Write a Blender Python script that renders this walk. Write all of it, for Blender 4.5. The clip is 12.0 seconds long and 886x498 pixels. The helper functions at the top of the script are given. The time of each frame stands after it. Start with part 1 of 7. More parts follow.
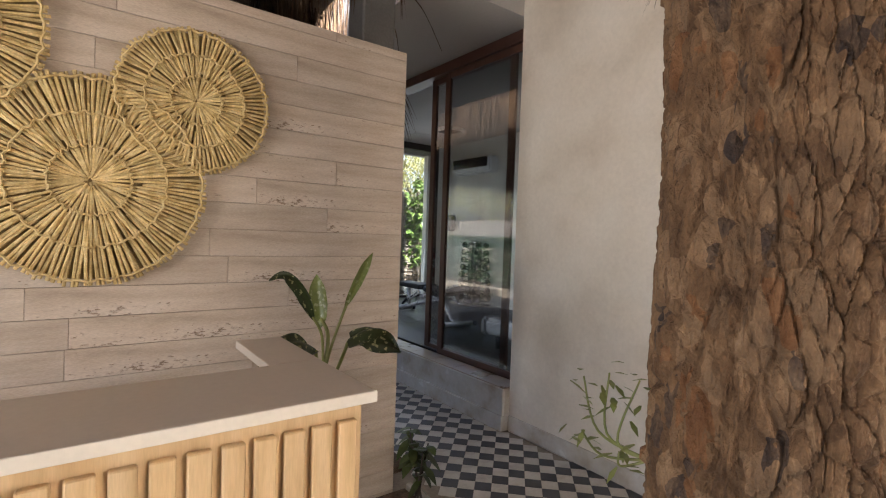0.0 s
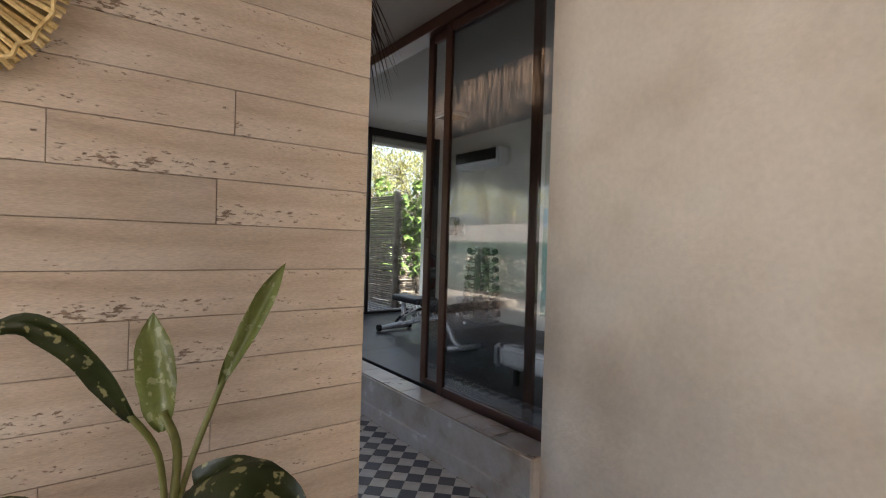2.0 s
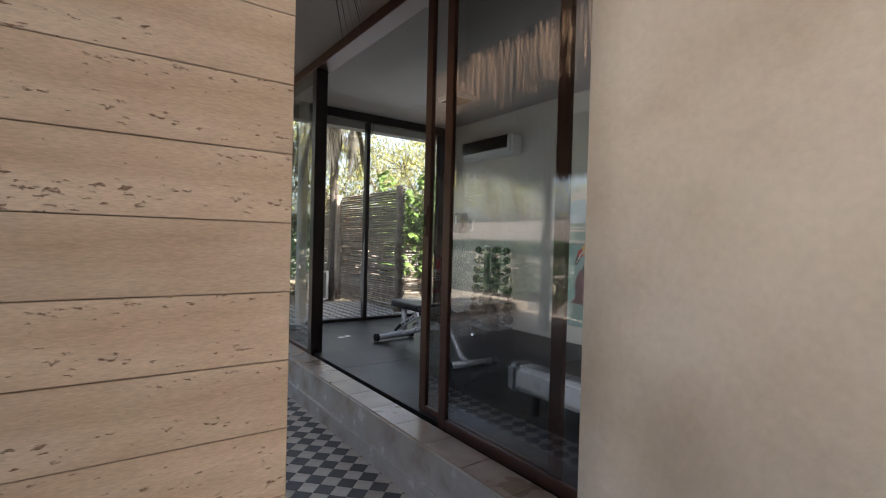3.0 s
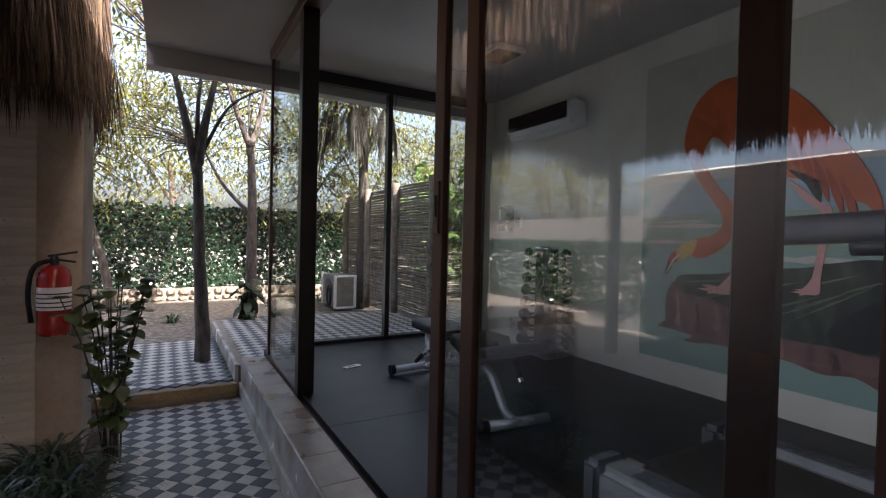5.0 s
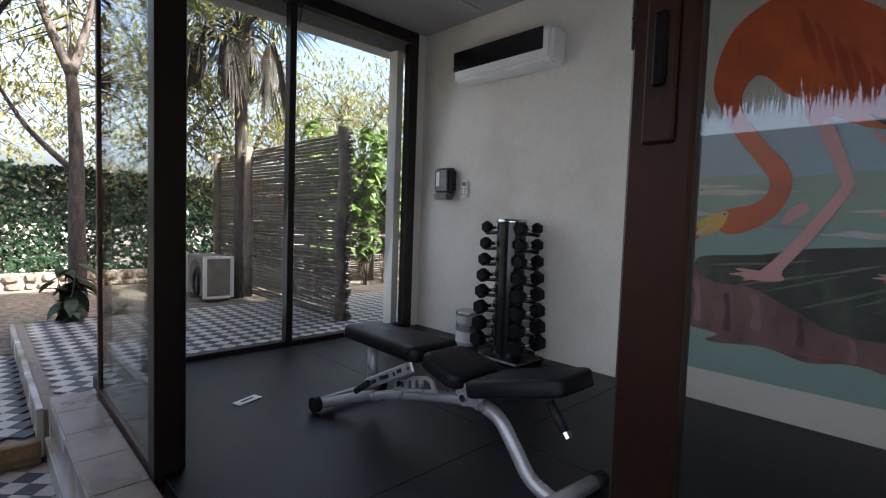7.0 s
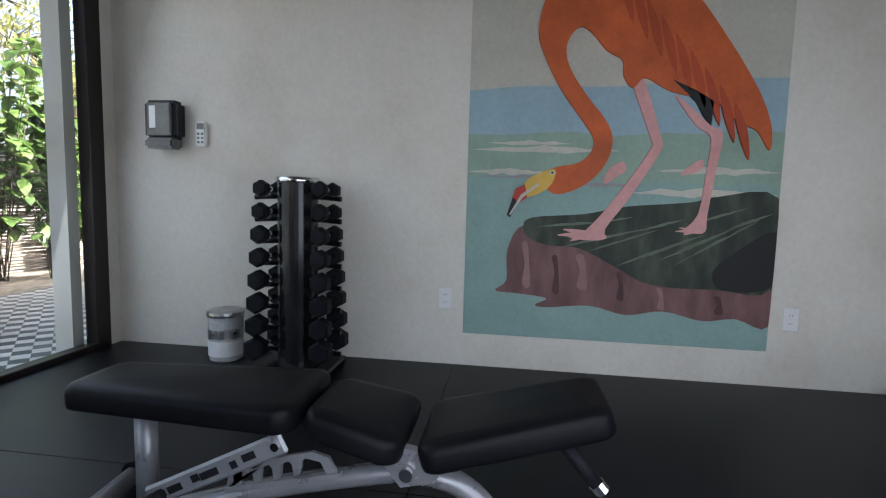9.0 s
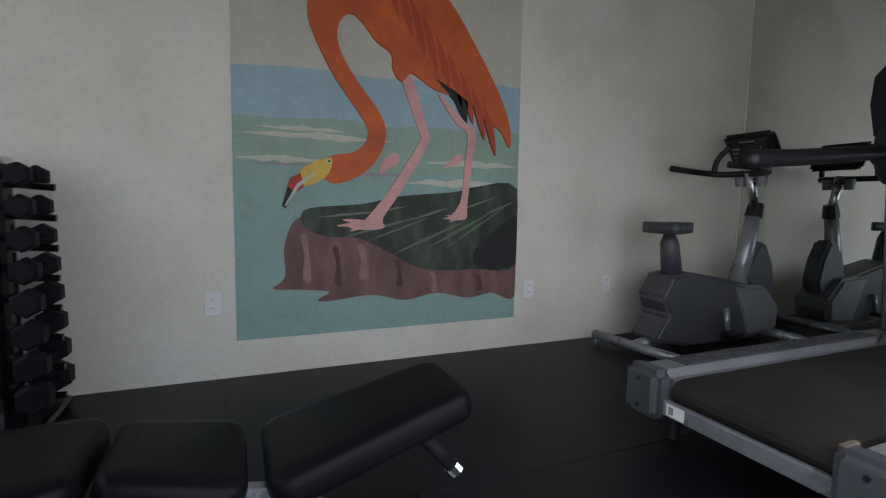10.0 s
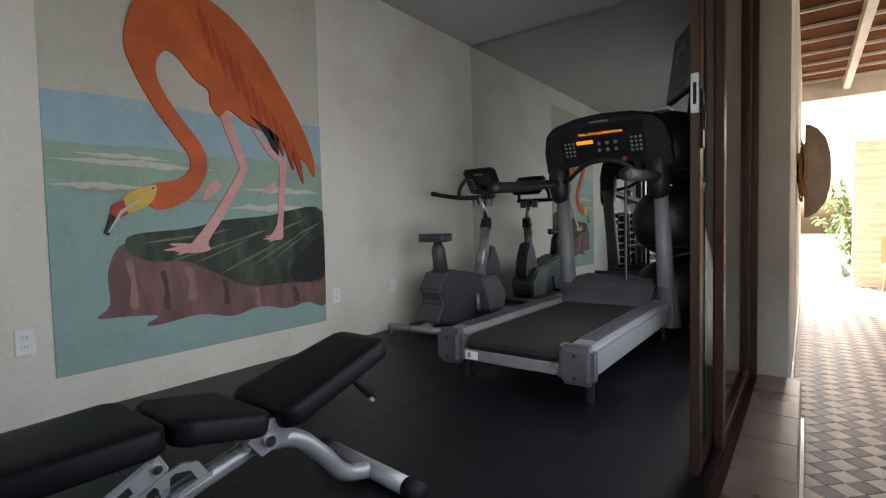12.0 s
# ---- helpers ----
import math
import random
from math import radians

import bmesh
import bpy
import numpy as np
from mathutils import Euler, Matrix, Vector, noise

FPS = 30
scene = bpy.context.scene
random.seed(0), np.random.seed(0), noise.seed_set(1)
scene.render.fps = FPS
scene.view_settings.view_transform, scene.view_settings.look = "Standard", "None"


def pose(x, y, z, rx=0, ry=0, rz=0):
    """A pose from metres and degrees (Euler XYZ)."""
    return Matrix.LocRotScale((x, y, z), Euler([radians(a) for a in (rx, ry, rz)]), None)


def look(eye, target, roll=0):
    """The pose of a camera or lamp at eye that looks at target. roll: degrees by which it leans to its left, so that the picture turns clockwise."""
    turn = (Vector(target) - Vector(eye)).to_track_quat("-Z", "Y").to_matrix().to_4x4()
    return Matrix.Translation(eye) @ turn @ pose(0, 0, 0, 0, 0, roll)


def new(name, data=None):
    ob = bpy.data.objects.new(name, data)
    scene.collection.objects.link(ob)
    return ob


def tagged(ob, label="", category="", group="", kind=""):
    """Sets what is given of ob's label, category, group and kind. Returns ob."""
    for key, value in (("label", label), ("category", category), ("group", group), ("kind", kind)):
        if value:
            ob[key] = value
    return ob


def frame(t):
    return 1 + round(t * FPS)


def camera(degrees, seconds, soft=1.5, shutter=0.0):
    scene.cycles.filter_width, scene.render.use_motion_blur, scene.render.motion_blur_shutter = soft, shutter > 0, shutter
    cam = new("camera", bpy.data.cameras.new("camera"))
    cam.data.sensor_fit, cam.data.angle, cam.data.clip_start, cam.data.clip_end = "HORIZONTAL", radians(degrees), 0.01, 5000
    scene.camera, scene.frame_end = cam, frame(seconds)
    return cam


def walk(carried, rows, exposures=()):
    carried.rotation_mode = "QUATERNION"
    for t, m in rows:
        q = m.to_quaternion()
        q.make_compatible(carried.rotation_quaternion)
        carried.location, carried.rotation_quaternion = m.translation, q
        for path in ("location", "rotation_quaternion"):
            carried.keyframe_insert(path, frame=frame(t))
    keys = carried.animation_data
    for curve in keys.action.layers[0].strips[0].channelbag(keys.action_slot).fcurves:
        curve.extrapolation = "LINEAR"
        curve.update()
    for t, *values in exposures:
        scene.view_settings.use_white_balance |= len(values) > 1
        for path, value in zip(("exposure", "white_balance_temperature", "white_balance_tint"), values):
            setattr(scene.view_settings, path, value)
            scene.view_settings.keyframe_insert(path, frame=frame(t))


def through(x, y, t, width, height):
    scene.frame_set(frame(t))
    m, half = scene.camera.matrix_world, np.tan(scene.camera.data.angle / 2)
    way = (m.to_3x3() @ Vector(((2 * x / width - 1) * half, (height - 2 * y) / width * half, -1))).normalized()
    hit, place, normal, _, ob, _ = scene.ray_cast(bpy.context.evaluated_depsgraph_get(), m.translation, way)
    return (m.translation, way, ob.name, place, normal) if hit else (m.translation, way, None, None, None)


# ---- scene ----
# ---- camera and walk ----
cam = camera(84.7, 12.0, 1.15)
PATH = [
    (0, (1.010, 0.975, 1.420), (2.206, 2.577, 1.367), 2.0),
    (0.5, (1.165, 1.192, 1.421), (2.363, 2.792, 1.371), 2.1),
    (1, (1.321, 1.390, 1.412), (2.509, 2.999, 1.370), 2.0),
    (1.5, (1.490, 1.630, 1.413), (2.674, 3.241, 1.375), 1.7),
    (2, (1.687, 1.852, 1.388), (2.873, 3.462, 1.364), 1.7),
    (2.5, (1.886, 2.085, 1.384), (3.066, 3.700, 1.380), 1.4),
    (3, (2.099, 2.355, 1.395), (3.257, 3.986, 1.362), 1.5),
    (4.8, (2.855, 3.266, 1.401), (3.848, 5.001, 1.356), 1.2),
    (5, (2.929, 3.373, 1.400), (3.918, 5.111, 1.362), 1.3),
    (5.5, (3.025, 3.676, 1.391), (4.055, 5.390, 1.348), 1.4),
    (6, (3.114, 4.016, 1.369), (4.206, 5.691, 1.334), 1.6),
    (6.5, (3.165, 4.341, 1.347), (4.382, 5.926, 1.271), 1.7),
    (6.7, (3.193, 4.470, 1.340), (4.479, 5.999, 1.249), 1.8),
    (8.3, (3.415, 5.504, 1.264), (5.240, 6.300, 1.070), 2.0),
    (8.5, (3.458, 5.580, 1.254), (5.340, 6.227, 1.063), 1.8),
    (9, (3.598, 5.763, 1.241), (5.571, 6.031, 1.055), 1.5),
    (9.5, (3.691, 5.913, 1.235), (5.675, 5.741, 1.046), 1.3),
    (10, (3.715, 5.988, 1.216), (5.549, 5.211, 1.028), 1.0),
    (10.5, (3.699, 6.103, 1.204), (5.299, 4.917, 1.017), 0.4),
    (11, (3.633, 6.274, 1.194), (5.031, 4.850, 1.066), -0.2),
    (11.5, (3.587, 6.485, 1.176), (4.887, 4.968, 1.084), -0.8),
    (12, (3.494, 6.706, 1.185), (4.691, 5.107, 1.091), -1.3),
]
EXPOSURES = [(0, 2.95, 6150, 13), (2.8, 3.0, 6350, 14), (4.7, 2.4, 6100, 18), (6.5, 2.35, 6100, 18), (8.5, 3.0, 5850, 14), (9.4, 2.88, 6150, 13), (10.2, 2.76, 6250, 13), (11, 2.9, 6400, 13), (12, 2.95, 6500, 13)]
walk(cam, [(t, look(eye, target, roll)) for t, eye, target, roll in PATH], EXPOSURES)

# ---- world and sun ----
world = bpy.data.worlds.new("sky")
scene.world = world
world.use_nodes = True
wn = world.node_tree
sky = wn.nodes.new("ShaderNodeTexSky")
sky.sky_type = "NISHITA"
sky.sun_disc = False
sky.sun_elevation = radians(41)
sky.sun_rotation = radians(156)
sky.air_density, sky.dust_density = 1.0, 8.0
wn.links.new(sky.outputs[0], wn.nodes["Background"].inputs[0])
wn.nodes["Background"].inputs[1].default_value = 0.15

sun_data = bpy.data.lights.new("sun", "SUN")
sun_data.energy, sun_data.angle, sun_data.color = 5.0, radians(0.6), (1.0, 0.94, 0.84)
sun = new("sun", sun_data)
sun.matrix_world = look((5.0, -11.0, 10.5), (0, 0, 0))

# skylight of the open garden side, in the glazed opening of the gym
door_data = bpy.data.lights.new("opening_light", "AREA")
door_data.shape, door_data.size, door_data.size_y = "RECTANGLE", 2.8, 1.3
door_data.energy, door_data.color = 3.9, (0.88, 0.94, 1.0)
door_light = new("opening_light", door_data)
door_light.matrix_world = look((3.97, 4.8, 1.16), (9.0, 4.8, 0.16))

# skylight of the terrace side, in the north window of the gym
north_data = bpy.data.lights.new("north_opening_light", "AREA")
north_data.shape, north_data.size, north_data.size_y = "RECTANGLE", 1.8, 2.2
north_data.energy, north_data.color = 1.3, (0.86, 0.93, 1.0)
north_light = new("north_opening_light", north_data)
north_light.matrix_world = look((5.15, 8.10, 1.6), (5.2, 2.0, -0.2))

# added lamp for skylight, in an unseen opening assumed west of the reception
west_data = bpy.data.lights.new("west_opening_light", "AREA")
west_data.shape, west_data.size, west_data.size_y = "RECTANGLE", 2.0, 1.6
west_data.energy, west_data.color = 17.0, (1.0, 0.96, 0.90)
west_light = new("west_opening_light", west_data)
west_light.matrix_world = look((-2.78, 1.3, 1.05), (4.0, 2.4, 0.75))

# ---- materials ----
MATS = {}


def material(name, colors, rough=0.7, scale=4.0, bump=0.1, bump_scale=60.0, metal=0.0, stretch=(1, 1, 1), detail=6.0,
             fine=0.15, island=0.0, spec=0.5, coat=0.0, rough_var=0.12, objrand=0.0, dist=0.01):
    """A principled material: colours blended by a broad noise, a fine grain over it, bump from both."""
    m = bpy.data.materials.new(name)
    m.use_nodes = True
    nt = m.node_tree
    n, l = nt.nodes, nt.links
    b = n["Principled BSDF"]
    tc = n.new("ShaderNodeTexCoord")
    mp = n.new("ShaderNodeMapping")
    mp.inputs["Scale"].default_value = stretch
    l.new(tc.outputs["Object"], mp.inputs[0])
    big = n.new("ShaderNodeTexNoise")
    big.inputs["Scale"].default_value, big.inputs["Detail"].default_value = scale, detail
    l.new(mp.outputs[0], big.inputs["Vector"])
    ramp = n.new("ShaderNodeValToRGB")
    el = ramp.color_ramp.elements
    el[0].position, el[1].position = 0.3, 0.7
    el[0].color, el[1].color = (*colors[0], 1), (*colors[-1], 1)
    for k, c in enumerate(colors[1:-1]):
        e = el.new(0.3 + 0.4 * (k + 1) / (len(colors) - 1))
        e.color = (*c, 1)
    l.new(big.outputs["Fac"], ramp.inputs[0])
    small = n.new("ShaderNodeTexNoise")
    small.inputs["Scale"].default_value, small.inputs["Detail"].default_value = bump_scale, 4.0
    l.new(mp.outputs[0], small.inputs["Vector"])
    hsv = n.new("ShaderNodeHueSaturation")
    l.new(ramp.outputs[0], hsv.inputs["Color"])
    val = n.new("ShaderNodeMapRange")
    val.inputs["From Min"].default_value, val.inputs["From Max"].default_value = 0.25, 0.75
    val.inputs["To Min"].default_value, val.inputs["To Max"].default_value = 1 - fine, 1 + fine
    l.new(small.outputs["Fac"], val.inputs[0])
    out = val.outputs[0]
    if island or objrand:
        src = n.new("ShaderNodeNewGeometry").outputs["Random Per Island"] if island else n.new("ShaderNodeObjectInfo").outputs["Random"]
        amount = island or objrand
        r2 = n.new("ShaderNodeMapRange")
        r2.inputs["To Min"].default_value, r2.inputs["To Max"].default_value = 1 - amount, 1 + amount
        l.new(src, r2.inputs[0])
        mul = n.new("ShaderNodeMath")
        mul.operation = "MULTIPLY"
        l.new(out, mul.inputs[0])
        l.new(r2.outputs[0], mul.inputs[1])
        out = mul.outputs[0]
    l.new(out, hsv.inputs["Value"])
    l.new(hsv.outputs[0], b.inputs["Base Color"])
    rr = n.new("ShaderNodeMapRange")
    rr.inputs["To Min"].default_value, rr.inputs["To Max"].default_value = max(0.03, rough - rough_var), min(1, rough + rough_var)
    l.new(big.outputs["Fac"], rr.inputs[0])
    l.new(rr.outputs[0], b.inputs["Roughness"])
    b.inputs["Metallic"].default_value = metal
    b.inputs["Specular IOR Level"].default_value = spec
    b.inputs["Coat Weight"].default_value = coat
    if bump:
        bp = n.new("ShaderNodeBump")
        bp.inputs["Strength"].default_value, bp.inputs["Distance"].default_value = bump, dist
        l.new(small.outputs["Fac"], bp.inputs["Height"])
        l.new(bp.outputs[0], b.inputs["Normal"])
    MATS[name] = m
    return m


def glowing(name, color, strength):
    m = bpy.data.materials.new(name)
    m.use_nodes = True
    b = m.node_tree.nodes["Principled BSDF"]
    b.inputs["Base Color"].default_value = (*color, 1)
    b.inputs["Emission Color"].default_value = (*color, 1)
    b.inputs["Emission Strength"].default_value = strength
    return m


def glass_material(name, tint, mirror=0.045):
    """Clear pane: it lets light straight through and mirrors by Fresnel."""
    m = bpy.data.materials.new(name)
    m.use_nodes = True
    n, l = m.node_tree.nodes, m.node_tree.links
    n.remove(n["Principled BSDF"])
    tr = n.new("ShaderNodeBsdfTransparent")
    tr.inputs[0].default_value = (*tint, 1)
    gl = n.new("ShaderNodeBsdfGlossy")
    gl.inputs["Roughness"].default_value = 0.0
    lw = n.new("ShaderNodeLayerWeight")
    lw.inputs["Blend"].default_value = 0.5
    power = n.new("ShaderNodeMath")
    power.operation = "POWER"
    power.inputs[1].default_value = 5.0
    l.new(lw.outputs["Facing"], power.inputs[0])
    gloss = n.new("ShaderNodeMapRange")
    gloss.inputs["To Min"].default_value, gloss.inputs["To Max"].default_value = mirror, 1.0
    l.new(power.outputs[0], gloss.inputs[0])
    mix = n.new("ShaderNodeMixShader")
    l.new(gloss.outputs[0], mix.inputs[0])
    l.new(tr.outputs[0], mix.inputs[1])
    l.new(gl.outputs[0], mix.inputs[2])
    l.new(mix.outputs[0], n["Material Output"].inputs[0])
    return m


def mirror_material(name):
    m = bpy.data.materials.new(name)
    m.use_nodes = True
    b = m.node_tree.nodes["Principled BSDF"]
    b.inputs["Base Color"].default_value = (0.72, 0.75, 0.73, 1)
    b.inputs["Metallic"].default_value = 1.0
    b.inputs["Roughness"].default_value = 0.02
    return m


def travertine_material(name):
    """Cream stone with long horizontal veins and small dark pits along them."""
    m = material(name, [(0.31, 0.24, 0.175), (0.465, 0.38, 0.295), (0.55, 0.47, 0.385), (0.61, 0.535, 0.45)], 0.62, 2.4, 0.35, 110, stretch=(0.8, 0.8, 5), fine=0.17, objrand=0.11)
    nt = m.node_tree
    n, l = nt.nodes, nt.links
    b = n["Principled BSDF"]
    tc = n.new("ShaderNodeTexCoord")
    mp = n.new("ShaderNodeMapping")
    mp.inputs["Scale"].default_value = (60, 60, 200)
    l.new(tc.outputs["Object"], mp.inputs[0])
    pit = n.new("ShaderNodeTexNoise")
    pit.inputs["Scale"].default_value, pit.inputs["Detail"].default_value = 1.0, 5.0
    l.new(mp.outputs[0], pit.inputs["Vector"])
    mp2 = n.new("ShaderNodeMapping")
    mp2.inputs["Scale"].default_value = (1.6, 1.6, 13)
    l.new(tc.outputs["Object"], mp2.inputs[0])
    zone = n.new("ShaderNodeTexNoise")
    zone.inputs["Scale"].default_value = 1.0
    l.new(mp2.outputs[0], zone.inputs["Vector"])
    zr = n.new("ShaderNodeMapRange")
    zr.inputs["From Min"].default_value, zr.inputs["From Max"].default_value = 0.48, 0.66
    zr.inputs["To Min"].default_value, zr.inputs["To Max"].default_value = 0.0, 0.15
    l.new(zone.outputs["Fac"], zr.inputs[0])
    info = n.new("ShaderNodeObjectInfo")
    gate = n.new("ShaderNodeMapRange")
    gate.inputs["From Min"].default_value, gate.inputs["From Max"].default_value = 0.35, 0.75
    gate.inputs["To Min"].default_value, gate.inputs["To Max"].default_value = -0.10, 0.03
    l.new(info.outputs["Random"], gate.inputs[0])
    both = n.new("ShaderNodeMath")
    both.operation = "ADD"
    l.new(zr.outputs[0], both.inputs[0])
    l.new(gate.outputs[0], both.inputs[1])
    add = n.new("ShaderNodeMath")
    add.operation = "ADD"
    l.new(pit.outputs["Fac"], add.inputs[0])
    l.new(both.outputs[0], add.inputs[1])
    cut = n.new("ShaderNodeMapRange")
    cut.inputs["From Min"].default_value, cut.inputs["From Max"].default_value = 0.735, 0.79
    l.new(add.outputs[0], cut.inputs[0])
    old = b.inputs["Base Color"].links[0].from_socket
    mix = n.new("ShaderNodeMix")
    mix.data_type = "RGBA"
    mix.inputs["B"].default_value = (0.27, 0.195, 0.135, 1)
    l.new(cut.outputs[0], mix.inputs["Factor"])
    l.new(old, mix.inputs["A"])
    l.new(mix.outputs["Result"], b.inputs["Base Color"])
    bp = n.new("ShaderNodeBump")
    bp.invert = True
    bp.inputs["Strength"].default_value, bp.inputs["Distance"].default_value = 0.8, 0.006
    l.new(cut.outputs[0], bp.inputs["Height"])
    l.new(bp.outputs[0], b.inputs["Normal"])
    return m


M_PLASTER = material("cream_plaster", [(0.56, 0.49, 0.40), (0.69, 0.63, 0.54), (0.75, 0.70, 0.62)], 0.75, 1.7, 0.25, 45, fine=0.05)
M_PLASTER_GYM = material("gym_plaster", [(0.62, 0.57, 0.49), (0.70, 0.66, 0.58), (0.73, 0.70, 0.63)], 0.72, 1.6, 0.22, 40, fine=0.05)
# off-white lowered to grey, so ceilings look dim under the added lamps
M_WHITE_DIM = material("darkened_white_ceiling", [(0.36, 0.345, 0.325), (0.43, 0.415, 0.395)], 0.85, 0.9, 0.06, 40, fine=0.03)
M_SILL = material("polished_cement", [(0.36, 0.29, 0.21), (0.50, 0.46, 0.40), (0.56, 0.55, 0.52)], 0.24, 4.5, 0.05, 40, fine=0.05, coat=0.1)
M_TRAV = travertine_material("travertine")
M_GROUT = material("stone_joint", [(0.24, 0.20, 0.155), (0.32, 0.27, 0.215)], 0.9, 8)
M_DARKTILE = material("charcoal_tile", [(0.045, 0.045, 0.05), (0.07, 0.068, 0.072), (0.085, 0.08, 0.08)], 0.5, 9, 0.05, 60, fine=0.08, objrand=0.2)
M_LIGHTTILE = material("ivory_tile", [(0.44, 0.40, 0.34), (0.54, 0.50, 0.43), (0.58, 0.55, 0.49)], 0.48, 9, 0.05, 60, fine=0.06, objrand=0.1)
M_DARKTILES = material("charcoal_tiles", [(0.045, 0.045, 0.05), (0.07, 0.068, 0.072), (0.085, 0.08, 0.08)], 0.5, 9, 0.05, 60, fine=0.08, island=0.2)
M_LIGHTTILES = material("ivory_tiles", [(0.44, 0.40, 0.34), (0.54, 0.50, 0.43), (0.58, 0.55, 0.49)], 0.48, 9, 0.05, 60, fine=0.06, island=0.1)
M_RUBBER = material("black_rubber_floor", [(0.0035, 0.0035, 0.0045), (0.006, 0.006, 0.008), (0.010, 0.010, 0.0125)], 0.36, 2.0, 0.2, 260, fine=0.4, spec=0.2)
M_FRAME = material("bronze_aluminium", [(0.085, 0.042, 0.032), (0.12, 0.062, 0.046)], 0.38, 6, 0.02, 90, metal=0.35, fine=0.06)
M_FRAME_DARK = material("dark_bronze_aluminium", [(0.018, 0.013, 0.012), (0.03, 0.021, 0.019)], 0.4, 6, 0.02, 90, metal=0.3, fine=0.06)
M_GLASS = glass_material("window_glass", (0.90, 0.92, 0.91))
M_TINTED = glass_material("tinted_glass", (0.84, 0.85, 0.85), 0.10)
M_MIRROR = mirror_material("silvered_mirror")
M_OAK = material("pale_oak", [(0.50, 0.34, 0.17), (0.62, 0.44, 0.235), (0.67, 0.50, 0.29)], 0.55, 3, 0.1, 40, stretch=(9, 9, 0.8), fine=0.08, objrand=0.08)
M_COUNTER = material("honed_limestone", [(0.50, 0.43, 0.35), (0.56, 0.49, 0.41)], 0.5, 2.0, 0.03, 80, fine=0.03)
M_COUNTEREDGE = material("cut_limestone", [(0.70, 0.66, 0.58), (0.76, 0.72, 0.64)], 0.6, 6, 0.03, 80, fine=0.04)
M_STRAW = material("dry_straw", [(0.46, 0.32, 0.12), (0.60, 0.45, 0.20), (0.68, 0.54, 0.28)], 0.7, 30, 0.2, 150, fine=0.2, island=0.22)
M_BARKDARK = material("grey_bark", [(0.03, 0.023, 0.018), (0.075, 0.06, 0.048), (0.125, 0.105, 0.088)], 0.9, 12, 0.6, 60, stretch=(1.5, 1.5, 0.5), fine=0.3, dist=0.02)
M_STICK = material("weathered_sticks", [(0.11, 0.085, 0.065), (0.17, 0.135, 0.105), (0.24, 0.20, 0.16)], 0.85, 10, 0.4, 60, fine=0.25, objrand=0.25)
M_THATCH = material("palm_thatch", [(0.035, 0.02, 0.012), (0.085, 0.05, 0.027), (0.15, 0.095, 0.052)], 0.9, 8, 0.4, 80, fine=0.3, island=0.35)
M_WOODCEIL = material("brown_ceiling_boards", [(0.085, 0.031, 0.011), (0.15, 0.056, 0.02)], 0.88, 4, 0.15, 60, stretch=(1, 8, 8), fine=0.15, spec=0.06, objrand=0.15)
M_PAINTWOOD = material("white_painted_wood", [(0.62, 0.57, 0.50), (0.72, 0.68, 0.61)], 0.6, 6, 0.1, 60, fine=0.05)
M_GRAVEL = material("pale_gravel", [(0.12, 0.10, 0.075), (0.22, 0.185, 0.145), (0.36, 0.315, 0.255)], 0.95, 14, 0.9, 90, fine=0.35, dist=0.03)
M_SOIL = material("dark_soil", [(0.05, 0.03, 0.018), (0.10, 0.065, 0.04), (0.15, 0.10, 0.065)], 0.95, 20, 0.8, 90, fine=0.35, dist=0.02)
M_STONE = material("rubble_stone", [(0.10, 0.08, 0.06), (0.17, 0.137, 0.10), (0.24, 0.20, 0.15)], 0.85, 9, 0.5, 50, fine=0.2, objrand=0.2)
M_BLOCK = material("concrete_block", [(0.15, 0.138, 0.125), (0.22, 0.205, 0.185)], 0.9, 6, 0.4, 60, fine=0.12, objrand=0.12)
M_STEP = material("ochre_step_edge", [(0.20, 0.13, 0.06), (0.30, 0.21, 0.11)], 0.8, 10, 0.3, 60, fine=0.15)
M_PATH = material("pale_paving", [(0.50, 0.44, 0.35), (0.60, 0.54, 0.45)], 0.8, 5, 0.2, 60)


def leaf_material(name, colors, rough=0.45, island=0.3, through=0.35):
    m = material(name, colors, rough, 9, 0.15, 70, fine=0.15, island=island)
    b = m.node_tree.nodes["Principled BSDF"]
    n, l = m.node_tree.nodes, m.node_tree.links
    tr = n.new("ShaderNodeBsdfTranslucent")
    l.new(b.inputs["Base Color"].links[0].from_socket, tr.inputs[0])
    mix = n.new("ShaderNodeMixShader")
    mix.inputs[0].default_value = through
    l.new(b.outputs[0], mix.inputs[1])
    l.new(tr.outputs[0], mix.inputs[2])
    l.new(mix.outputs[0], n["Material Output"].inputs[0])
    return m


M_LEAF = leaf_material("olive_leaves", [(0.11, 0.12, 0.03), (0.19, 0.19, 0.055), (0.30, 0.28, 0.10)], 0.35, 0.35, 0.5)
M_LEAF2 = leaf_material("fresh_leaves", [(0.05, 0.10, 0.02), (0.10, 0.17, 0.04), (0.18, 0.24, 0.07)])
M_HEDGE = leaf_material("ivy_screen_leaves", [(0.008, 0.022, 0.011), (0.018, 0.04, 0.02), (0.035, 0.065, 0.03)], 0.13, 0.4, 0.05)
M_HEDGE.node_tree.nodes["Principled BSDF"].inputs["Specular IOR Level"].default_value = 0.85
M_DARKLEAF = leaf_material("dark_leaves", [(0.02, 0.035, 0.012), (0.04, 0.06, 0.02), (0.06, 0.085, 0.03)], 0.4, 0.3, 0.15)
M_FRESH = leaf_material("yellow_green_leaves", [(0.16, 0.19, 0.045), (0.24, 0.26, 0.08), (0.30, 0.31, 0.12)], 0.4, 0.15, 0.25)
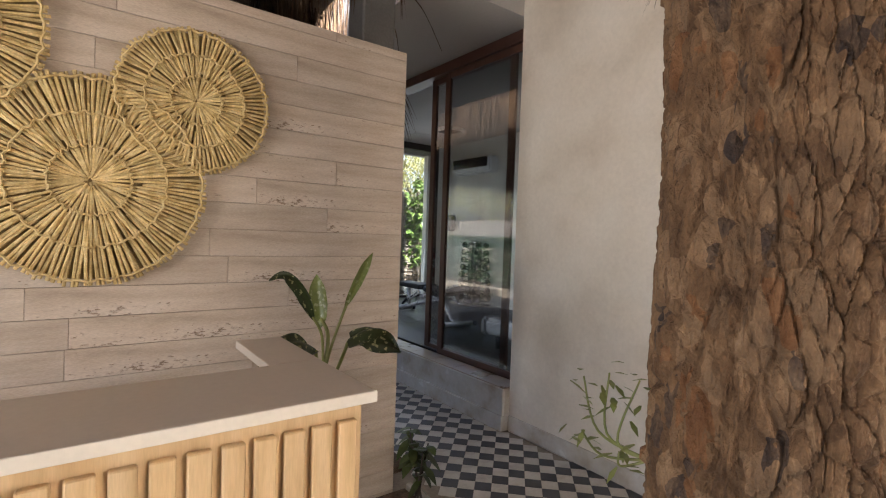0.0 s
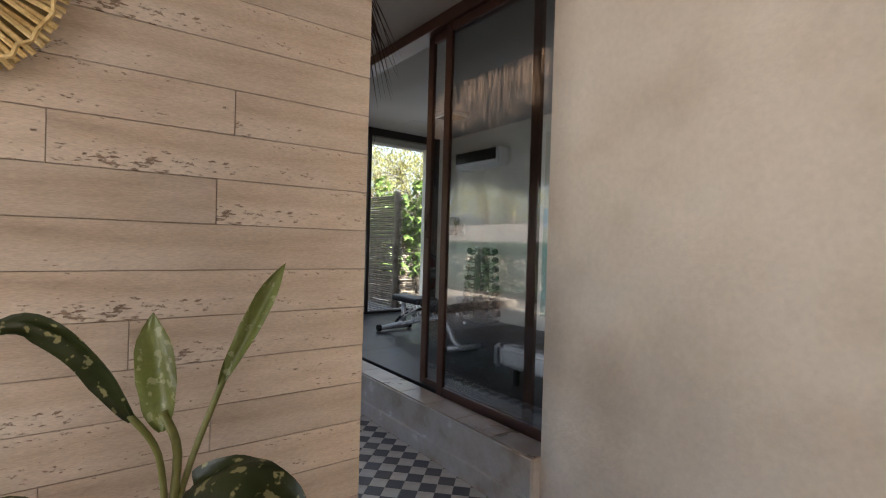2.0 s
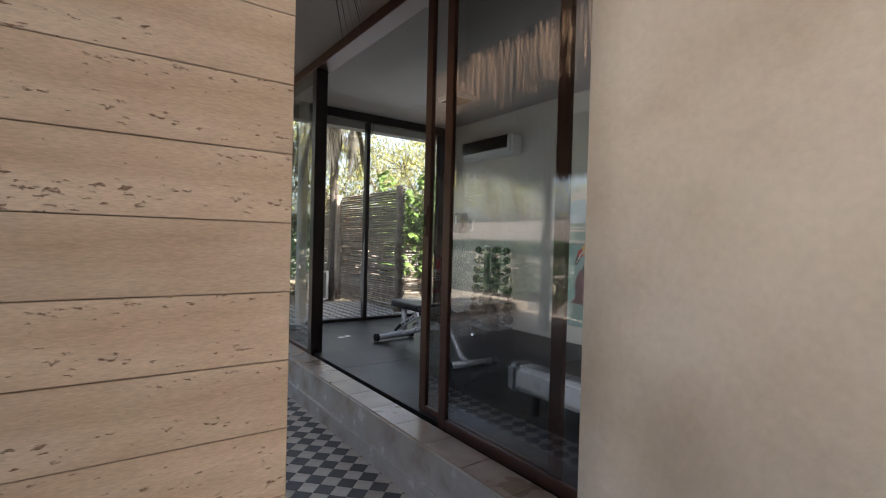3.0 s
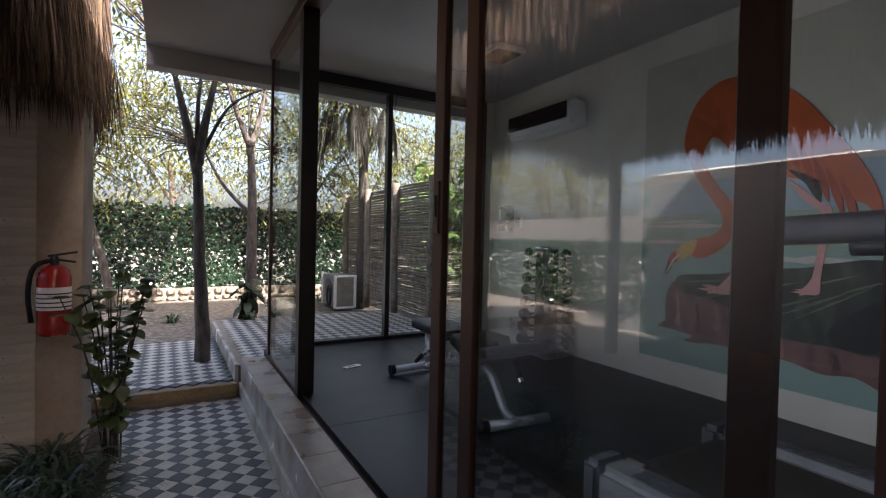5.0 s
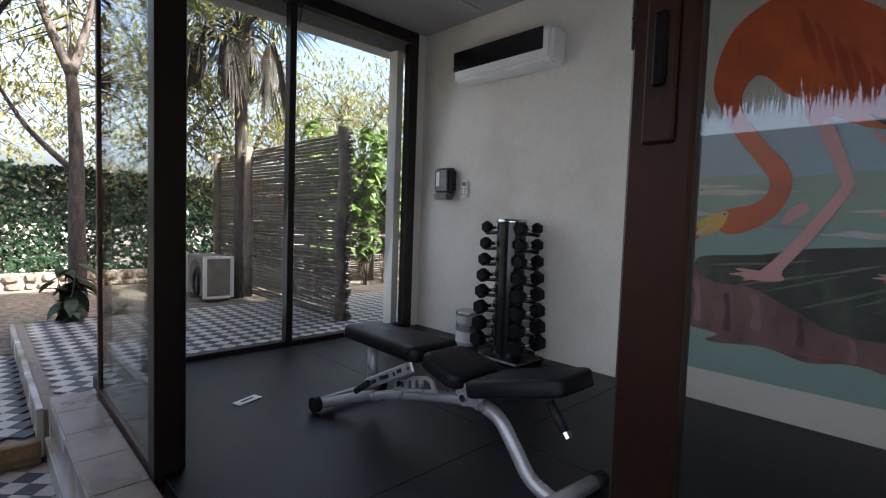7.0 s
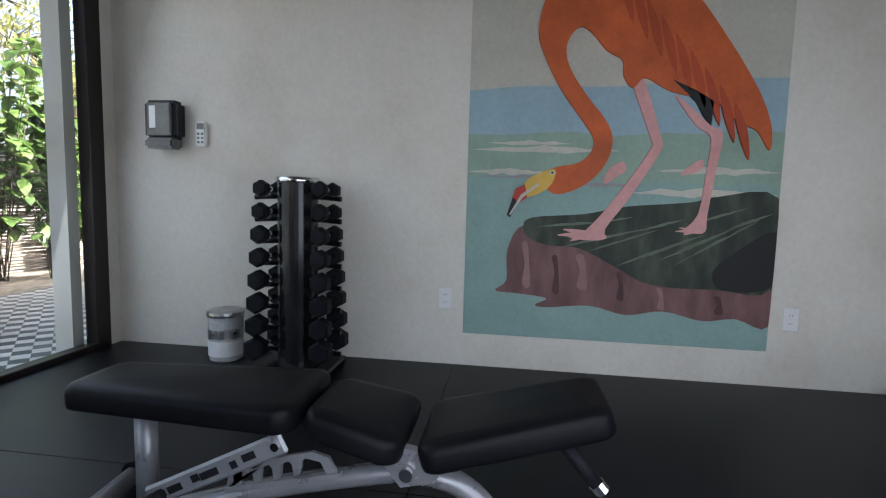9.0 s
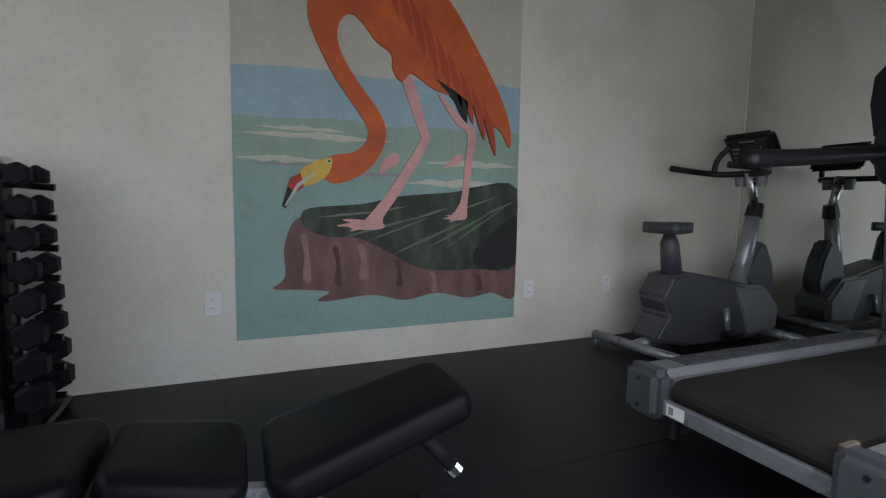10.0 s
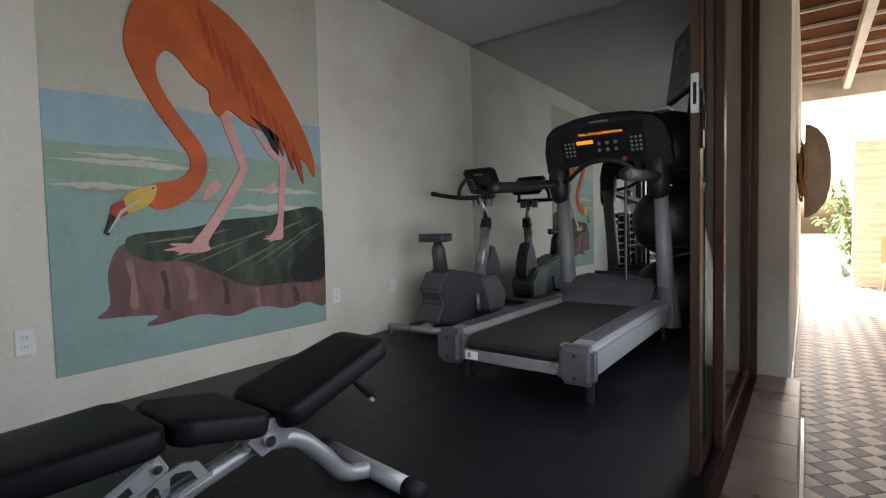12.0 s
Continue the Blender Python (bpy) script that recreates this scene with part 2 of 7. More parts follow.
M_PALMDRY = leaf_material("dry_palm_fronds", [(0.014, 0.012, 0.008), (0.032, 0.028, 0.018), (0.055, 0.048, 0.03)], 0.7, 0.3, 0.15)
# near-black sheet that puts the shadow of the screen's upper band into colour
M_BANDSHADE = material("screen_band_shade", [(0.01, 0.014, 0.01), (0.02, 0.026, 0.018)], 0.9, 12)

# ---- building helpers ----
BASE = {}


def thing(name, at, label, category, group="", kind=""):
    ob = new(name)
    ob.location = at
    ob.empty_display_size = 0.1
    BASE[ob.name] = Vector(at)
    return tagged(ob, label, category, group, kind)


def part(name, bm, mat, parent=None, label="", smooth=False, kind=""):
    """Links a bmesh drawn in world metres as ONE mesh, under a thing or under a part."""
    base = BASE[parent.name] if parent else Vector()
    if parent:
        bmesh.ops.translate(bm, vec=-base, verts=bm.verts)
    me = bpy.data.meshes.new(name)
    bm.to_mesh(me)
    bm.free()
    if smooth:
        me.shade_smooth()
    me.materials.append(mat)
    ob = new(name, me)
    if parent:
        ob.parent = parent
    BASE[ob.name] = base
    return tagged(ob, label, kind=kind)


def box(x0, x1, y0, y1, z0, z1, bevel=0.0, bm=None, seg=1):
    bm = bm or bmesh.new()
    vs = [bm.verts.new((x, y, z)) for x in (x0, x1) for y in (y0, y1) for z in (z0, z1)]
    fs = [bm.faces.new([vs[i] for i in q]) for q in ((0, 1, 3, 2), (4, 6, 7, 5), (0, 4, 5, 1), (2, 3, 7, 6), (0, 2, 6, 4), (1, 5, 7, 3))]
    if bevel:
        es = list({e for f in fs for e in f.edges})
        bmesh.ops.bevel(bm, geom=es, offset=bevel, segments=seg, affect="EDGES", clamp_overlap=True)
    return bm


def turned(m, bm):
    bmesh.ops.transform(bm, matrix=m, verts=bm.verts)
    return bm


def tube(points, radii, sides=10, bm=None, caps=True):
    """A round bar along points; radii one number or one for each point."""
    bm = bm or bmesh.new()
    pts = [Vector(p) for p in points]
    if not isinstance(radii, (list, tuple)):
        radii = [radii] * len(pts)
    rings, up = [], None
    for i, p in enumerate(pts):
        d = (pts[min(i + 1, len(pts) - 1)] - pts[max(i - 1, 0)]).normalized()
        if up is None:
            up = Vector((0, 0, 1)) if abs(d.z) < 0.9 else Vector((1, 0, 0))
        a = (up - d * up.dot(d)).normalized()
        b = d.cross(a)
        up = a
        rings.append([bm.verts.new(p + (a * math.cos(t) + b * math.sin(t)) * radii[i]) for t in (2 * math.pi * k / sides for k in range(sides))])
    for r, s in zip(rings, rings[1:]):
        for k in range(sides):
            bm.faces.new((r[k], r[(k + 1) % sides], s[(k + 1) % sides], s[k]))
    if caps:
        bm.faces.new(rings[0][::-1])
        bm.faces.new(rings[-1])
    return bm


def lathe(profile, at, sides=24, bm=None):
    """A turned body round the vertical through at; profile of (radius, height)."""
    bm = bm or bmesh.new()
    x, y, z = at
    rings = [[bm.verts.new((x + r * math.cos(t), y + r * math.sin(t), z + h)) for t in (2 * math.pi * k / sides for k in range(sides))] for r, h in profile]
    for r, s in zip(rings, rings[1:]):
        for k in range(sides):
            bm.faces.new((r[k], r[(k + 1) % sides], s[(k + 1) % sides], s[k]))
    bm.faces.new(rings[0][::-1])
    bm.faces.new(rings[-1])
    return bm


def curve(points, steps=6, closed=False):
    """Catmull-Rom through points."""
    p = [Vector(q) for q in points]
    n = len(p)
    out = []
    for i in range(n if closed else n - 1):
        a, b, c, d = (p[(i - 1) % n], p[i], p[(i + 1) % n], p[(i + 2) % n]) if closed else (p[max(i - 1, 0)], p[i], p[i + 1], p[min(i + 2, n - 1)])
        for k in range(steps):
            t = k / steps
            out.append(0.5 * (2 * b + (c - a) * t + (2 * a - 5 * b + 4 * c - d) * t * t + (3 * b - a - 3 * c + d) * t ** 3))
    if not closed:
        out.append(p[-1])
    return out


def slab_from_outline(outline, axis, near, far, bm=None):
    """A plate whose outline lies across axis ('x', 'y' or 'z'), from near to far."""
    bm = bm or bmesh.new()
    put = {"x": lambda u, v, w: (w, u, v), "y": lambda u, v, w: (u, w, v), "z": lambda u, v, w: (u, v, w)}[axis]
    a = [bm.verts.new(put(q[0], q[1], near)) for q in outline]
    b = [bm.verts.new(put(q[0], q[1], far)) for q in outline]
    f1, f2 = bm.faces.new(a), bm.faces.new(b[::-1])
    for k in range(len(a)):
        j = (k + 1) % len(a)
        bm.faces.new((a[j], a[k], b[k], b[j]))
    bm.normal_update()
    bmesh.ops.triangulate(bm, faces=[f1, f2])
    bmesh.ops.recalc_face_normals(bm, faces=bm.faces)
    return bm


def structure(name, bm, mat, label, category="wall"):
    return tagged(part(name, bm, mat), label, category, kind="structure")


# ---- measures of the place ----
GYM_Z, CEIL, HEAD = 0.33, 3.03, 2.94
EAST, MIRROR_Y, NORTH = 6.29, 2.43, 8.17
GLASS_X, WALL_X, SILL_X = 3.757, 3.567, 3.507
JAMB_Y, CORNER_Y = 3.516, 7.87

# ---- ground and floors ----
structure("ground", box(-40, 45, -40, 60, -0.35, -0.06), M_GRAVEL, "pale gravel garden ground with dry litter", "ground")
structure("floor_corridor_bed", box(-3, 3.56, -4.6, 7.885, -0.1, -0.004), M_GROUT, "dark joint bed under the checkered tiles", "floor")
floor_gym = structure("floor_gym", box(GLASS_X - 0.02, EAST, MIRROR_Y, NORTH, 0.1, GYM_Z - 0.006), M_RUBBER, "black rubber gym flooring with fine flecks", "floor")
for a, b in ((GLASS_X - 0.02, 5.0185), (5.0215, EAST)):
    for c, d in ((MIRROR_Y, 6.0485), (6.0515, NORTH)):
        part("rubber_sheet", box(a, b, c, d, GYM_Z - 0.006, GYM_Z, 0.0012), M_RUBBER, floor_gym)
structure("garden_bed", box(-8, 14, 9.9, 16, -0.05, 0.13), M_GRAVEL, "raised pale gravel bed before the green screen", "ground")
structure("step_bed", box(2.0, 3.47, 7.885, 9.92, -0.05, 0.116), M_GROUT, "joint bed under the tiles of the garden step", "floor")
structure("platform_bed", box(3.49, 9.5, 7.945, 10.5, -0.05, 0.256), M_GROUT, "joint bed under the tiles of the terrace", "floor")
structure("step_edge", box(2.0, 3.47, 7.845, 7.885, 0.045, 0.128, 0.006), M_STEP, "ochre cut edge of the garden step", "step")
structure("platform_edge", box(3.455, 3.49, 7.94, 10.5, 0.0, 0.268, 0.005), M_SILL, "grey cement edge of the tiled terrace", "step")

# unseen ground, added dark to cut bounced light on pier and corridor
structure("bed_palapa", box(-2.2, 1.99, 3.41, 8.0, -0.07, 0.0, 0.01), M_SOIL, "unseen dark ground added under the thatch to cut bounce", "ground")
# added slab out of view, keeps the sun patch away from the counter
structure("eave_south", box(-3, 4.0, -4.3, -2.751, 3.2, 3.28), M_PLASTER, "unseen slab added over the entrance to cut the sun", "eave")

# unseen volume, added only to throw shade on the block garden wall
structure("wall_upper_reception", box(-3, 0.2, -2.5, 3.3, 3.31, 6.8), M_PLASTER, "unseen block added over the reception to shade the garden wall")

# ---- walls of the gym ----
structure("wall_east", box(EAST, EAST + 0.2, MIRROR_Y - 0.2, NORTH + 0.15, -0.1, CEIL), M_PLASTER_GYM, "cream plaster gym wall with faint trowel marks")
structure("wall_south", box(WALL_X + 0.15, EAST, MIRROR_Y - 0.2, MIRROR_Y - 0.03, -0.1, CEIL), M_PLASTER_GYM, "plaster wall behind the gym mirror")
structure("wall_west", box(WALL_X, WALL_X + 0.4, -2.5, JAMB_Y, -0.1, CEIL), M_PLASTER, "cream trowelled plaster wall beside the corridor")
structure("wall_north_pier", box(6.202, EAST, NORTH - 0.02, NORTH + 0.14, 0.0, CEIL), M_PLASTER_GYM, "cream plaster pier beside the terrace window")
structure("window_column", tube([(4.13, NORTH + 0.03, 0.2), (4.13, NORTH + 0.03, CEIL)], 0.062, 20), M_PLASTER_GYM, "slim cream round column at the window corner", "column")
structure("ceiling", box(2.76, EAST + 0.2, JAMB_Y, 8.5, CEIL, CEIL + 0.16), M_WHITE_DIM, "darkened off-white plaster ceiling slab", "ceiling")
structure("ceiling_gym", box(WALL_X + 0.01, EAST + 0.2, MIRROR_Y - 0.2, JAMB_Y, CEIL, CEIL + 0.16), M_WHITE_DIM, "darkened off-white plaster ceiling over the machines", "ceiling")
structure("beam_north", box(2.76, EAST + 0.2, 8.33, 8.5, 2.86, CEIL), M_WHITE_DIM, "darkened off-white concrete edge beam over the terrace", "beam")
structure("wall_west_upper", box(WALL_X, WALL_X + 0.2, -2.5, JAMB_Y, CEIL + 0.001, 3.9), M_PLASTER, "upper part of the cream plaster corridor wall")
# two unseen masses added to keep the sun off the north garden
structure("wall_upper_storey", box(3.8, EAST + 0.2, MIRROR_Y - 0.2, 8.45, CEIL + 0.165, 5.0), M_PLASTER, "unseen block added over the gym to shade the garden")
structure("wall_neighbour_wing", box(EAST + 0.2, 11.5, MIRROR_Y - 0.2, 8.2, -0.06, 3.9), M_PLASTER, "unseen block added beside the gym to shade the garden")
structure("ceiling_reception", box(-3, WALL_X, 2.5, JAMB_Y, 3.17, 3.3), M_WHITE_DIM, "darkened off-white plaster ceiling over the reception", "ceiling")
structure("sill", box(SILL_X, GLASS_X - 0.05, JAMB_Y, CORNER_Y + 0.06, 0.03, 0.318, 0.012), M_SILL, "worn polished cement sill under the glazing", "sill")
M_SILLSLAB = material("tan_sill_slab", [(0.24, 0.175, 0.125), (0.33, 0.255, 0.195), (0.40, 0.33, 0.27)], 0.3, 5, 0.06, 70, fine=0.08, objrand=0.12)
sill_top = bpy.data.objects["sill"]
for k in range(14):
    y = JAMB_Y + 0.004 + 0.318 * k
    part("sill_slab", box(SILL_X + 0.005, GLASS_X - 0.056, y, min(y + 0.315, CORNER_Y + 0.055), 0.313, 0.3225, 0.002), M_SILLSLAB, sill_top)
structure("sill_plinth", box(SILL_X - 0.018, SILL_X + 0.1, JAMB_Y - 0.002, CORNER_Y + 0.05, 0.0, 0.115, 0.004), M_SILL, "pale cement skirting under the sill", "baseboard")
structure("floor_edge", box(GLASS_X - 0.05, GLASS_X - 0.02, JAMB_Y, CORNER_Y, 0.05, 0.274), M_SILL, "cement strip under the glazing track", "sill")
structure("baseboard", box(WALL_X - 0.012, WALL_X + 0.01, -2.5, JAMB_Y - 0.002, 0.0, 0.115, 0.004), M_SILL, "pale cement skirting of the corridor wall", "baseboard")

# ---- glazing ----


def bar(x0, x1, y0, y1, z0, z1, bevel=0.004):
    return box(x0, x1, y0, y1, z0, z1, bevel)


def leaf_panel(name, x, y0, y1, label, mat=M_FRAME, stile=0.072, handle=0.0):
    """A glazed leaf in a plane across x, with two stiles, two rails and a pane."""
    t = thing(name, (x, (y0 + y1) / 2, 0.3), label, "sliding door", kind="structure")
    for a, b in ((y0, y0 + stile), (y1 - stile, y1)):
        part("stile", bar(x - 0.0145, x + 0.0145, a, b, 0.30, HEAD), mat, t)
    part("rail", bar(x - 0.014, x + 0.014, y0 + stile, y1 - stile, 0.30, 0.365), mat, t)
    part("rail", bar(x - 0.014, x + 0.014, y0 + stile, y1 - stile, HEAD - 0.06, HEAD), mat, t)
    p = part("pane", box(x - 0.003, x + 0.003, y0 + stile - 0.005, y1 - stile + 0.005, 0.36, HEAD - 0.055), M_TINTED, t)
    p.visible_shadow = False
    return t


frame_west = thing("window_1", (GLASS_X, 5.7, 0.3), "bronze aluminium sliding glazing frame on a cement sill", "window", kind="structure")
part("track", bar(GLASS_X - 0.055, GLASS_X + 0.10, JAMB_Y, CORNER_Y, 0.275, 0.295, 0.003), M_FRAME, frame_west)
for k in range(4):
    x = GLASS_X - 0.05 + 0.045 * k
    part("track_rib", bar(x, x + 0.006, JAMB_Y, CORNER_Y, 0.294, 0.308, 0.001), M_FRAME, frame_west)
part("head", bar(GLASS_X - 0.055, GLASS_X + 0.10, JAMB_Y, CORNER_Y, HEAD, CEIL - 0.002), M_FRAME, frame_west)
part("post", bar(GLASS_X - 0.045, GLASS_X + 0.02, CORNER_Y - 0.045, CORNER_Y, 0.295, HEAD), M_FRAME, frame_west, "slim bronze corner post")
part("post", bar(GLASS_X - 0.05, GLASS_X + 0.06, 6.68, 6.77, 0.295, HEAD), M_FRAME_DARK, frame_west, "dark bronze post at the doorway")
part("jamb", bar(GLASS_X - 0.05, GLASS_X + 0.06, JAMB_Y + 0.001, JAMB_Y + 0.05, 0.295, HEAD), M_FRAME, frame_west)
pane = part("pane", box(GLASS_X - 0.034, GLASS_X - 0.026, 6.762, CORNER_Y - 0.04, 0.29, HEAD), M_GLASS, frame_west)
pane.visible_shadow = False
part("glazing_bead", bar(GLASS_X - 0.045, GLASS_X - 0.015, 6.77, CORNER_Y - 0.045, 0.295, 0.35), M_FRAME, frame_west)
door_a = leaf_panel("door_1", 3.787, 3.784, 4.938, "open bronze-framed glass sliding leaf with a flush pull")
pull = part("pull", bar(3.766, 3.7725, 4.885, 4.92, 1.42, 1.61, 0.003), M_FRAME, door_a, "bronze flush pull")
M_STEEL = material("brushed_steel", [(0.42, 0.42, 0.42), (0.55, 0.55, 0.55)], 0.3, 20, 0.02, 120, metal=1.0, fine=0.05)
M_BLACKPLASTIC = material("black_plastic", [(0.007, 0.007, 0.008), (0.013, 0.013, 0.0145)], 0.45, 12, 0.08, 150, fine=0.1, spec=0.35)
part("slot", bar(3.761, 3.767, 4.895, 4.91, 1.48, 1.56, 0.003), M_BLACKPLASTIC, pull, "dark finger slot")
latch = part("latch", bar(3.774, 3.800, 4.937, 4.942, 1.53, 1.66, 0.002), M_STEEL, door_a, "pale metal latch plate")
part("latch_slot", bar(3.782, 3.792, 4.941, 4.9435, 1.56, 1.63, 0.001), M_BLACKPLASTIC, latch)
door_b = leaf_panel("door_2", 3.7505, 3.567, 4.672, "closed bronze-framed glass sliding leaf")
part("brush_strip", bar(3.7655, 3.7715, 4.615, 4.66, 0.31, HEAD - 0.01, 0.002), M_FRAME_DARK, door_b)

window_north = thing("window_2", (5.1, NORTH, 0.33), "dark bronze framed fixed window onto the terrace", "window", kind="structure")
part("frame_head", bar(4.18, 6.20, NORTH - 0.03, NORTH + 0.05, HEAD - 0.02, CEIL - 0.001), M_FRAME_DARK, window_north)
part("frame_foot", bar(4.18, 6.20, NORTH - 0.03, NORTH + 0.05, 0.30, 0.365), M_FRAME_DARK, window_north)
part("mullion", bar(4.948, 5.0, NORTH - 0.03, NORTH + 0.05, 0.36, HEAD - 0.02), M_FRAME_DARK, window_north)
part("frame_jamb", bar(6.10, 6.20, NORTH - 0.03, NORTH + 0.05, 0.36, HEAD - 0.02), M_FRAME_DARK, window_north)
for a, b in ((4.18, 4.95), (4.998, 6.102)):
    p = part("pane", box(a, b, NORTH + 0.006, NORTH + 0.014, 0.36, HEAD - 0.015), M_GLASS, window_north)
    p.visible_shadow = False
corner_pane = part("corner_pane", box(GLASS_X + 0.02, 4.075, CORNER_Y - 0.03, CORNER_Y - 0.022, 0.29, HEAD), M_GLASS, frame_west)
corner_pane.visible_shadow = False
part("corner_foot", bar(GLASS_X + 0.02, 4.075, CORNER_Y - 0.045, CORNER_Y, 0.285, 0.345), M_FRAME_DARK, frame_west)
structure("terrace_reveal", box(6.02, 6.09, NORTH + 0.055, NORTH + 0.17, 0.26, 2.86), M_PLASTER_GYM, "narrow cream plaster reveal beside the terrace window")

mirror = thing("mirror", (5.0, MIRROR_Y, GYM_Z), "large frameless wall mirror behind the machines", "mirror")
part("mirror_glass", box(3.98, EAST - 0.004, MIRROR_Y - 0.03, MIRROR_Y, GYM_Z + 0.02, CEIL - 0.01), M_MIRROR, mirror)
part("edge_trim", bar(EAST - 0.012, EAST - 0.001, MIRROR_Y, MIRROR_Y + 0.012, GYM_Z, CEIL - 0.001, 0.002), M_PAINTWOOD, mirror, "thin cream edge trim")

# ---- reception: travertine wall ----
wall_trav = structure("wall_travertine", box(-1.25, 2.362, 3.165, 3.38, 0.0, 2.36), M_GROUT, "travertine clad wall of long pale planks")
COURSE, FIRST = 0.11255, 0.0671
FORCED = {7: 0.9797, 9: 1.509, 11: 1.9461, 12: 1.618, 13: 1.9846, 16: 1.0432, 10: 0.6078, 14: 1.2783, 8: 1.77}


def plank_mesh(name, lx, ly, lz, mat, cham=0.0009):
    bm = box(-lx / 2, lx / 2, -ly / 2, ly / 2, -lz / 2, lz / 2, cham)
    me = bpy.data.meshes.new(name)
    bm.to_mesh(me)
    bm.free()
    me.materials.append(mat)
    return me


def stone_courses(parent, x0, x1, y, top, seed, forced=None):
    """Planks of stone on a face that looks towards -y."""
    rnd = random.Random(seed)
    k, z = -1, FIRST - COURSE
    while z < top - 0.01:
        lo, hi = max(z, 0.0), min(z + COURSE, top)
        cuts = [x0]
        if forced and k - 1 in forced and x0 < forced[k - 1] < x1:
            c = forced[k - 1]
            while c > x0 + 0.35:
                cuts.append(c)
                c -= rnd.uniform(0.75, 1.3)
            cuts = [x0] + sorted(cuts[1:])
            c = forced[k - 1] + rnd.uniform(0.8, 1.3)
            if c < x1 - 0.3:
                cuts.append(c)
        else:
            c = x0 + rnd.uniform(0.3, 1.2)
            while c < x1 - 0.3:
                cuts.append(c)
                c += rnd.uniform(0.7, 1.3)
        cuts.append(x1)
        for a, b in zip(cuts, cuts[1:]):
            ob = new("plank", plank_mesh("plank", b - a - 0.0016, 0.016, hi - lo - 0.0017, M_TRAV))
            ob.location = ((a + b) / 2, y - 0.006 + rnd.uniform(-0.0007, 0.0007), (lo + hi) / 2)
            ob.parent = parent
        z += COURSE
        k += 1


# ---- reception: counter ----
counter = thing("reception_counter", (0.56, 2.08, 0.0), "reception counter with limestone top and fluted oak front", "counter")
part("top", box(-0.4203, 1.5424, 1.9203, 2.236, 1.0455, 1.0708, 0.003), M_COUNTER, counter, "smooth beige limestone counter top")
part("top_return", box(1.4035, 1.5424, 2.2365, 2.57, 1.0455, 1.0708, 0.002), M_COUNTER, counter)
part("front_edge", box(-0.4203, 1.5442, 1.9148, 1.92, 1.0464, 1.0717, 0.001), M_COUNTEREDGE, counter, "pale cut stone edge")
part("body", box(-0.4024, 1.5156, 1.9615, 2.2223, 0, 1.0446), M_COUNTER, counter)
part("backboard", box(-0.4024, 1.5245, 1.9523, 1.9615, 0.7942, 1.0446), M_OAK, counter, "oak backing board")
for k in range(33):
    x = 1.507 - 0.059 * k
    part("slat", box(x - 0.043, x, 1.934, 1.9523, 0.814, 1.0085, 0.003), M_OAK, counter)
part("bottom_rail", box(-0.4024, 1.5245, 1.9295, 1.9523, 0.7852, 0.8177, 0.003), M_OAK, counter)
planter = thing("plant_bed", (1.9, 2.72, 0.0), "low planter of dark soil between counter and stone wall", "planter")
part("soil", box(1.5465, 2.4405, 2.3961, 3.1556, 0, 0.06, 0.02), M_SOIL, planter)
part("kerb", box(2.4405, 2.4763, 2.3961, 3.1556, 0, 0.075, 0.006), M_SILL, planter)


# darker copy of the straw: the shade between reeds is in its colour
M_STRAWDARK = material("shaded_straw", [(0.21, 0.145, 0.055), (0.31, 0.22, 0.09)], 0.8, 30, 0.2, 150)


def woven_disc(x, z, r, seed, y=3.149):
    """A round wall basket of radial straw reeds with three plaited rings."""
    rnd = random.Random(seed)
    t = thing("wall_basket", (x, y, z), "round woven straw wall basket with radial reeds", "wall decor", "baskets on the stone wall")
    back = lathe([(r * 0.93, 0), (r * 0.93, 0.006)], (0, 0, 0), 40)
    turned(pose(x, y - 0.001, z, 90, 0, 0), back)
    part("backing", back, M_STRAWDARK, t, "straw backing coloured dark for shade between the reeds")
    bm = bmesh.new()
    n = int(112 * r / 0.33)
    for k in range(n):
        a = 2 * math.pi * k / n + rnd.uniform(-0.012, 0.012)
        r0, r1 = r * rnd.uniform(0.01, 0.10) if k % 2 else r * rnd.uniform(0.35, 0.42), r * rnd.uniform(0.975, 1.01)
        pts = []
        for f in (0, 0.5, 1):
            q = r0 + (r1 - r0) * f
            w = rnd.uniform(-0.004, 0.004)
            pts.append((x + q * math.cos(a) - w * math.sin(a), y - 0.012 - 0.012 * math.sin(3 * f) - rnd.uniform(0, 0.005) - 0.01 * (1 - f), z + q * math.sin(a) + w * math.cos(a)))
        tube(pts, [0.0045 * rnd.uniform(0.85, 1.2), 0.0056, 0.0062 * rnd.uniform(0.9, 1.15)], 6, bm)
    part("reeds", bm, M_STRAW, t, kind="stuff")
    for f in (0.32, 0.62, 0.94):
        ring = bmesh.new()
        m = 72
        pts = [(x + (r * f + 0.006 * math.sin(9 * i)) * math.cos(2 * math.pi * i / m), y - 0.037 - 0.004 * math.sin(i * 2.6), z + (r * f + 0.006 * math.sin(9 * i)) * math.sin(2 * math.pi * i / m)) for i in range(m + 1)]
        tube(pts, 0.0048, 5, ring, False)
        part("plaited_ring", ring, M_STRAW, t)
    return t


woven_disc(1.3722, 1.9185, 0.2862, 1)
woven_disc(1.0369, 1.575, 0.3825, 2)
woven_disc(0.581, 2.0586, 0.342, 3)

# ---- reception: tree trunk ----


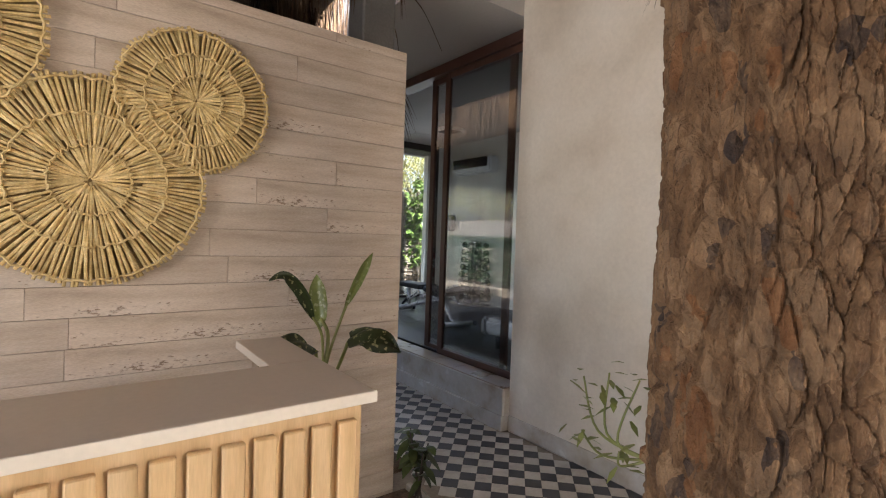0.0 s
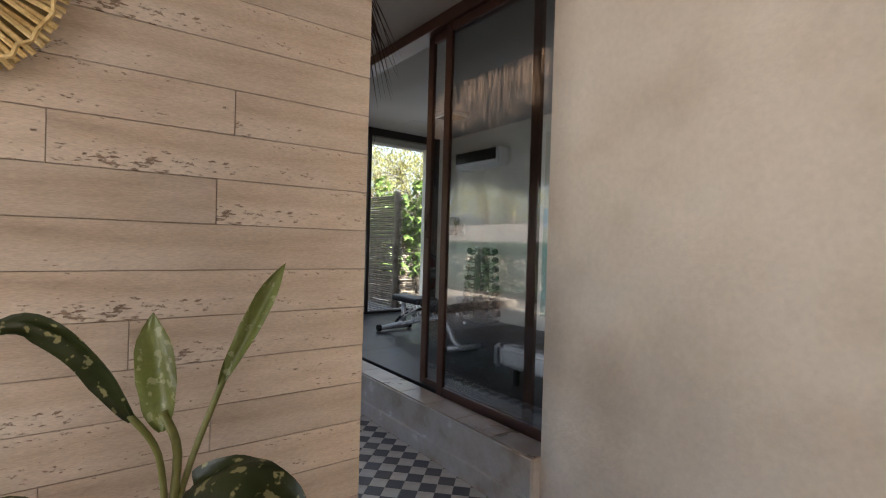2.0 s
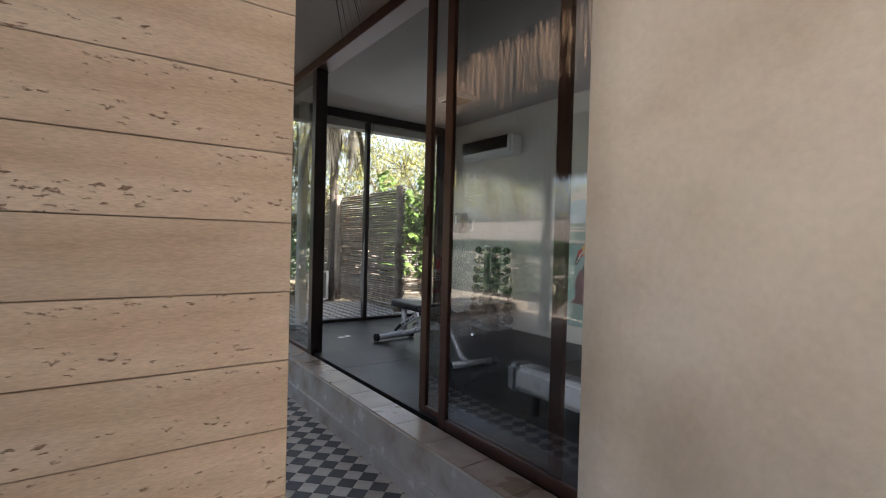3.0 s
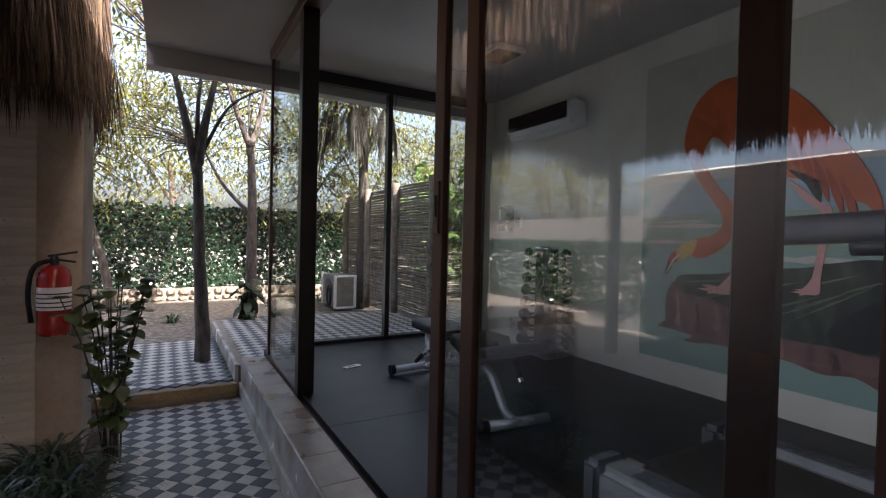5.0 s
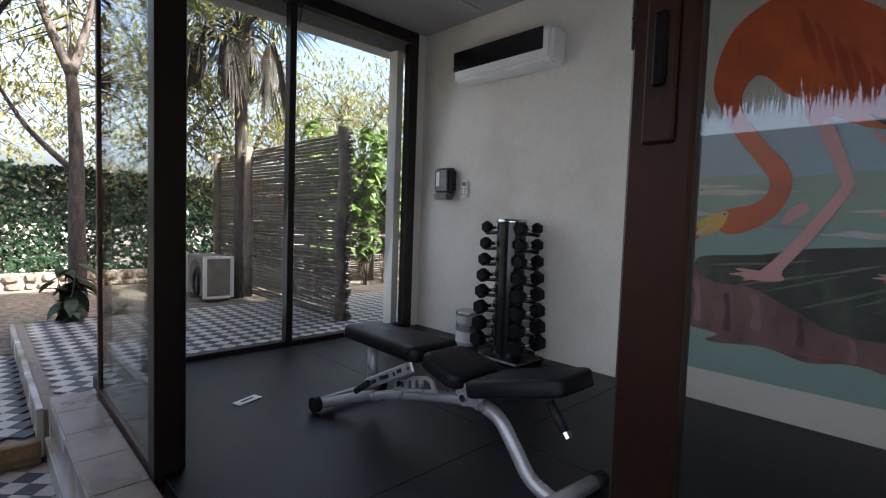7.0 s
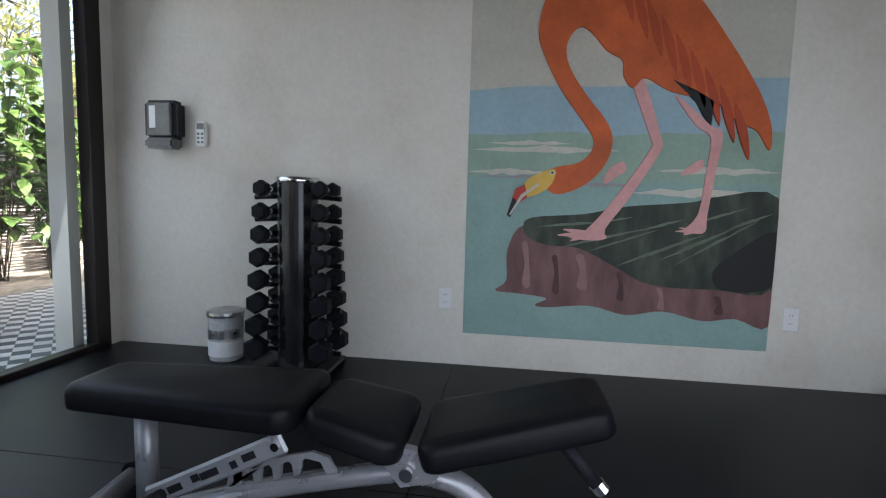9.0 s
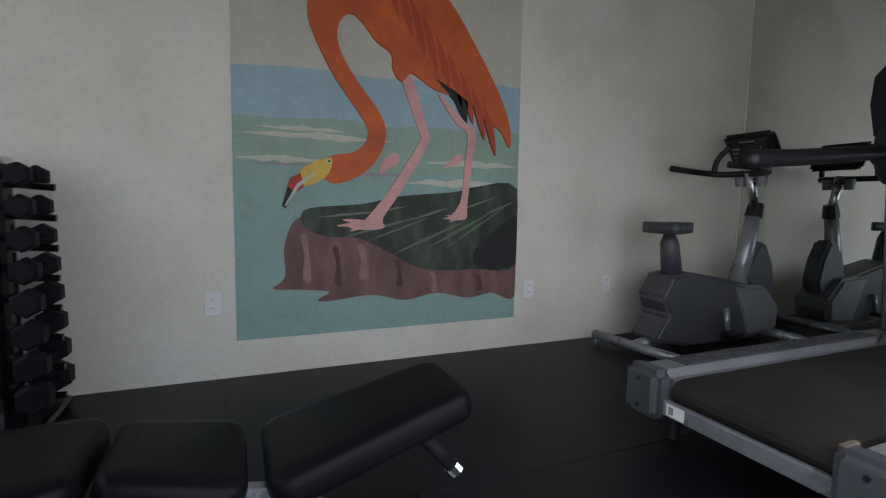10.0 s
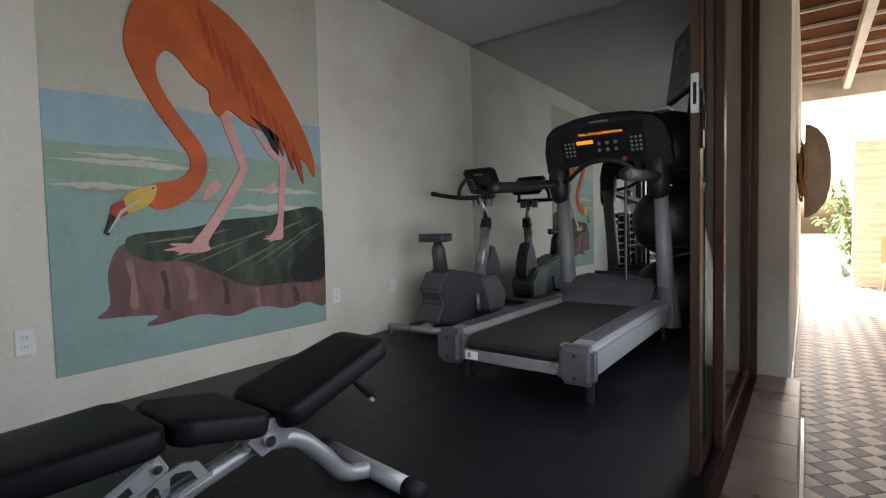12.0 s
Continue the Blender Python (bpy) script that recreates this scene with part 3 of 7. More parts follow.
def bark_plate_material(name):
    """Bark in patches: grey-tan plates, orange-brown fresh ones and dark stains."""
    m = material(name, [(0.024, 0.011, 0.004), (0.085, 0.044, 0.018), (0.165, 0.094, 0.044), (0.26, 0.165, 0.09)], 0.88, 13.0, 0.8, 90, fine=0.35, dist=0.012, stretch=(1.6, 1.6, 0.9))
    n, l = m.node_tree.nodes, m.node_tree.links
    b = n["Principled BSDF"]
    tc = n.new("ShaderNodeTexCoord")
    warp = n.new("ShaderNodeTexNoise")
    warp.inputs["Scale"].default_value = 7.0
    l.new(tc.outputs["Object"], warp.inputs["Vector"])
    add = n.new("ShaderNodeVectorMath")
    add.operation = "MULTIPLY_ADD"
    add.inputs[1].default_value = (0.09, 0.09, 0.16)
    l.new(warp.outputs["Color"], add.inputs[0])
    l.new(tc.outputs["Object"], add.inputs[2])
    mp = n.new("ShaderNodeMapping")
    mp.inputs["Scale"].default_value = (24, 24, 11)
    l.new(add.outputs[0], mp.inputs[0])
    v = n.new("ShaderNodeTexVoronoi")
    v.inputs["Scale"].default_value = 1.0
    l.new(mp.outputs[0], v.inputs["Vector"])
    sep = n.new("ShaderNodeSeparateColor")
    l.new(v.outputs["Color"], sep.inputs[0])
    ramp = n.new("ShaderNodeValToRGB")
    ramp.color_ramp.interpolation = "CONSTANT"
    el = ramp.color_ramp.elements
    el[0].color, el[1].color, el[1].position = (0.14, 0.076, 0.033, 1), (0.23, 0.142, 0.075, 1), 0.30
    for pos, c in ((0.50, (0.095, 0.049, 0.02, 1)), (0.68, (0.18, 0.108, 0.055, 1)), (0.84, (0.17, 0.066, 0.018, 1)), (0.945, (0.018, 0.016, 0.018, 1))):
        el.new(pos).color = c
    l.new(sep.outputs[0], ramp.inputs[0])
    mix = n.new("ShaderNodeMix")
    mix.data_type = "RGBA"
    mix.inputs["Factor"].default_value = 0.55
    l.new(b.inputs["Base Color"].links[0].from_socket, mix.inputs["A"])
    l.new(ramp.outputs[0], mix.inputs["B"])
    l.new(mix.outputs["Result"], b.inputs["Base Color"])
    return m


M_BARKPLATE = bark_plate_material("plated_bark")


def bark_trunk():
    rnd = random.Random(8)
    t = thing("tree_trunk", (2.24, 1.382, 0.0), "thick living tree trunk with flaking brown bark", "tree")
    bm = bmesh.new()
    sides, rows = 400, 560
    top = 3.19
    ring = []
    for j in range(rows + 1):
        z = top * j / rows
        r0 = 0.197 + 0.05 * max(0, 0.4 - z) + 0.005 * math.sin(z * 2.1)
        cx, cy = 2.236 - 0.014 * z, 1.384 + 0.010 * z
        row = []
        for i in range(sides):
            a = 2 * math.pi * i / sides
            p = Vector((math.cos(a) * 2.0, math.sin(a) * 2.0, z * 3.0))
            p += Vector((noise.noise(p * 1.3), noise.noise(p * 1.3 + Vector((7, 0, 0))), noise.noise(p * 1.1 + Vector((0, 9, 0))))) * 0.17
            cells, seeds = noise.voronoi(Vector((p.x, p.y, p.z * 0.75)) * 2.0)
            small, chips = noise.voronoi(Vector((p.x, p.y, p.z * 0.95)) * 4.2)
            edge = min(1.0, (cells[1] - cells[0]) * 5.5)
            crack = min(1.0, (small[1] - small[0]) * 10.0)
            plate = noise.noise(seeds[0] * 5.3) * 0.006 + noise.noise(chips[0] * 7.7) * 0.005
            r = r0 + 0.019 * edge + 0.014 * crack + plate + 0.0035 * noise.noise(p * 16.0) + 0.010 * noise.noise(p * 0.7)
            row.append(bm.verts.new((cx + r * math.cos(a), cy + r * math.sin(a), z)))
        ring.append(row)
    for a, b in zip(ring, ring[1:]):
        for i in range(sides):
            bm.faces.new((a[i], a[(i + 1) % sides], b[(i + 1) % sides], b[i]))
    part("trunk", bm, M_BARKPLATE, t, smooth=True)
    for (a, z, r) in ((2.06, 0.912, 0.027), (2.10, 1.99, 0.023)):
        knot = lathe([(r, 0), (r * 0.9, 0.02), (r * 0.5, 0.035), (0.004, 0.03)], (0, 0, 0), 10)
        turned(Matrix.Translation((2.218 + 0.21 * math.cos(a), 1.397 + 0.21 * math.sin(a), z)) @ Matrix.Rotation(a, 4, "Z") @ Matrix.Rotation(math.pi / 2, 4, "Y"), knot)
        part("knot", knot, M_BARKPLATE, t, "dark bark knot")
    # the green shoot on the lower knot
    ox, oy = 2.112, 1.592
    sprig = bmesh.new()
    leaves = bmesh.new()
    left = Vector((-0.58, 0.81, 0)).normalized()
    for tip, bend in (((0.16, 0.185), 0.04), ((0.10, 0.20), 0.05), ((0.16, 0.05), 0.03), ((0.03, 0.19), 0.06), ((0.07, 0.01), 0.03)):
        p0 = Vector((ox, oy, 0.899))
        p1 = p0 + left * tip[0] + Vector((0, 0, tip[1]))
        mid = (p0 + p1) / 2 + left * bend + Vector((0, 0, -abs(bend)))
        c = curve([p0, mid, p1], 6)
        tube(c, [0.0042 - 0.0022 * i / len(c) for i in range(len(c))], 6, sprig)
        for i in range(9):
            q = c[-1 - i % 5] + Vector((rnd.uniform(-0.03, 0.03), rnd.uniform(-0.03, 0.03), rnd.uniform(-0.02, 0.02)))
            d = Vector((rnd.uniform(-1, 1), rnd.uniform(-1, 1), rnd.uniform(-0.6, 0.3))).normalized()
            leaf_blade(leaves, q, d, rnd.uniform(0.03, 0.045), rnd.uniform(0.014, 0.021), 2)
    part("shoot", sprig, M_FRESH, t, "thin green branching shoot", True)
    part("shoot_leaves", leaves, M_FRESH, t, "small yellow-green leaves", kind="stuff")
    tuft = bmesh.new()
    a = 2.10
    for k in range(260):
        d = Vector((1.3 * math.cos(a) + rnd.uniform(-0.8, 0.8), math.sin(a) + rnd.uniform(-0.8, 0.8), rnd.uniform(-0.9, 0.6))).normalized()
        leaf_blade(tuft, Vector((2.21 + 0.222 * math.cos(a), 1.404 + 0.222 * math.sin(a), 2.09)), d, rnd.uniform(0.05, 0.12), 0.005, 2)
    part("air_plant", tuft, M_DARKLEAF, t, "dark tuft of air plant", kind="stuff")


def leaf_blade(bm, base, direction, length, width, segs=3, droop=0.25, up=Vector((0, 0, 1))):
    """One pointed leaf: a strip of quads that droops towards its tip."""
    d = Vector(direction).normalized()
    side = d.cross(up)
    side = side.normalized() if side.length > 1e-3 else Vector((1, 0, 0))
    prev = None
    for i in range(segs + 1):
        f = i / segs
        c = base + d * (length * f) - up * (droop * length * f * f)
        w = width * math.sin(math.pi * min(1, 0.12 + 0.86 * f)) * 0.5
        pair = (bm.verts.new(c - side * w), bm.verts.new(c + side * w))
        if prev:
            bm.faces.new((prev[0], prev[1], pair[1], pair[0]))
        prev = pair


bark_trunk()


# ---- reception: potted foliage by the counter ----
def variegated(name, green, speck):
    m = leaf_material(name, green, 0.35, 0.05, 0.2)
    n, l = m.node_tree.nodes, m.node_tree.links
    tc = n.new("ShaderNodeTexCoord")
    v = n.new("ShaderNodeTexNoise")
    v.inputs["Scale"].default_value, v.inputs["Detail"].default_value = 55.0, 2.0
    l.new(tc.outputs["Object"], v.inputs["Vector"])
    r = n.new("ShaderNodeMapRange")
    r.inputs["From Min"].default_value, r.inputs["From Max"].default_value = 0.60, 0.65
    l.new(v.outputs["Fac"], r.inputs[0])
    mix = n.new("ShaderNodeMix")
    mix.data_type = "RGBA"
    mix.inputs["B"].default_value = (*speck, 1)
    b = n["Principled BSDF"]
    old = b.inputs["Base Color"].links[0].from_socket
    l.new(r.outputs[0], mix.inputs["Factor"])
    l.new(old, mix.inputs["A"])
    l.new(mix.outputs["Result"], b.inputs["Base Color"])
    return m


M_DIEFF = variegated("variegated_dark_leaf", [(0.018, 0.028, 0.007), (0.035, 0.05, 0.014)], (0.34, 0.34, 0.16))
M_DIEFFY = variegated("variegated_young_leaf", [(0.12, 0.15, 0.03), (0.17, 0.20, 0.05)], (0.30, 0.33, 0.16))


def broad_leaf(spine, widths, normal, fold=0.25, wave=0.0):
    """A broad leaf on a spine curve, folded along its midrib."""
    bm = bmesh.new()
    pts = curve(spine, 7)
    n = len(pts)
    cols = 8
    grid = []
    for i, p in enumerate(pts):
        f = i / (n - 1)
        d = (pts[min(i + 1, n - 1)] - pts[max(i - 1, 0)]).normalized()
        s = d.cross(Vector(normal)).normalized()
        u = s.cross(d).normalized()
        k = f * (len(widths) - 1)
        a, b = widths[int(k)], widths[min(int(k) + 1, len(widths) - 1)]
        w = a + (b - a) * (k - int(k))
        row = []
        for c in range(cols + 1):
            v = c / cols * 2 - 1
            row.append(bm.verts.new(p + s * (w * v) + u * (w * fold * abs(v) + wave * math.sin(9 * f + 5 * v) * abs(v))))
        grid.append(row)
    for a, b in zip(grid, grid[1:]):
        for c in range(cols):
            bm.faces.new((a[c], a[c + 1], b[c + 1], b[c]))
    return bm


plant = thing("dumb_cane_plant", (1.8147, 2.8262, 0), "dumb cane plant with speckled leaves beside the counter", "plant")
E_VIEW = (-0.55, -0.8, 0.15)
part("stem", tube(curve([(1.8147, 2.8445, 0.02), (1.8147, 2.8445, 0.558), (1.8147, 2.8445, 0.8834)], 5), [0.016] * 10 + [0.012], 8), M_FRESH, plant, "green jointed stem", True)
for pts, r in (([(1.8147, 2.8445, 0.8292), (1.8281, 2.8353, 0.9919), (1.8058, 2.8628, 1.0642)], 0.008), ([(1.8147, 2.8445, 0.8292), (1.8505, 2.8353, 0.9738), (1.9041, 2.8262, 1.1275)], 0.006),
               ([(1.8147, 2.8445, 0.8473), (1.7968, 2.8262, 1.001), (1.7521, 2.817, 1.0823)], 0.006), ([(1.8147, 2.8445, 0.7569), (1.8147, 2.7164, 0.8834), (1.8147, 2.6249, 1.01)], 0.007),
               ([(1.8147, 2.8445, 0.7569), (1.7521, 2.7347, 0.8654), (1.6895, 2.6249, 0.9919)], 0.007)):
    part("leaf_stalk", tube(curve(pts, 5), r, 7), M_FRESH, plant, "pale green leaf stalk", True)
part("leaf", broad_leaf([(1.8058, 2.8628, 1.0281), (1.8013, 2.8765, 1.1185), (1.7897, 2.8792, 1.245)], [0.0036, 0.0308, 0.038, 0.0326, 0.0018], E_VIEW, 0.3, 0.004), M_DIEFFY, plant, "upright young leaf with pale specks", True)
part("leaf", broad_leaf([(1.8952, 2.8262, 1.1094), (1.9443, 2.817, 1.2089), (2.006, 2.8051, 1.34)], [0.0027, 0.0145, 0.0199, 0.0181, 0.0009], E_VIEW, 0.7, 0.004), M_DIEFFY, plant, "narrow half-rolled green leaf", True)
part("leaf", broad_leaf([(1.7566, 2.817, 1.0733), (1.6985, 2.7987, 1.1818), (1.627, 2.7804, 1.2496), (1.5626, 2.7694, 1.236)], [0.0036, 0.0253, 0.0235, 0.0163, 0.0009], E_VIEW, 0.5, 0.005), M_DIEFF, plant, "arching narrow dark leaf", True)
part("leaf", broad_leaf([(1.8058, 2.6066, 1.0281), (1.8415, 2.5425, 1.0552), (1.8862, 2.4968, 1.0371), (1.9399, 2.451, 0.9964)], [0.0272, 0.0543, 0.0561, 0.0407, 0.0018], (-0.35, -0.55, 0.85), -0.2, 0.012), M_DIEFF, plant, "broad dark leaf speckled cream", True)
part("leaf", broad_leaf([(1.6895, 2.6249, 0.9964), (1.618, 2.5883, 1.0371), (1.5376, 2.5608, 1.019), (1.466, 2.5334, 0.9467)], [0.0109, 0.0543, 0.0634, 0.0543, 0.0036], (-0.35, -0.6, 0.8), -0.25, 0.012), M_DIEFF, plant, "broad drooping dark leaf speckled cream", True)
part("leaf", broad_leaf([(1.7968, 2.8079, 0.7026), (1.7253, 2.7347, 0.8111), (1.6538, 2.6798, 0.8111), (1.5823, 2.6432, 0.7207)], [0.0091, 0.0407, 0.0453, 0.0362, 0.0027], (-0.35, -0.6, 0.8), -0.25, 0.01), M_DIEFF, plant, "low dark leaf speckled cream", True)

# ---- garden: trees ----


def grow_tree(name, base, path, r0, branches, crown, leaves, leaf_len, mat, bark, label, seed, leaf_w=0.45):
    """Tapered trunk, limbs and a crown of single leaves gathered in loose clumps."""
    rnd = random.Random(seed)
    t = thing(name, base, label, "tree")
    c = curve(path, 8)
    n = len(c)
    part("trunk", tube([p + Vector((0.01 * noise.noise(p * 3 + Vector((seed, 0, 0))), 0.01 * noise.noise(p * 3), 0)) for p in c], [r0 * (1.15 - 0.55 * i / n) for i in range(n)], 14), bark, t, smooth=True)
    tips = []
    for (f, tip, r, bend) in branches:
        p0 = c[int(f * (n - 1))]
        p1 = Vector(tip)
        mid = (p0 + p1) / 2 + Vector(bend)
        q = curve([p0, mid, p1], 8)
        part("limb", tube(q, [r * (1 - 0.75 * i / len(q)) for i in range(len(q))], 8), bark, t, smooth=True)
        tips += q[4:]
    twig = bmesh.new()
    bm = bmesh.new()
    for (cx, cy, cz, rx, ry, rz, share) in crown:
        clumps = max(3, int(share * 60))
        for k in range(clumps):
            u = Vector((rnd.gauss(0, 0.5), rnd.gauss(0, 0.5), rnd.gauss(0, 0.5)))
            p = Vector((cx + u.x * rx, cy + u.y * ry, cz + u.z * rz))
            near = min(tips, key=lambda q: (q - p).length_squared) if tips else c[-1]
            if (near - p).length < 2.6:
                tube([near, (near + p) / 2 + Vector((rnd.uniform(-0.1, 0.1), rnd.uniform(-0.1, 0.1), 0.05)), p], [0.012, 0.008, 0.003], 4, twig, False)
            size = rnd.uniform(0.14, 0.34)
            for i in range(int(leaves * share / clumps)):
                q = p + Vector((rnd.gauss(0, size), rnd.gauss(0, size), rnd.gauss(0, size * 0.7)))
                d = Vector((rnd.uniform(-1, 1), rnd.uniform(-1, 1), rnd.uniform(-0.9, 0.4)))
                leaf_blade(bm, q, d, leaf_len * rnd.uniform(0.7, 1.3), leaf_len * leaf_w, 2, 0.3)
    part("branchwork", twig, bark, t, kind="stuff")
    part("crown", bm, mat, t, kind="stuff")
    return t


grow_tree("courtyard_tree", (3.255, 8.78, 0.13), [(3.257, 8.78, 0.1), (3.245, 8.78, 0.6), (3.215, 8.79, 1.2), (3.185, 8.8, 2.18)], 0.068,
          [(0.93, (2.93, 8.8, 3.15), 0.05, (-0.02, 0, 0.12)), (0.97, (3.37, 8.8, 3.1), 0.058, (-0.02, 0, -0.05)), (0.97, (3.25, 8.85, 3.3), 0.03, (-0.03, 0, 0)), (0.97, (3.85, 8.85, 2.98), 0.022, (-0.05, 0, 0.16))],
          [(3.2, 9.2, 4.3, 1.2, 0.9, 0.6, 1.0)], 3500, 0.075, M_LEAF, M_BARKDARK, "slender grey courtyard tree growing through the tiles", 11)
grow_tree("garden_tree", (4.0, 10.85, 0.13), [(4.0, 10.85, 0.05), (4.0, 10.85, 1.2), (3.99, 10.85, 2.1), (3.96, 10.85, 2.7)], 0.075,
          [(0.97, (3.6, 10.85, 3.9), 0.05, (-0.08, 0, 0.1)), (0.97, (4.2, 10.9, 4.0), 0.05, (0.05, 0, 0)), (0.5, (3.35, 10.9, 2.6), 0.035, (-0.05, 0, -0.05)), (0.9, (4.0, 11.3, 3.6), 0.03, (0, 0.1, 0.1))],
          [(3.8, 11.3, 3.9, 1.8, 1.2, 0.9, 1.2), (3.0, 11.4, 3.0, 1.2, 0.9, 0.7, 0.5)], 2600, 0.075, M_LEAF, M_BARKDARK, "forked grey garden tree before the green screen", 12)
for k, (x, y, lean, h) in enumerate(((2.2, 12.6, -0.5, 3.2), (5.2, 13.1, 0.3, 3.0), (7.0, 13.2, -0.3, 3.3), (1.0, 13.0, 0.4, 3.4), (8.8, 12.8, 0.2, 3.1))):
    grow_tree("garden_tree", (x, y, 0.13), [(x, y, 0.05), (x + lean * 0.3, y, 1.0), (x + lean, y + 0.2, 2.2), (x + lean * 1.2, y + 0.3, h)], 0.06,
              [(0.6, (x + lean - 0.9, y - 0.3, h), 0.03, (0, 0, 0.1)), (0.7, (x + lean + 0.9, y + 0.2, h + 0.3), 0.03, (0, 0, 0.1)), (0.9, (x + lean, y - 0.8, h + 0.5), 0.03, (0, 0, 0.1))],
              [(x + lean, y, h + 0.3, 1.9, 1.2, 1.1, 1.3), (x + lean * 0.5, y + 0.2, 2.3, 1.5, 0.8, 0.6, 0.5)], 2900, 0.08, M_LEAF, M_BARKDARK, "spreading garden tree with small olive leaves", 20 + k)
for k, (x, y, z) in enumerate(((-1, 19, 4.2), (3, 20, 3.6), (6.5, 19, 4.4), (10.5, 18, 4.0), (14, 16, 4.0), (-5, 18, 3.8))):
    grow_tree("street_tree", (x, y, -0.06), [(x, y, -0.06), (x + 0.1, y, 1.5), (x, y, z)], 0.12,
              [(0.7, (x - 1.4, y, z + 0.6), 0.06, (0, 0, 0.2)), (0.7, (x + 1.4, y, z + 0.5), 0.06, (0, 0, 0.2))],
              [(x, y, z, 2.6, 1.5, 1.7, 1.5)], 1700, 0.13, M_LEAF, M_BARKDARK, "leafy tree standing beyond the green screen", 40 + k, 0.5)

for k, (x, y, z) in enumerate(((-4.6, 12.4, 2.7), (-5.5, 14.6, 3.0), (-4.2, 16.2, 3.2), (-9.5, 11.6, 2.2), (-13.0, 10.0, 2.6))):
    grow_tree("courtyard_edge_tree", (x, y, -0.06), [(x, y, -0.06), (x + 0.1, y, 1.2), (x, y, z)], 0.09,
              [(0.6, (x - 1.0, y, z + 0.6), 0.045, (0, 0, 0.2)), (0.6, (x + 1.0, y - 0.3, z + 0.5), 0.045, (0, 0, 0.2)), (0.8, (x, y + 0.8, z + 0.8), 0.04, (0, 0, 0.1))],
              [(x, y, z + 0.2, 1.6, 1.6, 1.0, 1.2)], 2400, 0.085, M_LEAF, M_BARKDARK, "small olive-leaved tree beyond the garden wall", 60 + k, 0.5)
M_RENDER = material("white_render", [(0.66, 0.64, 0.60), (0.74, 0.72, 0.69)], 0.85, 1.0, 0.1, 30, fine=0.04)
M_DARKPANE = material("dark_window_pane", [(0.03, 0.035, 0.04), (0.05, 0.055, 0.06)], 0.12, 3, 0.0, 40)


def white_house(at, wide, deep, storeys):
    """A plain white house with window openings on the side that looks to the garden."""
    x, y, z = at
    t = thing("white_house", at, "white rendered flat-roofed house beyond the garden", "house")
    top = z + 2.9 * storeys
    part("body", box(x - deep, x, y - wide / 2, y + wide / 2, z, top), M_RENDER, t)
    part("parapet", box(x - deep - 0.08, x + 0.08, y - wide / 2 - 0.08, y + wide / 2 + 0.08, top, top + 0.35), M_RENDER, t)
    for j in range(storeys):
        for k in range(int(wide / 2.6)):
            wy = y - wide / 2 + 1.3 + 2.6 * k
            w = part("window", box(x - 0.005, x + 0.02, wy - 0.55, wy + 0.55, z + 1.0 + 2.9 * j, z + 2.2 + 2.9 * j), M_DARKPANE, t, "dark window")
            part("sill", box(x + 0.0, x + 0.1, wy - 0.65, wy + 0.65, z + 0.92 + 2.9 * j, z + 1.0 + 2.9 * j), M_RENDER, w)


white_house((-24.0, 19.0, -0.06), 11.0, 8.0, 2)

# ---- garden: green screens ----


def ivy_screen(name, x0, x1, y, z0, z1, facing, label, seed, per_m2=330, backed=0.0):
    """Netting covered in small glossy leaves, open to the light below; a dark sheet above the height backed stands in
    for shade.
    """
    rnd = random.Random(seed)
    flip = facing in "xX"
    sign = 1 if facing.isupper() else -1
    t = thing(name, (y, (x0 + x1) / 2, z0) if flip else ((x0 + x1) / 2, y, z0), label, "hedge")

    def world_point(u, w, z):
        return Vector((y + sign * w, u, z)) if flip else Vector((u, y + sign * w, z))
    a, b = (y - 0.03, y + 0.03)
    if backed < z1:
        part("backing", box(a, b, x0, x1, backed, z1) if flip else box(x0, x1, a, b, backed, z1), M_BANDSHADE, t, "dark sheet added for the shaded upper band of leaves")
    u = x0 + 0.4
    while u < x1:
        p, q = world_point(u, 0.0, z0 - 0.3), world_point(u, 0.0, z1)
        part("post", tube([p, q], 0.018, 8), M_BARKDARK, t, "thin dark post")
        u += 2.2
    bm = bmesh.new()
    for k in range(int(per_m2 * (x1 - x0) * (z1 - z0))):
        p = world_point(rnd.uniform(x0, x1), 0.03 + rnd.uniform(-0.05, 0.06), z0 + (z1 - z0 + 0.04) * rnd.random())
        d = world_point(rnd.uniform(-1, 1), rnd.uniform(0.0, 0.7), rnd.uniform(-1.1, 0.4)) - world_point(0, 0, 0)
        leaf_blade(bm, p, d, rnd.uniform(0.06, 0.11), rnd.uniform(0.04, 0.065), 2, 0.3, world_point(0, 1, 0) - world_point(0, 0, 0))
    part("leaves", bm, M_HEDGE, t, kind="stuff")
    return t


ivy_screen("ivy_screen", -2.2, 7.6, 14.0, 0.30, 1.92, "y", "dark glossy ivy screen along the garden wall", 5, 1150, 1.5)
ivy_screen("ivy_screen", 8.66, 13.6, -2.25, 0.25, 1.42, "X", "dark glossy ivy screen facing the corridor", 6, 900, 1.42)


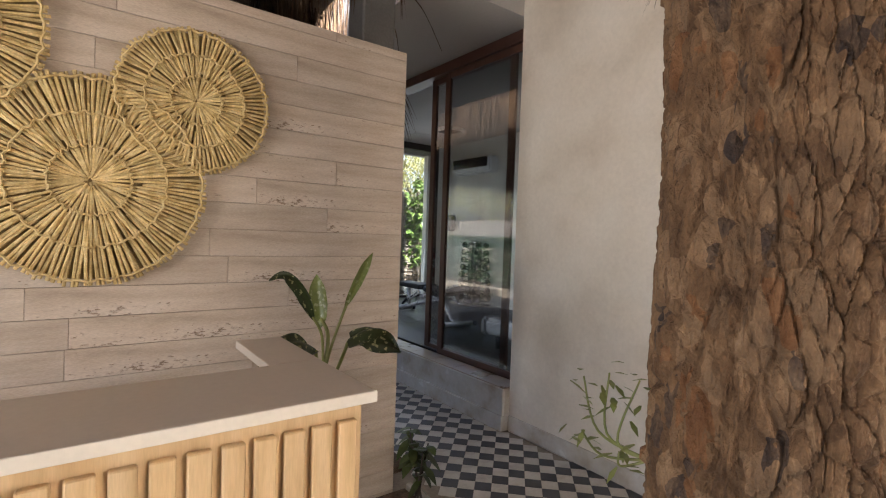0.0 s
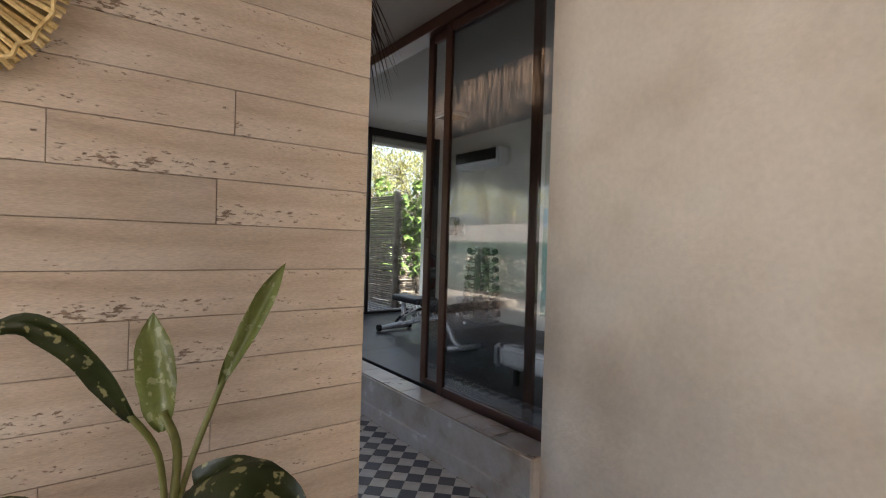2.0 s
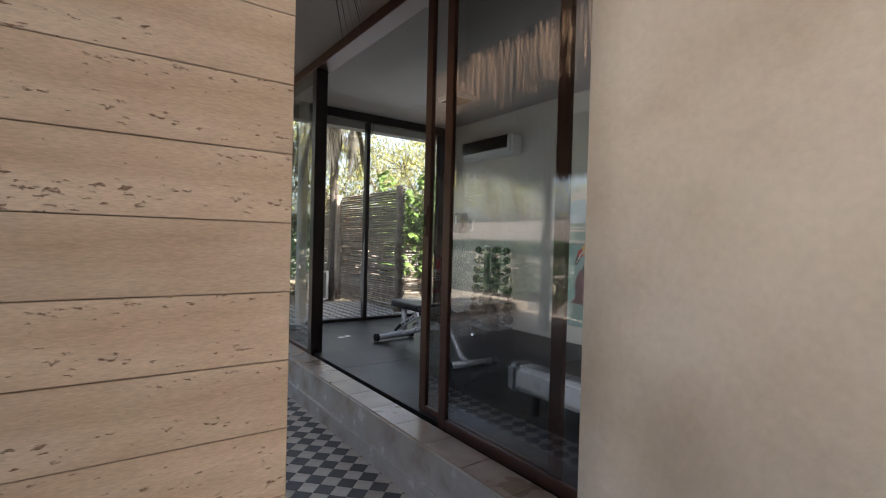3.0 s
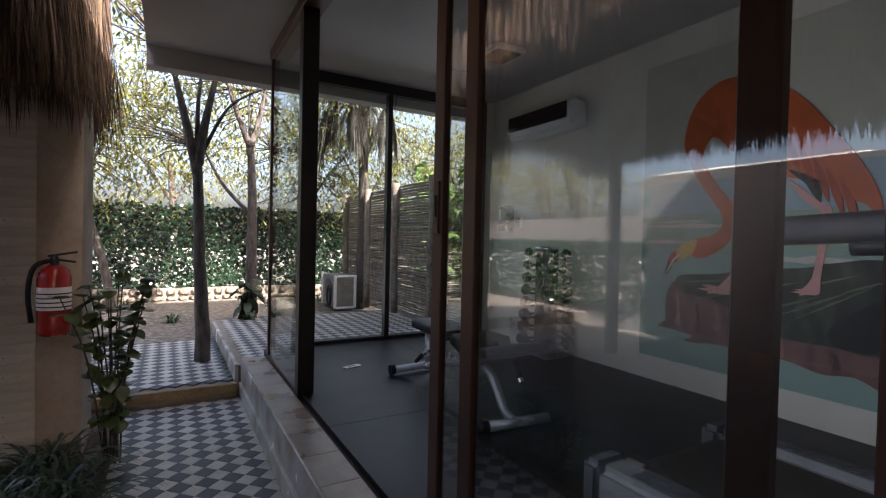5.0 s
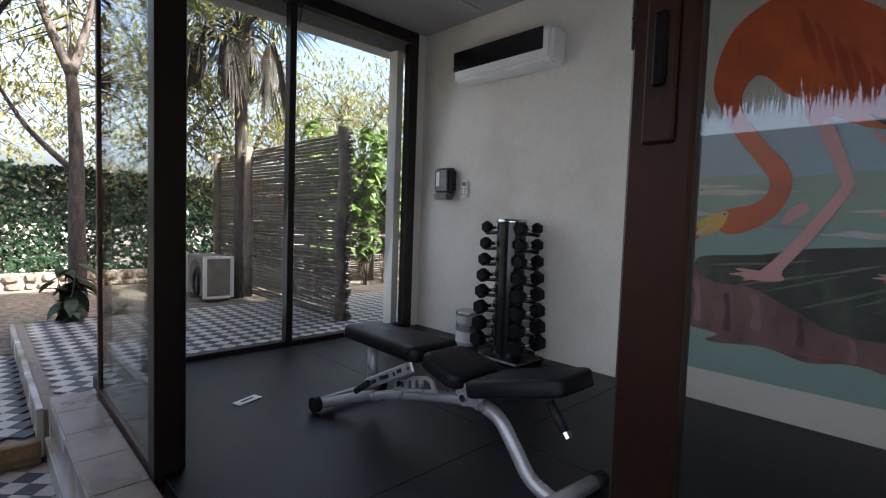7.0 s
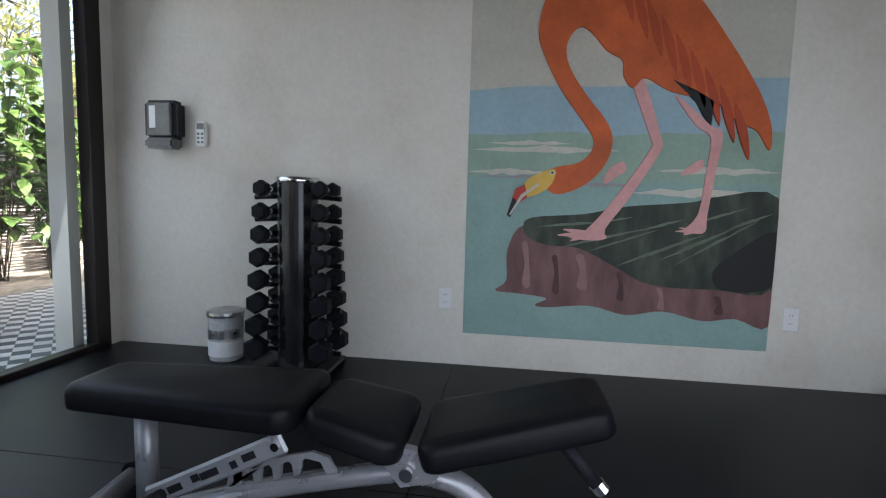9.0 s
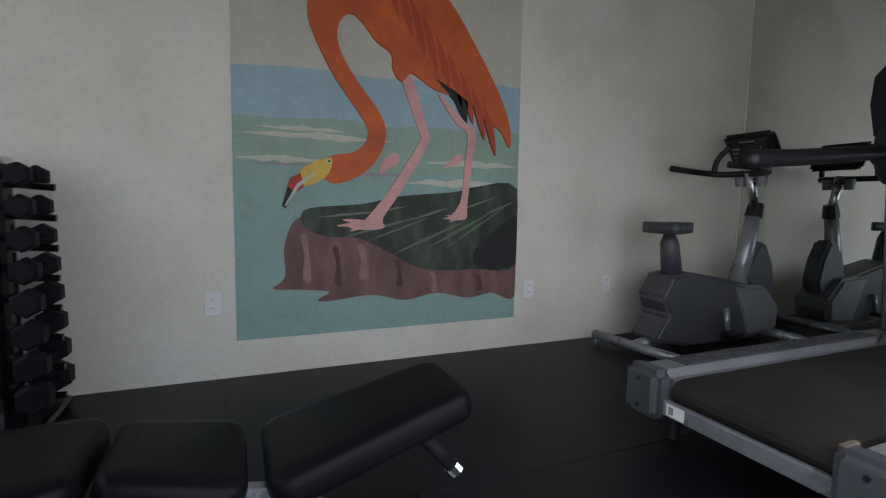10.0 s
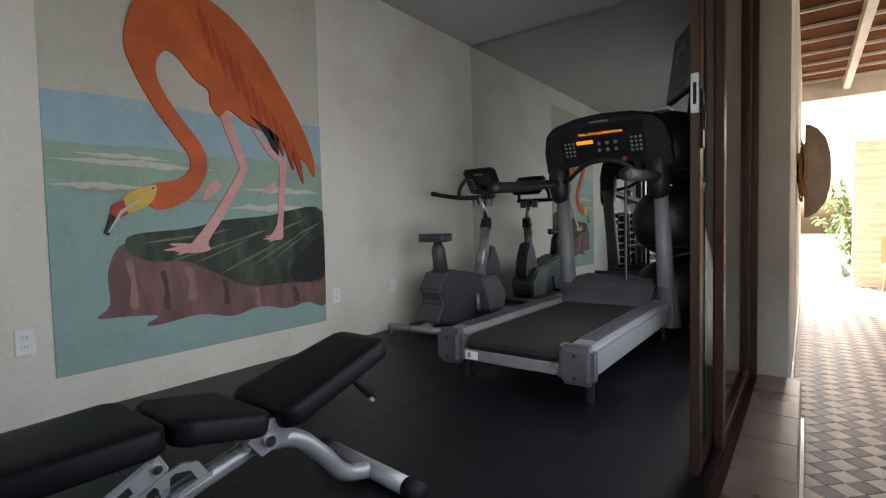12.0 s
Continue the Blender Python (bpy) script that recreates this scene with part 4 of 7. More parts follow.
def rubble_wall(x0, x1, y, z0, z1, seed):
    rnd = random.Random(seed)
    core = structure("wall_rubble", box(x0, x1, y, y + 0.35, z0 - 0.2, z1 - 0.03), M_GROUT, "low rubble wall of rounded tan stones under the ivy")
    z = z0
    while z < z1 - 0.05:
        h = rnd.uniform(0.10, 0.15)
        x = x0 - rnd.uniform(0, 0.1)
        while x < x1:
            w = rnd.uniform(0.13, 0.26)
            bm = bmesh.new()
            bmesh.ops.create_icosphere(bm, subdivisions=1, radius=1.0)
            for v in bm.verts:
                v.co = Vector((v.co.x * w * 0.5, v.co.y * 0.09, v.co.z * h * 0.52)) * rnd.uniform(0.92, 1.06)
            me = bpy.data.meshes.new("stone")
            bm.to_mesh(me)
            bm.free()
            me.materials.append(M_STONE)
            ob = new("stone", me)
            ob.location = (x + w / 2, y + 0.0, z + h / 2)
            ob.rotation_euler = (0, rnd.uniform(-0.25, 0.25), 0)
            ob.parent = core
            x += w * 0.97
        z += h * 0.95


# ---- garden: stick fences ----


def stick_fence(name, x, y0, y1, z0, z1, label, seed, along="y", pitch=0.038):
    rnd = random.Random(seed)
    put = (lambda a, b, c: (b, a, c)) if along == "y" else (lambda a, b, c: (a, b, c))
    t = thing(name, put((y0 + y1) / 2, x, z0), label, "fence")
    n = max(2, round((y1 - y0) / 1.12) + 1)
    for k in range(n):
        a = y0 + (y1 - y0) * k / (n - 1)
        pts = [put(a + rnd.uniform(-0.02, 0.02), x - 0.05 + rnd.uniform(-0.01, 0.01), z0 + (z1 + 0.04 - z0) * f) for f in (0, 0.25, 0.5, 0.75, 1)]
        part("post", tube(pts, [0.055 * rnd.uniform(0.85, 1.1) for _ in pts], 9), M_STICK, t, smooth=True)
    z = z0 + 0.05
    while z < z1:
        a0, a1 = y0 - rnd.uniform(0.06, 0.14), y1 + rnd.uniform(0, 0.1)
        cut = rnd.uniform(0.3, 0.7)
        m = a0 + (a1 - a0) * cut
        for s0, s1 in ((a0, m + 0.03), (m, a1)):
            pts = [put(s0 + (s1 - s0) * f, x + rnd.uniform(-0.008, 0.008), z + rnd.uniform(-0.007, 0.007)) for f in (0, 0.2, 0.4, 0.6, 0.8, 1)]
            part("stick", tube(pts, [0.018 * rnd.uniform(0.75, 1.1) for _ in pts], 6), M_STICK, t)
        z += pitch * rnd.uniform(0.85, 1.15)
    return t


stick_fence("stick_fence", 6.0, 8.99, 12.5, 0.2, 2.2, "fence of woven grey sticks beside the tiled terrace", 3)
stick_fence("stick_fence", 12.5, 6.7, 12.0, 0.1, 1.75, "far fence of dark woven sticks", 4, "x", 0.042)

# ---- palapa roof ----


def thatch_roof():
    rnd = random.Random(9)
    t = thing("palapa_roof", (0.95, 5.6, 2.4), "shaggy palm thatch roof on round poles", "roof")
    y0, y1 = 3.44, 8.0
    hx, hz, ex, ez = 2.52, 3.30, -0.6, 2.68
    bm = bmesh.new()
    a = [(hx, hz), (ex, ez), (ex, ez + 0.18), (hx, hz + 0.18)]
    v0 = [bm.verts.new((p[0], y0, p[1])) for p in a]
    v1 = [bm.verts.new((p[0], y1, p[1])) for p in a]
    bm.faces.new(v0)
    bm.faces.new(v1[::-1])
    for i in range(4):
        bm.faces.new((v0[(i + 1) % 4], v0[i], v1[i], v1[(i + 1) % 4]))
    bmesh.ops.recalc_face_normals(bm, faces=bm.faces)
    part("thatch_slope", bm, M_THATCH, t)
    straw = bmesh.new()
    for k in range(3600):
        p = Vector((ex + rnd.uniform(-0.05, 0.25), rnd.uniform(y0, y1), ez + rnd.uniform(-0.02, 0.16)))
        leaf_blade(straw, p, Vector((-0.3 + rnd.uniform(-0.15, 0.25), rnd.uniform(-0.25, 0.25), -1.0)), rnd.uniform(0.14, 0.34), 0.02, 2, 0.15)
    for k in range(5200):
        f, w = rnd.random(), rnd.random()
        x = ex + (hx - ex) * f
        z = ez + (hz - ez) * f
        north = w < 0.45
        p = Vector((x, (y1 if north else y0 + 0.05) + rnd.uniform(-0.08, 0.04), z + rnd.uniform(-0.05, 0.16)))
        leaf_blade(straw, p, Vector((rnd.uniform(-0.15, 0.15), rnd.uniform(-0.1, 0.15), -1)), rnd.uniform(0.25, 0.62), 0.012, 3, 0.05)
    for k in range(13000):
        p = Vector((hx + rnd.uniform(-0.5, 0.0), rnd.uniform(4.2, y1), hz - 0.85 * rnd.random() ** 0.8 + 0.03 * math.sin(k)))
        leaf_blade(straw, p, Vector((rnd.uniform(-0.1, 0.15), rnd.uniform(-0.15, 0.15), -1)), rnd.uniform(0.28, 0.52), 0.012, 3, 0.05)
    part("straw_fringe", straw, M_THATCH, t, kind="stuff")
    for y in (3.6, 5.0, 6.4, 7.8):
        part("rafter", tube([(hx - 0.05, y, hz - 0.05), (ex, y, ez - 0.05)], 0.04, 8), M_STICK, t, smooth=True)
    for x, y in ((-0.4, 3.7), (-0.4, 7.7)):
        part("pole", tube([(x, y, -0.06), (x + 0.01, y, 1.3), (x, y, 2.72)], [0.085, 0.08, 0.075], 12), M_STICK, t, "round timber pole", True)
    part("eave_pole", tube([(2.30, y0 + 0.05, 2.98), (2.30, y1, 2.95)], 0.045, 10), M_STICK, t, smooth=True)
    hang = bmesh.new()
    for k in range(34):
        d = Vector((rnd.uniform(0.05, 0.75), rnd.uniform(-0.1, 0.15), -0.9))
        leaf_blade(hang, Vector((2.50 + rnd.uniform(-0.02, 0.05), 3.62 + rnd.uniform(-0.04, 0.06), 2.46)), d, rnd.uniform(0.2, 0.5), 0.008, 4, 0.1)
    for k in range(150):
        leaf_blade(hang, Vector((2.45 + rnd.uniform(-0.12, 0.12), 8.0 + rnd.uniform(-0.05, 0.1), 2.75)), Vector((rnd.uniform(-0.25, 0.25), rnd.uniform(-0.2, 0.2), -1)), rnd.uniform(0.3, 0.85), 0.01, 4, 0.05)
    for a, b, c in (((2.50, 3.62, 3.0), (2.76, 3.65, 2.90), (2.94, 3.65, 2.66)), ((2.45, 3.7, 2.95), (2.62, 3.72, 2.72), (2.66, 3.72, 2.42)), ((2.47, 3.9, 2.95), (2.72, 4.2, 2.80), (2.95, 4.3, 2.52)), ((2.45, 3.8, 2.9), (2.60, 3.9, 2.60), (2.70, 3.95, 2.30))):
        tube(curve([a, b, c], 7), [0.0035] * 8 + [0.0022] * 7, 5, hang)
    part("loose_fronds", hang, M_THATCH, t, "loose dry fronds hanging from the eave", kind="stuff")


thatch_roof()
steel_post = thing("grey_post", (2.33, 3.49, 0.0), "dark grey steel post behind the stone wall", "post")
M_GREYPOST = material("dark_grey_paint", [(0.09, 0.085, 0.08), (0.12, 0.115, 0.11)], 0.6, 5, 0.05, 80)
part("shaft", box(2.226, 2.43, 3.40, 3.59, 0.0, CEIL - 0.002, 0.01), M_GREYPOST, steel_post)

# ---- pier with the extinguisher ----
# the brown puts the shade under the thatch into the pier's plaster
M_PIER = material("shade_brown_stucco", [(0.28, 0.21, 0.15), (0.36, 0.28, 0.21), (0.42, 0.34, 0.26)], 0.85, 3, 0.25, 40, fine=0.1)
pier = structure("wall_pier", box(2.03, 2.49, 7.01, 7.45, 0.0, 2.62, 0.004), M_PIER, "stone pier with plaster coloured brown for the thatch shade")

# ---- boundary walls seen in the glass ----
block_wall = structure("wall_block", box(-2.5, -2.26, 3.34, 8.6, -0.1, 2.5), M_BLOCK, "grey block garden wall opposite the gym")


def block_courses():
    rnd = random.Random(3)
    me = plank_mesh("block", 0.39, 0.012, 0.19, M_BLOCK, 0.004)
    for j in range(12):
        for i in range(12):
            ob = new("block", me)
            ob.location = (-2.256, 4.0 + 0.4 * i + (0.2 if j % 2 else 0), 0.1 + 0.2 * j)
            ob.rotation_euler = (0, 0, math.pi / 2)
            ob.parent = block_wall


structure("wall_garden_west", box(-2.42, -2.27, 8.601, 14.2, 1.42, 1.88), M_BLOCK, "grey garden wall panel above the ivy")
structure("wall_garden_foot", box(-2.45, -2.25, 8.601, 14.2, -0.1, 0.26), M_BLOCK, "low grey garden wall under the ivy")
for y in (8.65, 11.4, 14.15):
    structure("wall_garden_post", box(-2.41, -2.28, y - 0.05, y + 0.05, 0.26, 1.42), M_BLOCK, "slim grey post of the garden wall", "post")

# ---- reception south end ----
structure("ceiling_boards", box(-3, WALL_X, -2.6, 2.499, 3.20, 3.26), M_WOODCEIL, "dark brown boarded ceiling", "ceiling")
rafters = thing("ceiling_rafters", (1.5, -0.5, 3.1), "white painted battens under the boarded ceiling", "rafters", kind="structure")
for k in range(10):
    y = 2.3 - 0.52 * k
    part("batten", box(-3, WALL_X, y - 0.015, y + 0.015, 3.165, 3.20, 0.003), M_PAINTWOOD, rafters)
for x in (3.05, 1.2):
    part("rafter", box(x - 0.04, x + 0.04, -2.5, 2.5, 3.03, 3.165, 0.004), M_PAINTWOOD, rafters)
structure("beam_south", box(-3, 4.0, -2.75, -2.5, 2.93, 3.2), M_PLASTER, "cream plaster header beam over the entrance", "beam")
structure("wall_reception_west", box(-3.0, -2.8, 2.35, 3.165, -0.1, 3.2), M_PLASTER, "plain plaster reception wall")
# the opening below is unseen, assumed so that light enters from the west
structure("wall_reception_header", box(-3.0, -2.8, -1.45, 2.35, 2.9, 3.2), M_PLASTER, "plaster header over the unseen opening assumed west of the reception")
structure("wall_reception_corner", box(-3.0, -2.8, -2.75, -1.45, -0.1, 3.2), M_PLASTER, "plain plaster reception pier")
# closing wall out of view, widened to hold sun bounce off the counter
structure("wall_reception_south", box(-2.8, 1.9, -2.75, -2.6, -0.1, 2.93), M_PLASTER, "unseen plaster closing wall by the entrance, widened against sun bounce")
structure("wall_back", box(-2.8, -1.25, 3.165, 3.38, -0.1, 3.17), M_PLASTER, "plain plaster wall beside the stone wall")
structure("wall_travertine_far", box(1.2, 2.86, -4.3, -4.1, -0.06, 2.45), M_GROUT, "far travertine garden wall in sun")
structure("entrance_path", box(2.9, 4.2, -16, -4.62, -0.06, 0.0), M_PATH, "sunlit pale path leading out", "path")
for k in range(3):
    structure("entrance_step", box(2.9, 4.2, -16, -6.2 - 0.42 * k, 0.0, 0.12 * (k + 1), 0.01), M_PATH, "pale stone entrance step", "step")
sconce = thing("wall_lamp", (WALL_X, 1.25, 1.6), "large clay dome wall lamp with a wicker knot behind", "lamp")
M_CLAY = material("pale_clay", [(0.36, 0.27, 0.19), (0.46, 0.37, 0.28)], 0.85, 6, 0.3, 50, fine=0.12)
dome = bmesh.new()
prof = [(0.415, 0.0), (0.41, 0.03), (0.37, 0.09), (0.28, 0.15), (0.15, 0.18), (0.01, 0.188)]
lathe(prof + [(0.01, 0.176), (0.14, 0.168), (0.27, 0.138), (0.355, 0.08), (0.395, 0.0)], (0, 0, 0), 36, dome)
turned(Matrix.Translation((WALL_X - 0.055, 1.25, 1.6)) @ Matrix.Rotation(-math.pi / 2, 4, "Y"), dome)
part("dome", dome, M_CLAY, sconce, "weathered clay dome", True)
knot = bmesh.new()
rk = random.Random(2)
for k in range(9):
    pts = [(WALL_X - rk.uniform(0.01, 0.06), 1.25 + rk.uniform(-0.26, 0.26), 1.6 + rk.uniform(-0.28, 0.28)) for _ in range(5)]
    tube(curve(pts, 6), 0.007, 6, knot)
part("wicker_knot", knot, M_OAK, sconce, "tangle of orange wicker", True)
part("bracket", box(WALL_X - 0.06, WALL_X, 1.22, 1.28, 1.5, 1.7, 0.004), M_STICK, sconce, "dark bracket")
part("bulb", lathe([(0.01, -0.03), (0.03, -0.015), (0.034, 0.01), (0.02, 0.035), (0.004, 0.042)], (WALL_X - 0.10, 1.25, 1.68), 14), glowing("warm_bulb", (1.0, 0.55, 0.2), 30), sconce, "warm glowing bulb", True)
lamp_data = bpy.data.lights.new("bulb_light", "POINT")
lamp_data.energy, lamp_data.color, lamp_data.shadow_soft_size = 5.0, (1.0, 0.6, 0.28), 0.04
lamp = new("bulb_light", lamp_data)
lamp.location = (WALL_X - 0.10, 1.25, 1.76)

# ---- gym: wall mural ----
def paint(name, color, vary=0.12):
    c2 = tuple(max(0, v * (1 - vary)) for v in color)
    c3 = tuple(min(1, v * (1 + vary)) for v in color)
    return material(name, [c2, color, c3], 0.7, 5, 0.1, 40, fine=0.06)


MURAL_Y0, MURAL_Y1, MURAL_Z0, MURAL_Z1 = 4.414, 6.003, 0.517, 2.81
mural = thing("wall_mural", (EAST, 5.2, MURAL_Z0), "large painted mural of orange and pink shapes over rocks and sea", "mural")


def painted(name, outline, color, layer, label="", smooth=0):
    pts = [Vector((p[0], p[1], 0)) for p in outline]
    if smooth:
        pts = curve(pts, smooth, True)
    pts = [(min(max(p[0], MURAL_Y0), MURAL_Y1), min(max(p[1], MURAL_Z0), MURAL_Z1)) for p in pts]
    x = EAST - 0.0022 - 0.0016 * layer
    return part(name, slab_from_outline(pts, "x", x, EAST - 0.001), color, mural, label)


def band(z_left, z_right, amp, freq, seed, n=26):
    """A wavy edge across the mural from its north to its south side."""
    return [(MURAL_Y1 + (MURAL_Y0 - MURAL_Y1) * i / n, z_left + (z_right - z_left) * i / n + amp * noise.noise(Vector((freq * i / n, seed, 0)))) for i in range(n + 1)]


def streak(y0, y1, z, h, seed):
    n = 14
    up = [(y0 + (y1 - y0) * i / n, z + h * math.sin(math.pi * i / n) * (0.6 + 0.6 * noise.noise(Vector((i * 0.5, seed, 1))))) for i in range(n + 1)]
    lo = [(y0 + (y1 - y0) * i / n, z - h * 0.7 * math.sin(math.pi * i / n) * (0.6 + 0.7 * noise.noise(Vector((i * 0.6, seed, 5))))) for i in range(1, n)]
    return up + lo[::-1]


P_SKY = paint("mural_cream", (0.50, 0.48, 0.40), 0.06)
P_BLUE = paint("mural_blue", (0.30, 0.42, 0.47), 0.08)
P_GREEN = paint("mural_sea_green", (0.27, 0.37, 0.29), 0.1)
P_TEAL = paint("mural_teal", (0.25, 0.37, 0.33), 0.07)
P_SAND = paint("mural_sand", (0.52, 0.50, 0.42), 0.08)
P_GREY = paint("mural_mauve", (0.30, 0.28, 0.28), 0.12)
P_ORANGE = paint("mural_orange", (0.52, 0.105, 0.025), 0.22)
P_ORANGE2 = paint("mural_deep_orange", (0.40, 0.065, 0.018), 0.2)
P_PINK = paint("mural_pink", (0.62, 0.32, 0.30), 0.12)
P_YELLOW = paint("mural_yellow", (0.66, 0.42, 0.08), 0.1)
P_RED = paint("mural_red", (0.46, 0.05, 0.03), 0.1)
P_BLACK = paint("mural_black", (0.014, 0.014, 0.014), 0.2)
P_ROCK = material("mural_rock_green", [(0.012, 0.016, 0.012), (0.035, 0.045, 0.03), (0.08, 0.10, 0.07)], 0.7, 3.2, 0.1, 40, fine=0.1, stretch=(1, 3, 1.2))
P_MOSS = paint("mural_moss", (0.12, 0.15, 0.10), 0.3)
P_FOLD = paint("mural_dark_maroon", (0.085, 0.035, 0.032), 0.25)
P_FOLDLIGHT = paint("mural_pale_maroon", (0.27, 0.15, 0.14), 0.2)
P_MAROON = material("mural_maroon", [(0.11, 0.05, 0.045), (0.17, 0.085, 0.08), (0.22, 0.115, 0.105)], 0.7, 3.5, 0.1, 40, fine=0.08, stretch=(1, 3, 1))
painted("ground_paint", [(MURAL_Y0, MURAL_Z0), (MURAL_Y1, MURAL_Z0), (MURAL_Y1, MURAL_Z1), (MURAL_Y0, MURAL_Z1)], P_SKY, 0, "pale cream painted ground")
painted("blue_band", band(1.853, 1.907, 0.02, 3, 1) + [(MURAL_Y0, 1.0), (MURAL_Y1, 1.0)], P_BLUE, 1)
painted("green_band", band(1.622, 1.64, 0.03, 5, 2) + [(MURAL_Y0, 0.9), (MURAL_Y1, 0.9)], P_GREEN, 2)
painted("teal_band", band(1.40, 1.36, 0.05, 5, 3) + [(MURAL_Y0, MURAL_Z0), (MURAL_Y1, MURAL_Z0)], P_TEAL, 3)
painted("sand_streak", streak(5.99, 5.2, 1.54, 0.03, 1), P_SAND, 4)
painted("sand_streak", streak(5.9, 5.45, 1.575, 0.02, 7), P_SAND, 4)
painted("sand_streak", streak(6.0, 5.55, 1.42, 0.03, 2), P_SAND, 4)
painted("sand_streak", streak(5.02, 4.42, 1.44, 0.035, 3), P_SAND, 4)
painted("sand_streak", streak(5.15, 4.42, 1.325, 0.04, 4), P_SAND, 4)
painted("grey_streak", streak(5.95, 5.55, 1.395, 0.014, 5), P_GREY, 5)
painted("grey_streak", streak(5.44, 5.12, 1.36, 0.018, 6), P_GREY, 5)
painted("pink_blob", [(5.28, 1.36), (5.26, 1.44), (5.19, 1.485), (5.17, 1.44), (5.22, 1.40)], P_PINK, 5, smooth=4)
painted("pink_blob", [(4.90, 1.42), (4.85, 1.47), (4.80, 1.50), (4.79, 1.46), (4.84, 1.43)], P_PINK, 5, smooth=4)
painted("maroon_rock", [(5.68, 1.14), (5.4, 1.10), (4.416, 1.0), (4.416, 0.65), (4.58, 0.68), (4.74, 0.66), (4.94, 0.70), (5.13, 0.67), (5.32, 0.71), (5.54, 0.69), (5.61, 0.70), (5.55, 0.74), (5.72, 0.76), (5.83, 0.77), (5.77, 0.83), (5.77, 1.0)], P_MAROON, 6, "maroon painted rock", 4)
painted("green_rock", [(5.69, 1.13), (5.64, 1.18), (5.37, 1.205), (5.16, 1.25), (4.84, 1.28), (4.72, 1.31), (4.42, 1.31), (4.416, 0.85), (4.69, 0.83), (5.01, 0.84), (5.2, 0.93), (5.39, 1.02), (5.55, 1.03), (5.66, 1.07)], P_ROCK, 7, "dark green painted rock", 4)
for k, (y0, y1, z, lift, h) in enumerate(((5.62, 5.25, 1.13, 0.10, 0.014), (5.5, 5.05, 1.02, 0.26, 0.016), (5.36, 4.98, 1.0, 0.36, 0.012), (5.2, 4.75, 0.93, 0.42, 0.018), (5.1, 4.86, 1.12, 0.30, 0.014),
                                            (4.98, 4.62, 0.97, 0.50, 0.02), (4.9, 4.5, 0.95, 0.62, 0.014), (4.82, 4.56, 1.17, 0.34, 0.012), (4.66, 4.44, 1.14, 0.42, 0.016), (5.3, 5.12, 1.16, 0.20, 0.010))):
    painted("rock_stroke", [(a, b + lift * (y0 - a)) for a, b in streak(y0, y1, z, h, 10 + k)], P_MOSS, 8)
for k, (y, z, w, l) in enumerate(((5.66, 0.93, 0.035, 0.26), (5.5, 0.88, 0.03, 0.22), (5.36, 0.90, 0.045, 0.2), (5.16, 0.83, 0.03, 0.16), (4.95, 0.77, 0.03, 0.12), (4.66, 0.75, 0.035, 0.1))):
    painted("rock_fold", [(y + w, z + l * 0.4), (y + 0.4 * w, z), (y + 0.7 * w, z - l * 0.45), (y - 0.5 * w, z - l * 0.5), (y - 0.3 * w, z), (y + 0.1 * w, z + l * 0.42)], P_FOLD if k % 2 else P_FOLDLIGHT, 6.5, smooth=3)
painted("black_patch", [(4.71, 0.91), (4.63, 1.01), (4.416, 1.14), (4.416, 0.86), (4.65, 0.83)], P_BLACK, 8, "black painted patch", 4)
painted("pink_bar", [(5.17, 1.90), (5.11, 1.90), (5.01, 1.62), (5.01, 1.53), (5.15, 1.29), (5.26, 1.13), (5.25, 1.08), (5.33, 1.065), (5.45, 1.08), (5.36, 1.12), (5.22, 1.29), (5.06, 1.54), (5.06, 1.61)], P_PINK, 9, "bent pink painted bar", 3)
painted("pink_bar", [(4.95, 1.82), (4.88, 1.77), (4.77, 1.67), (4.71, 1.63), (4.73, 1.44), (4.755, 1.22), (4.76, 1.13), (4.82, 1.12), (4.87, 1.13), (4.80, 1.22), (4.775, 1.44), (4.765, 1.61), (4.84, 1.67)], P_PINK, 9, "bent pink painted bar", 3)
for fy, fz, k in ((5.33, 1.10, 1.0), (4.80, 1.135, 0.6)):
    for layer, dy, dz in ((9.25, 0.15, 0.02), (9.5, 0.18, -0.012), (9.75, 0.11, -0.04)):
        painted("pink_toe", [(fy, fz + 0.012 * k), (fy + dy * k * 0.6, fz + (dz * 0.6 + 0.011) * k), (fy + dy * k, fz + dz * k), (fy + dy * k * 0.6, fz + (dz * 0.6 - 0.010) * k), (fy, fz - 0.014 * k)], P_PINK, layer, smooth=3)
BODY = [(5.65, 2.15), (5.61, 2.02), (5.52, 1.85), (5.41, 1.70), (5.345, 1.60), (5.36, 1.52), (5.43, 1.47), (5.53, 1.45), (5.61, 1.40), (5.54, 1.31), (5.42, 1.335), (5.32, 1.41), (5.26, 1.51), (5.25, 1.61), (5.29, 1.70), (5.38, 1.81), (5.47, 1.94), (5.505, 2.04), (5.49, 2.12), (5.44, 2.17), (5.38, 2.14), (5.30, 2.05), (5.22, 2.0), (5.21, 1.92), (5.16, 1.86), (5.10, 1.91), (4.97, 1.84), (4.76, 1.79), (4.70, 1.73), (4.60, 1.67), (4.545, 1.64), (4.485, 1.55), (4.485, 1.66), (4.54, 1.81), (4.64, 1.98), (4.77, 2.17), (4.87, 2.30), (5.0, 2.42), (5.14, 2.50), (5.30, 2.55), (5.43, 2.535), (5.55, 2.45), (5.62, 2.32)]
painted("orange_shape", BODY, P_ORANGE, 10, "large curved orange painted shape", 4)
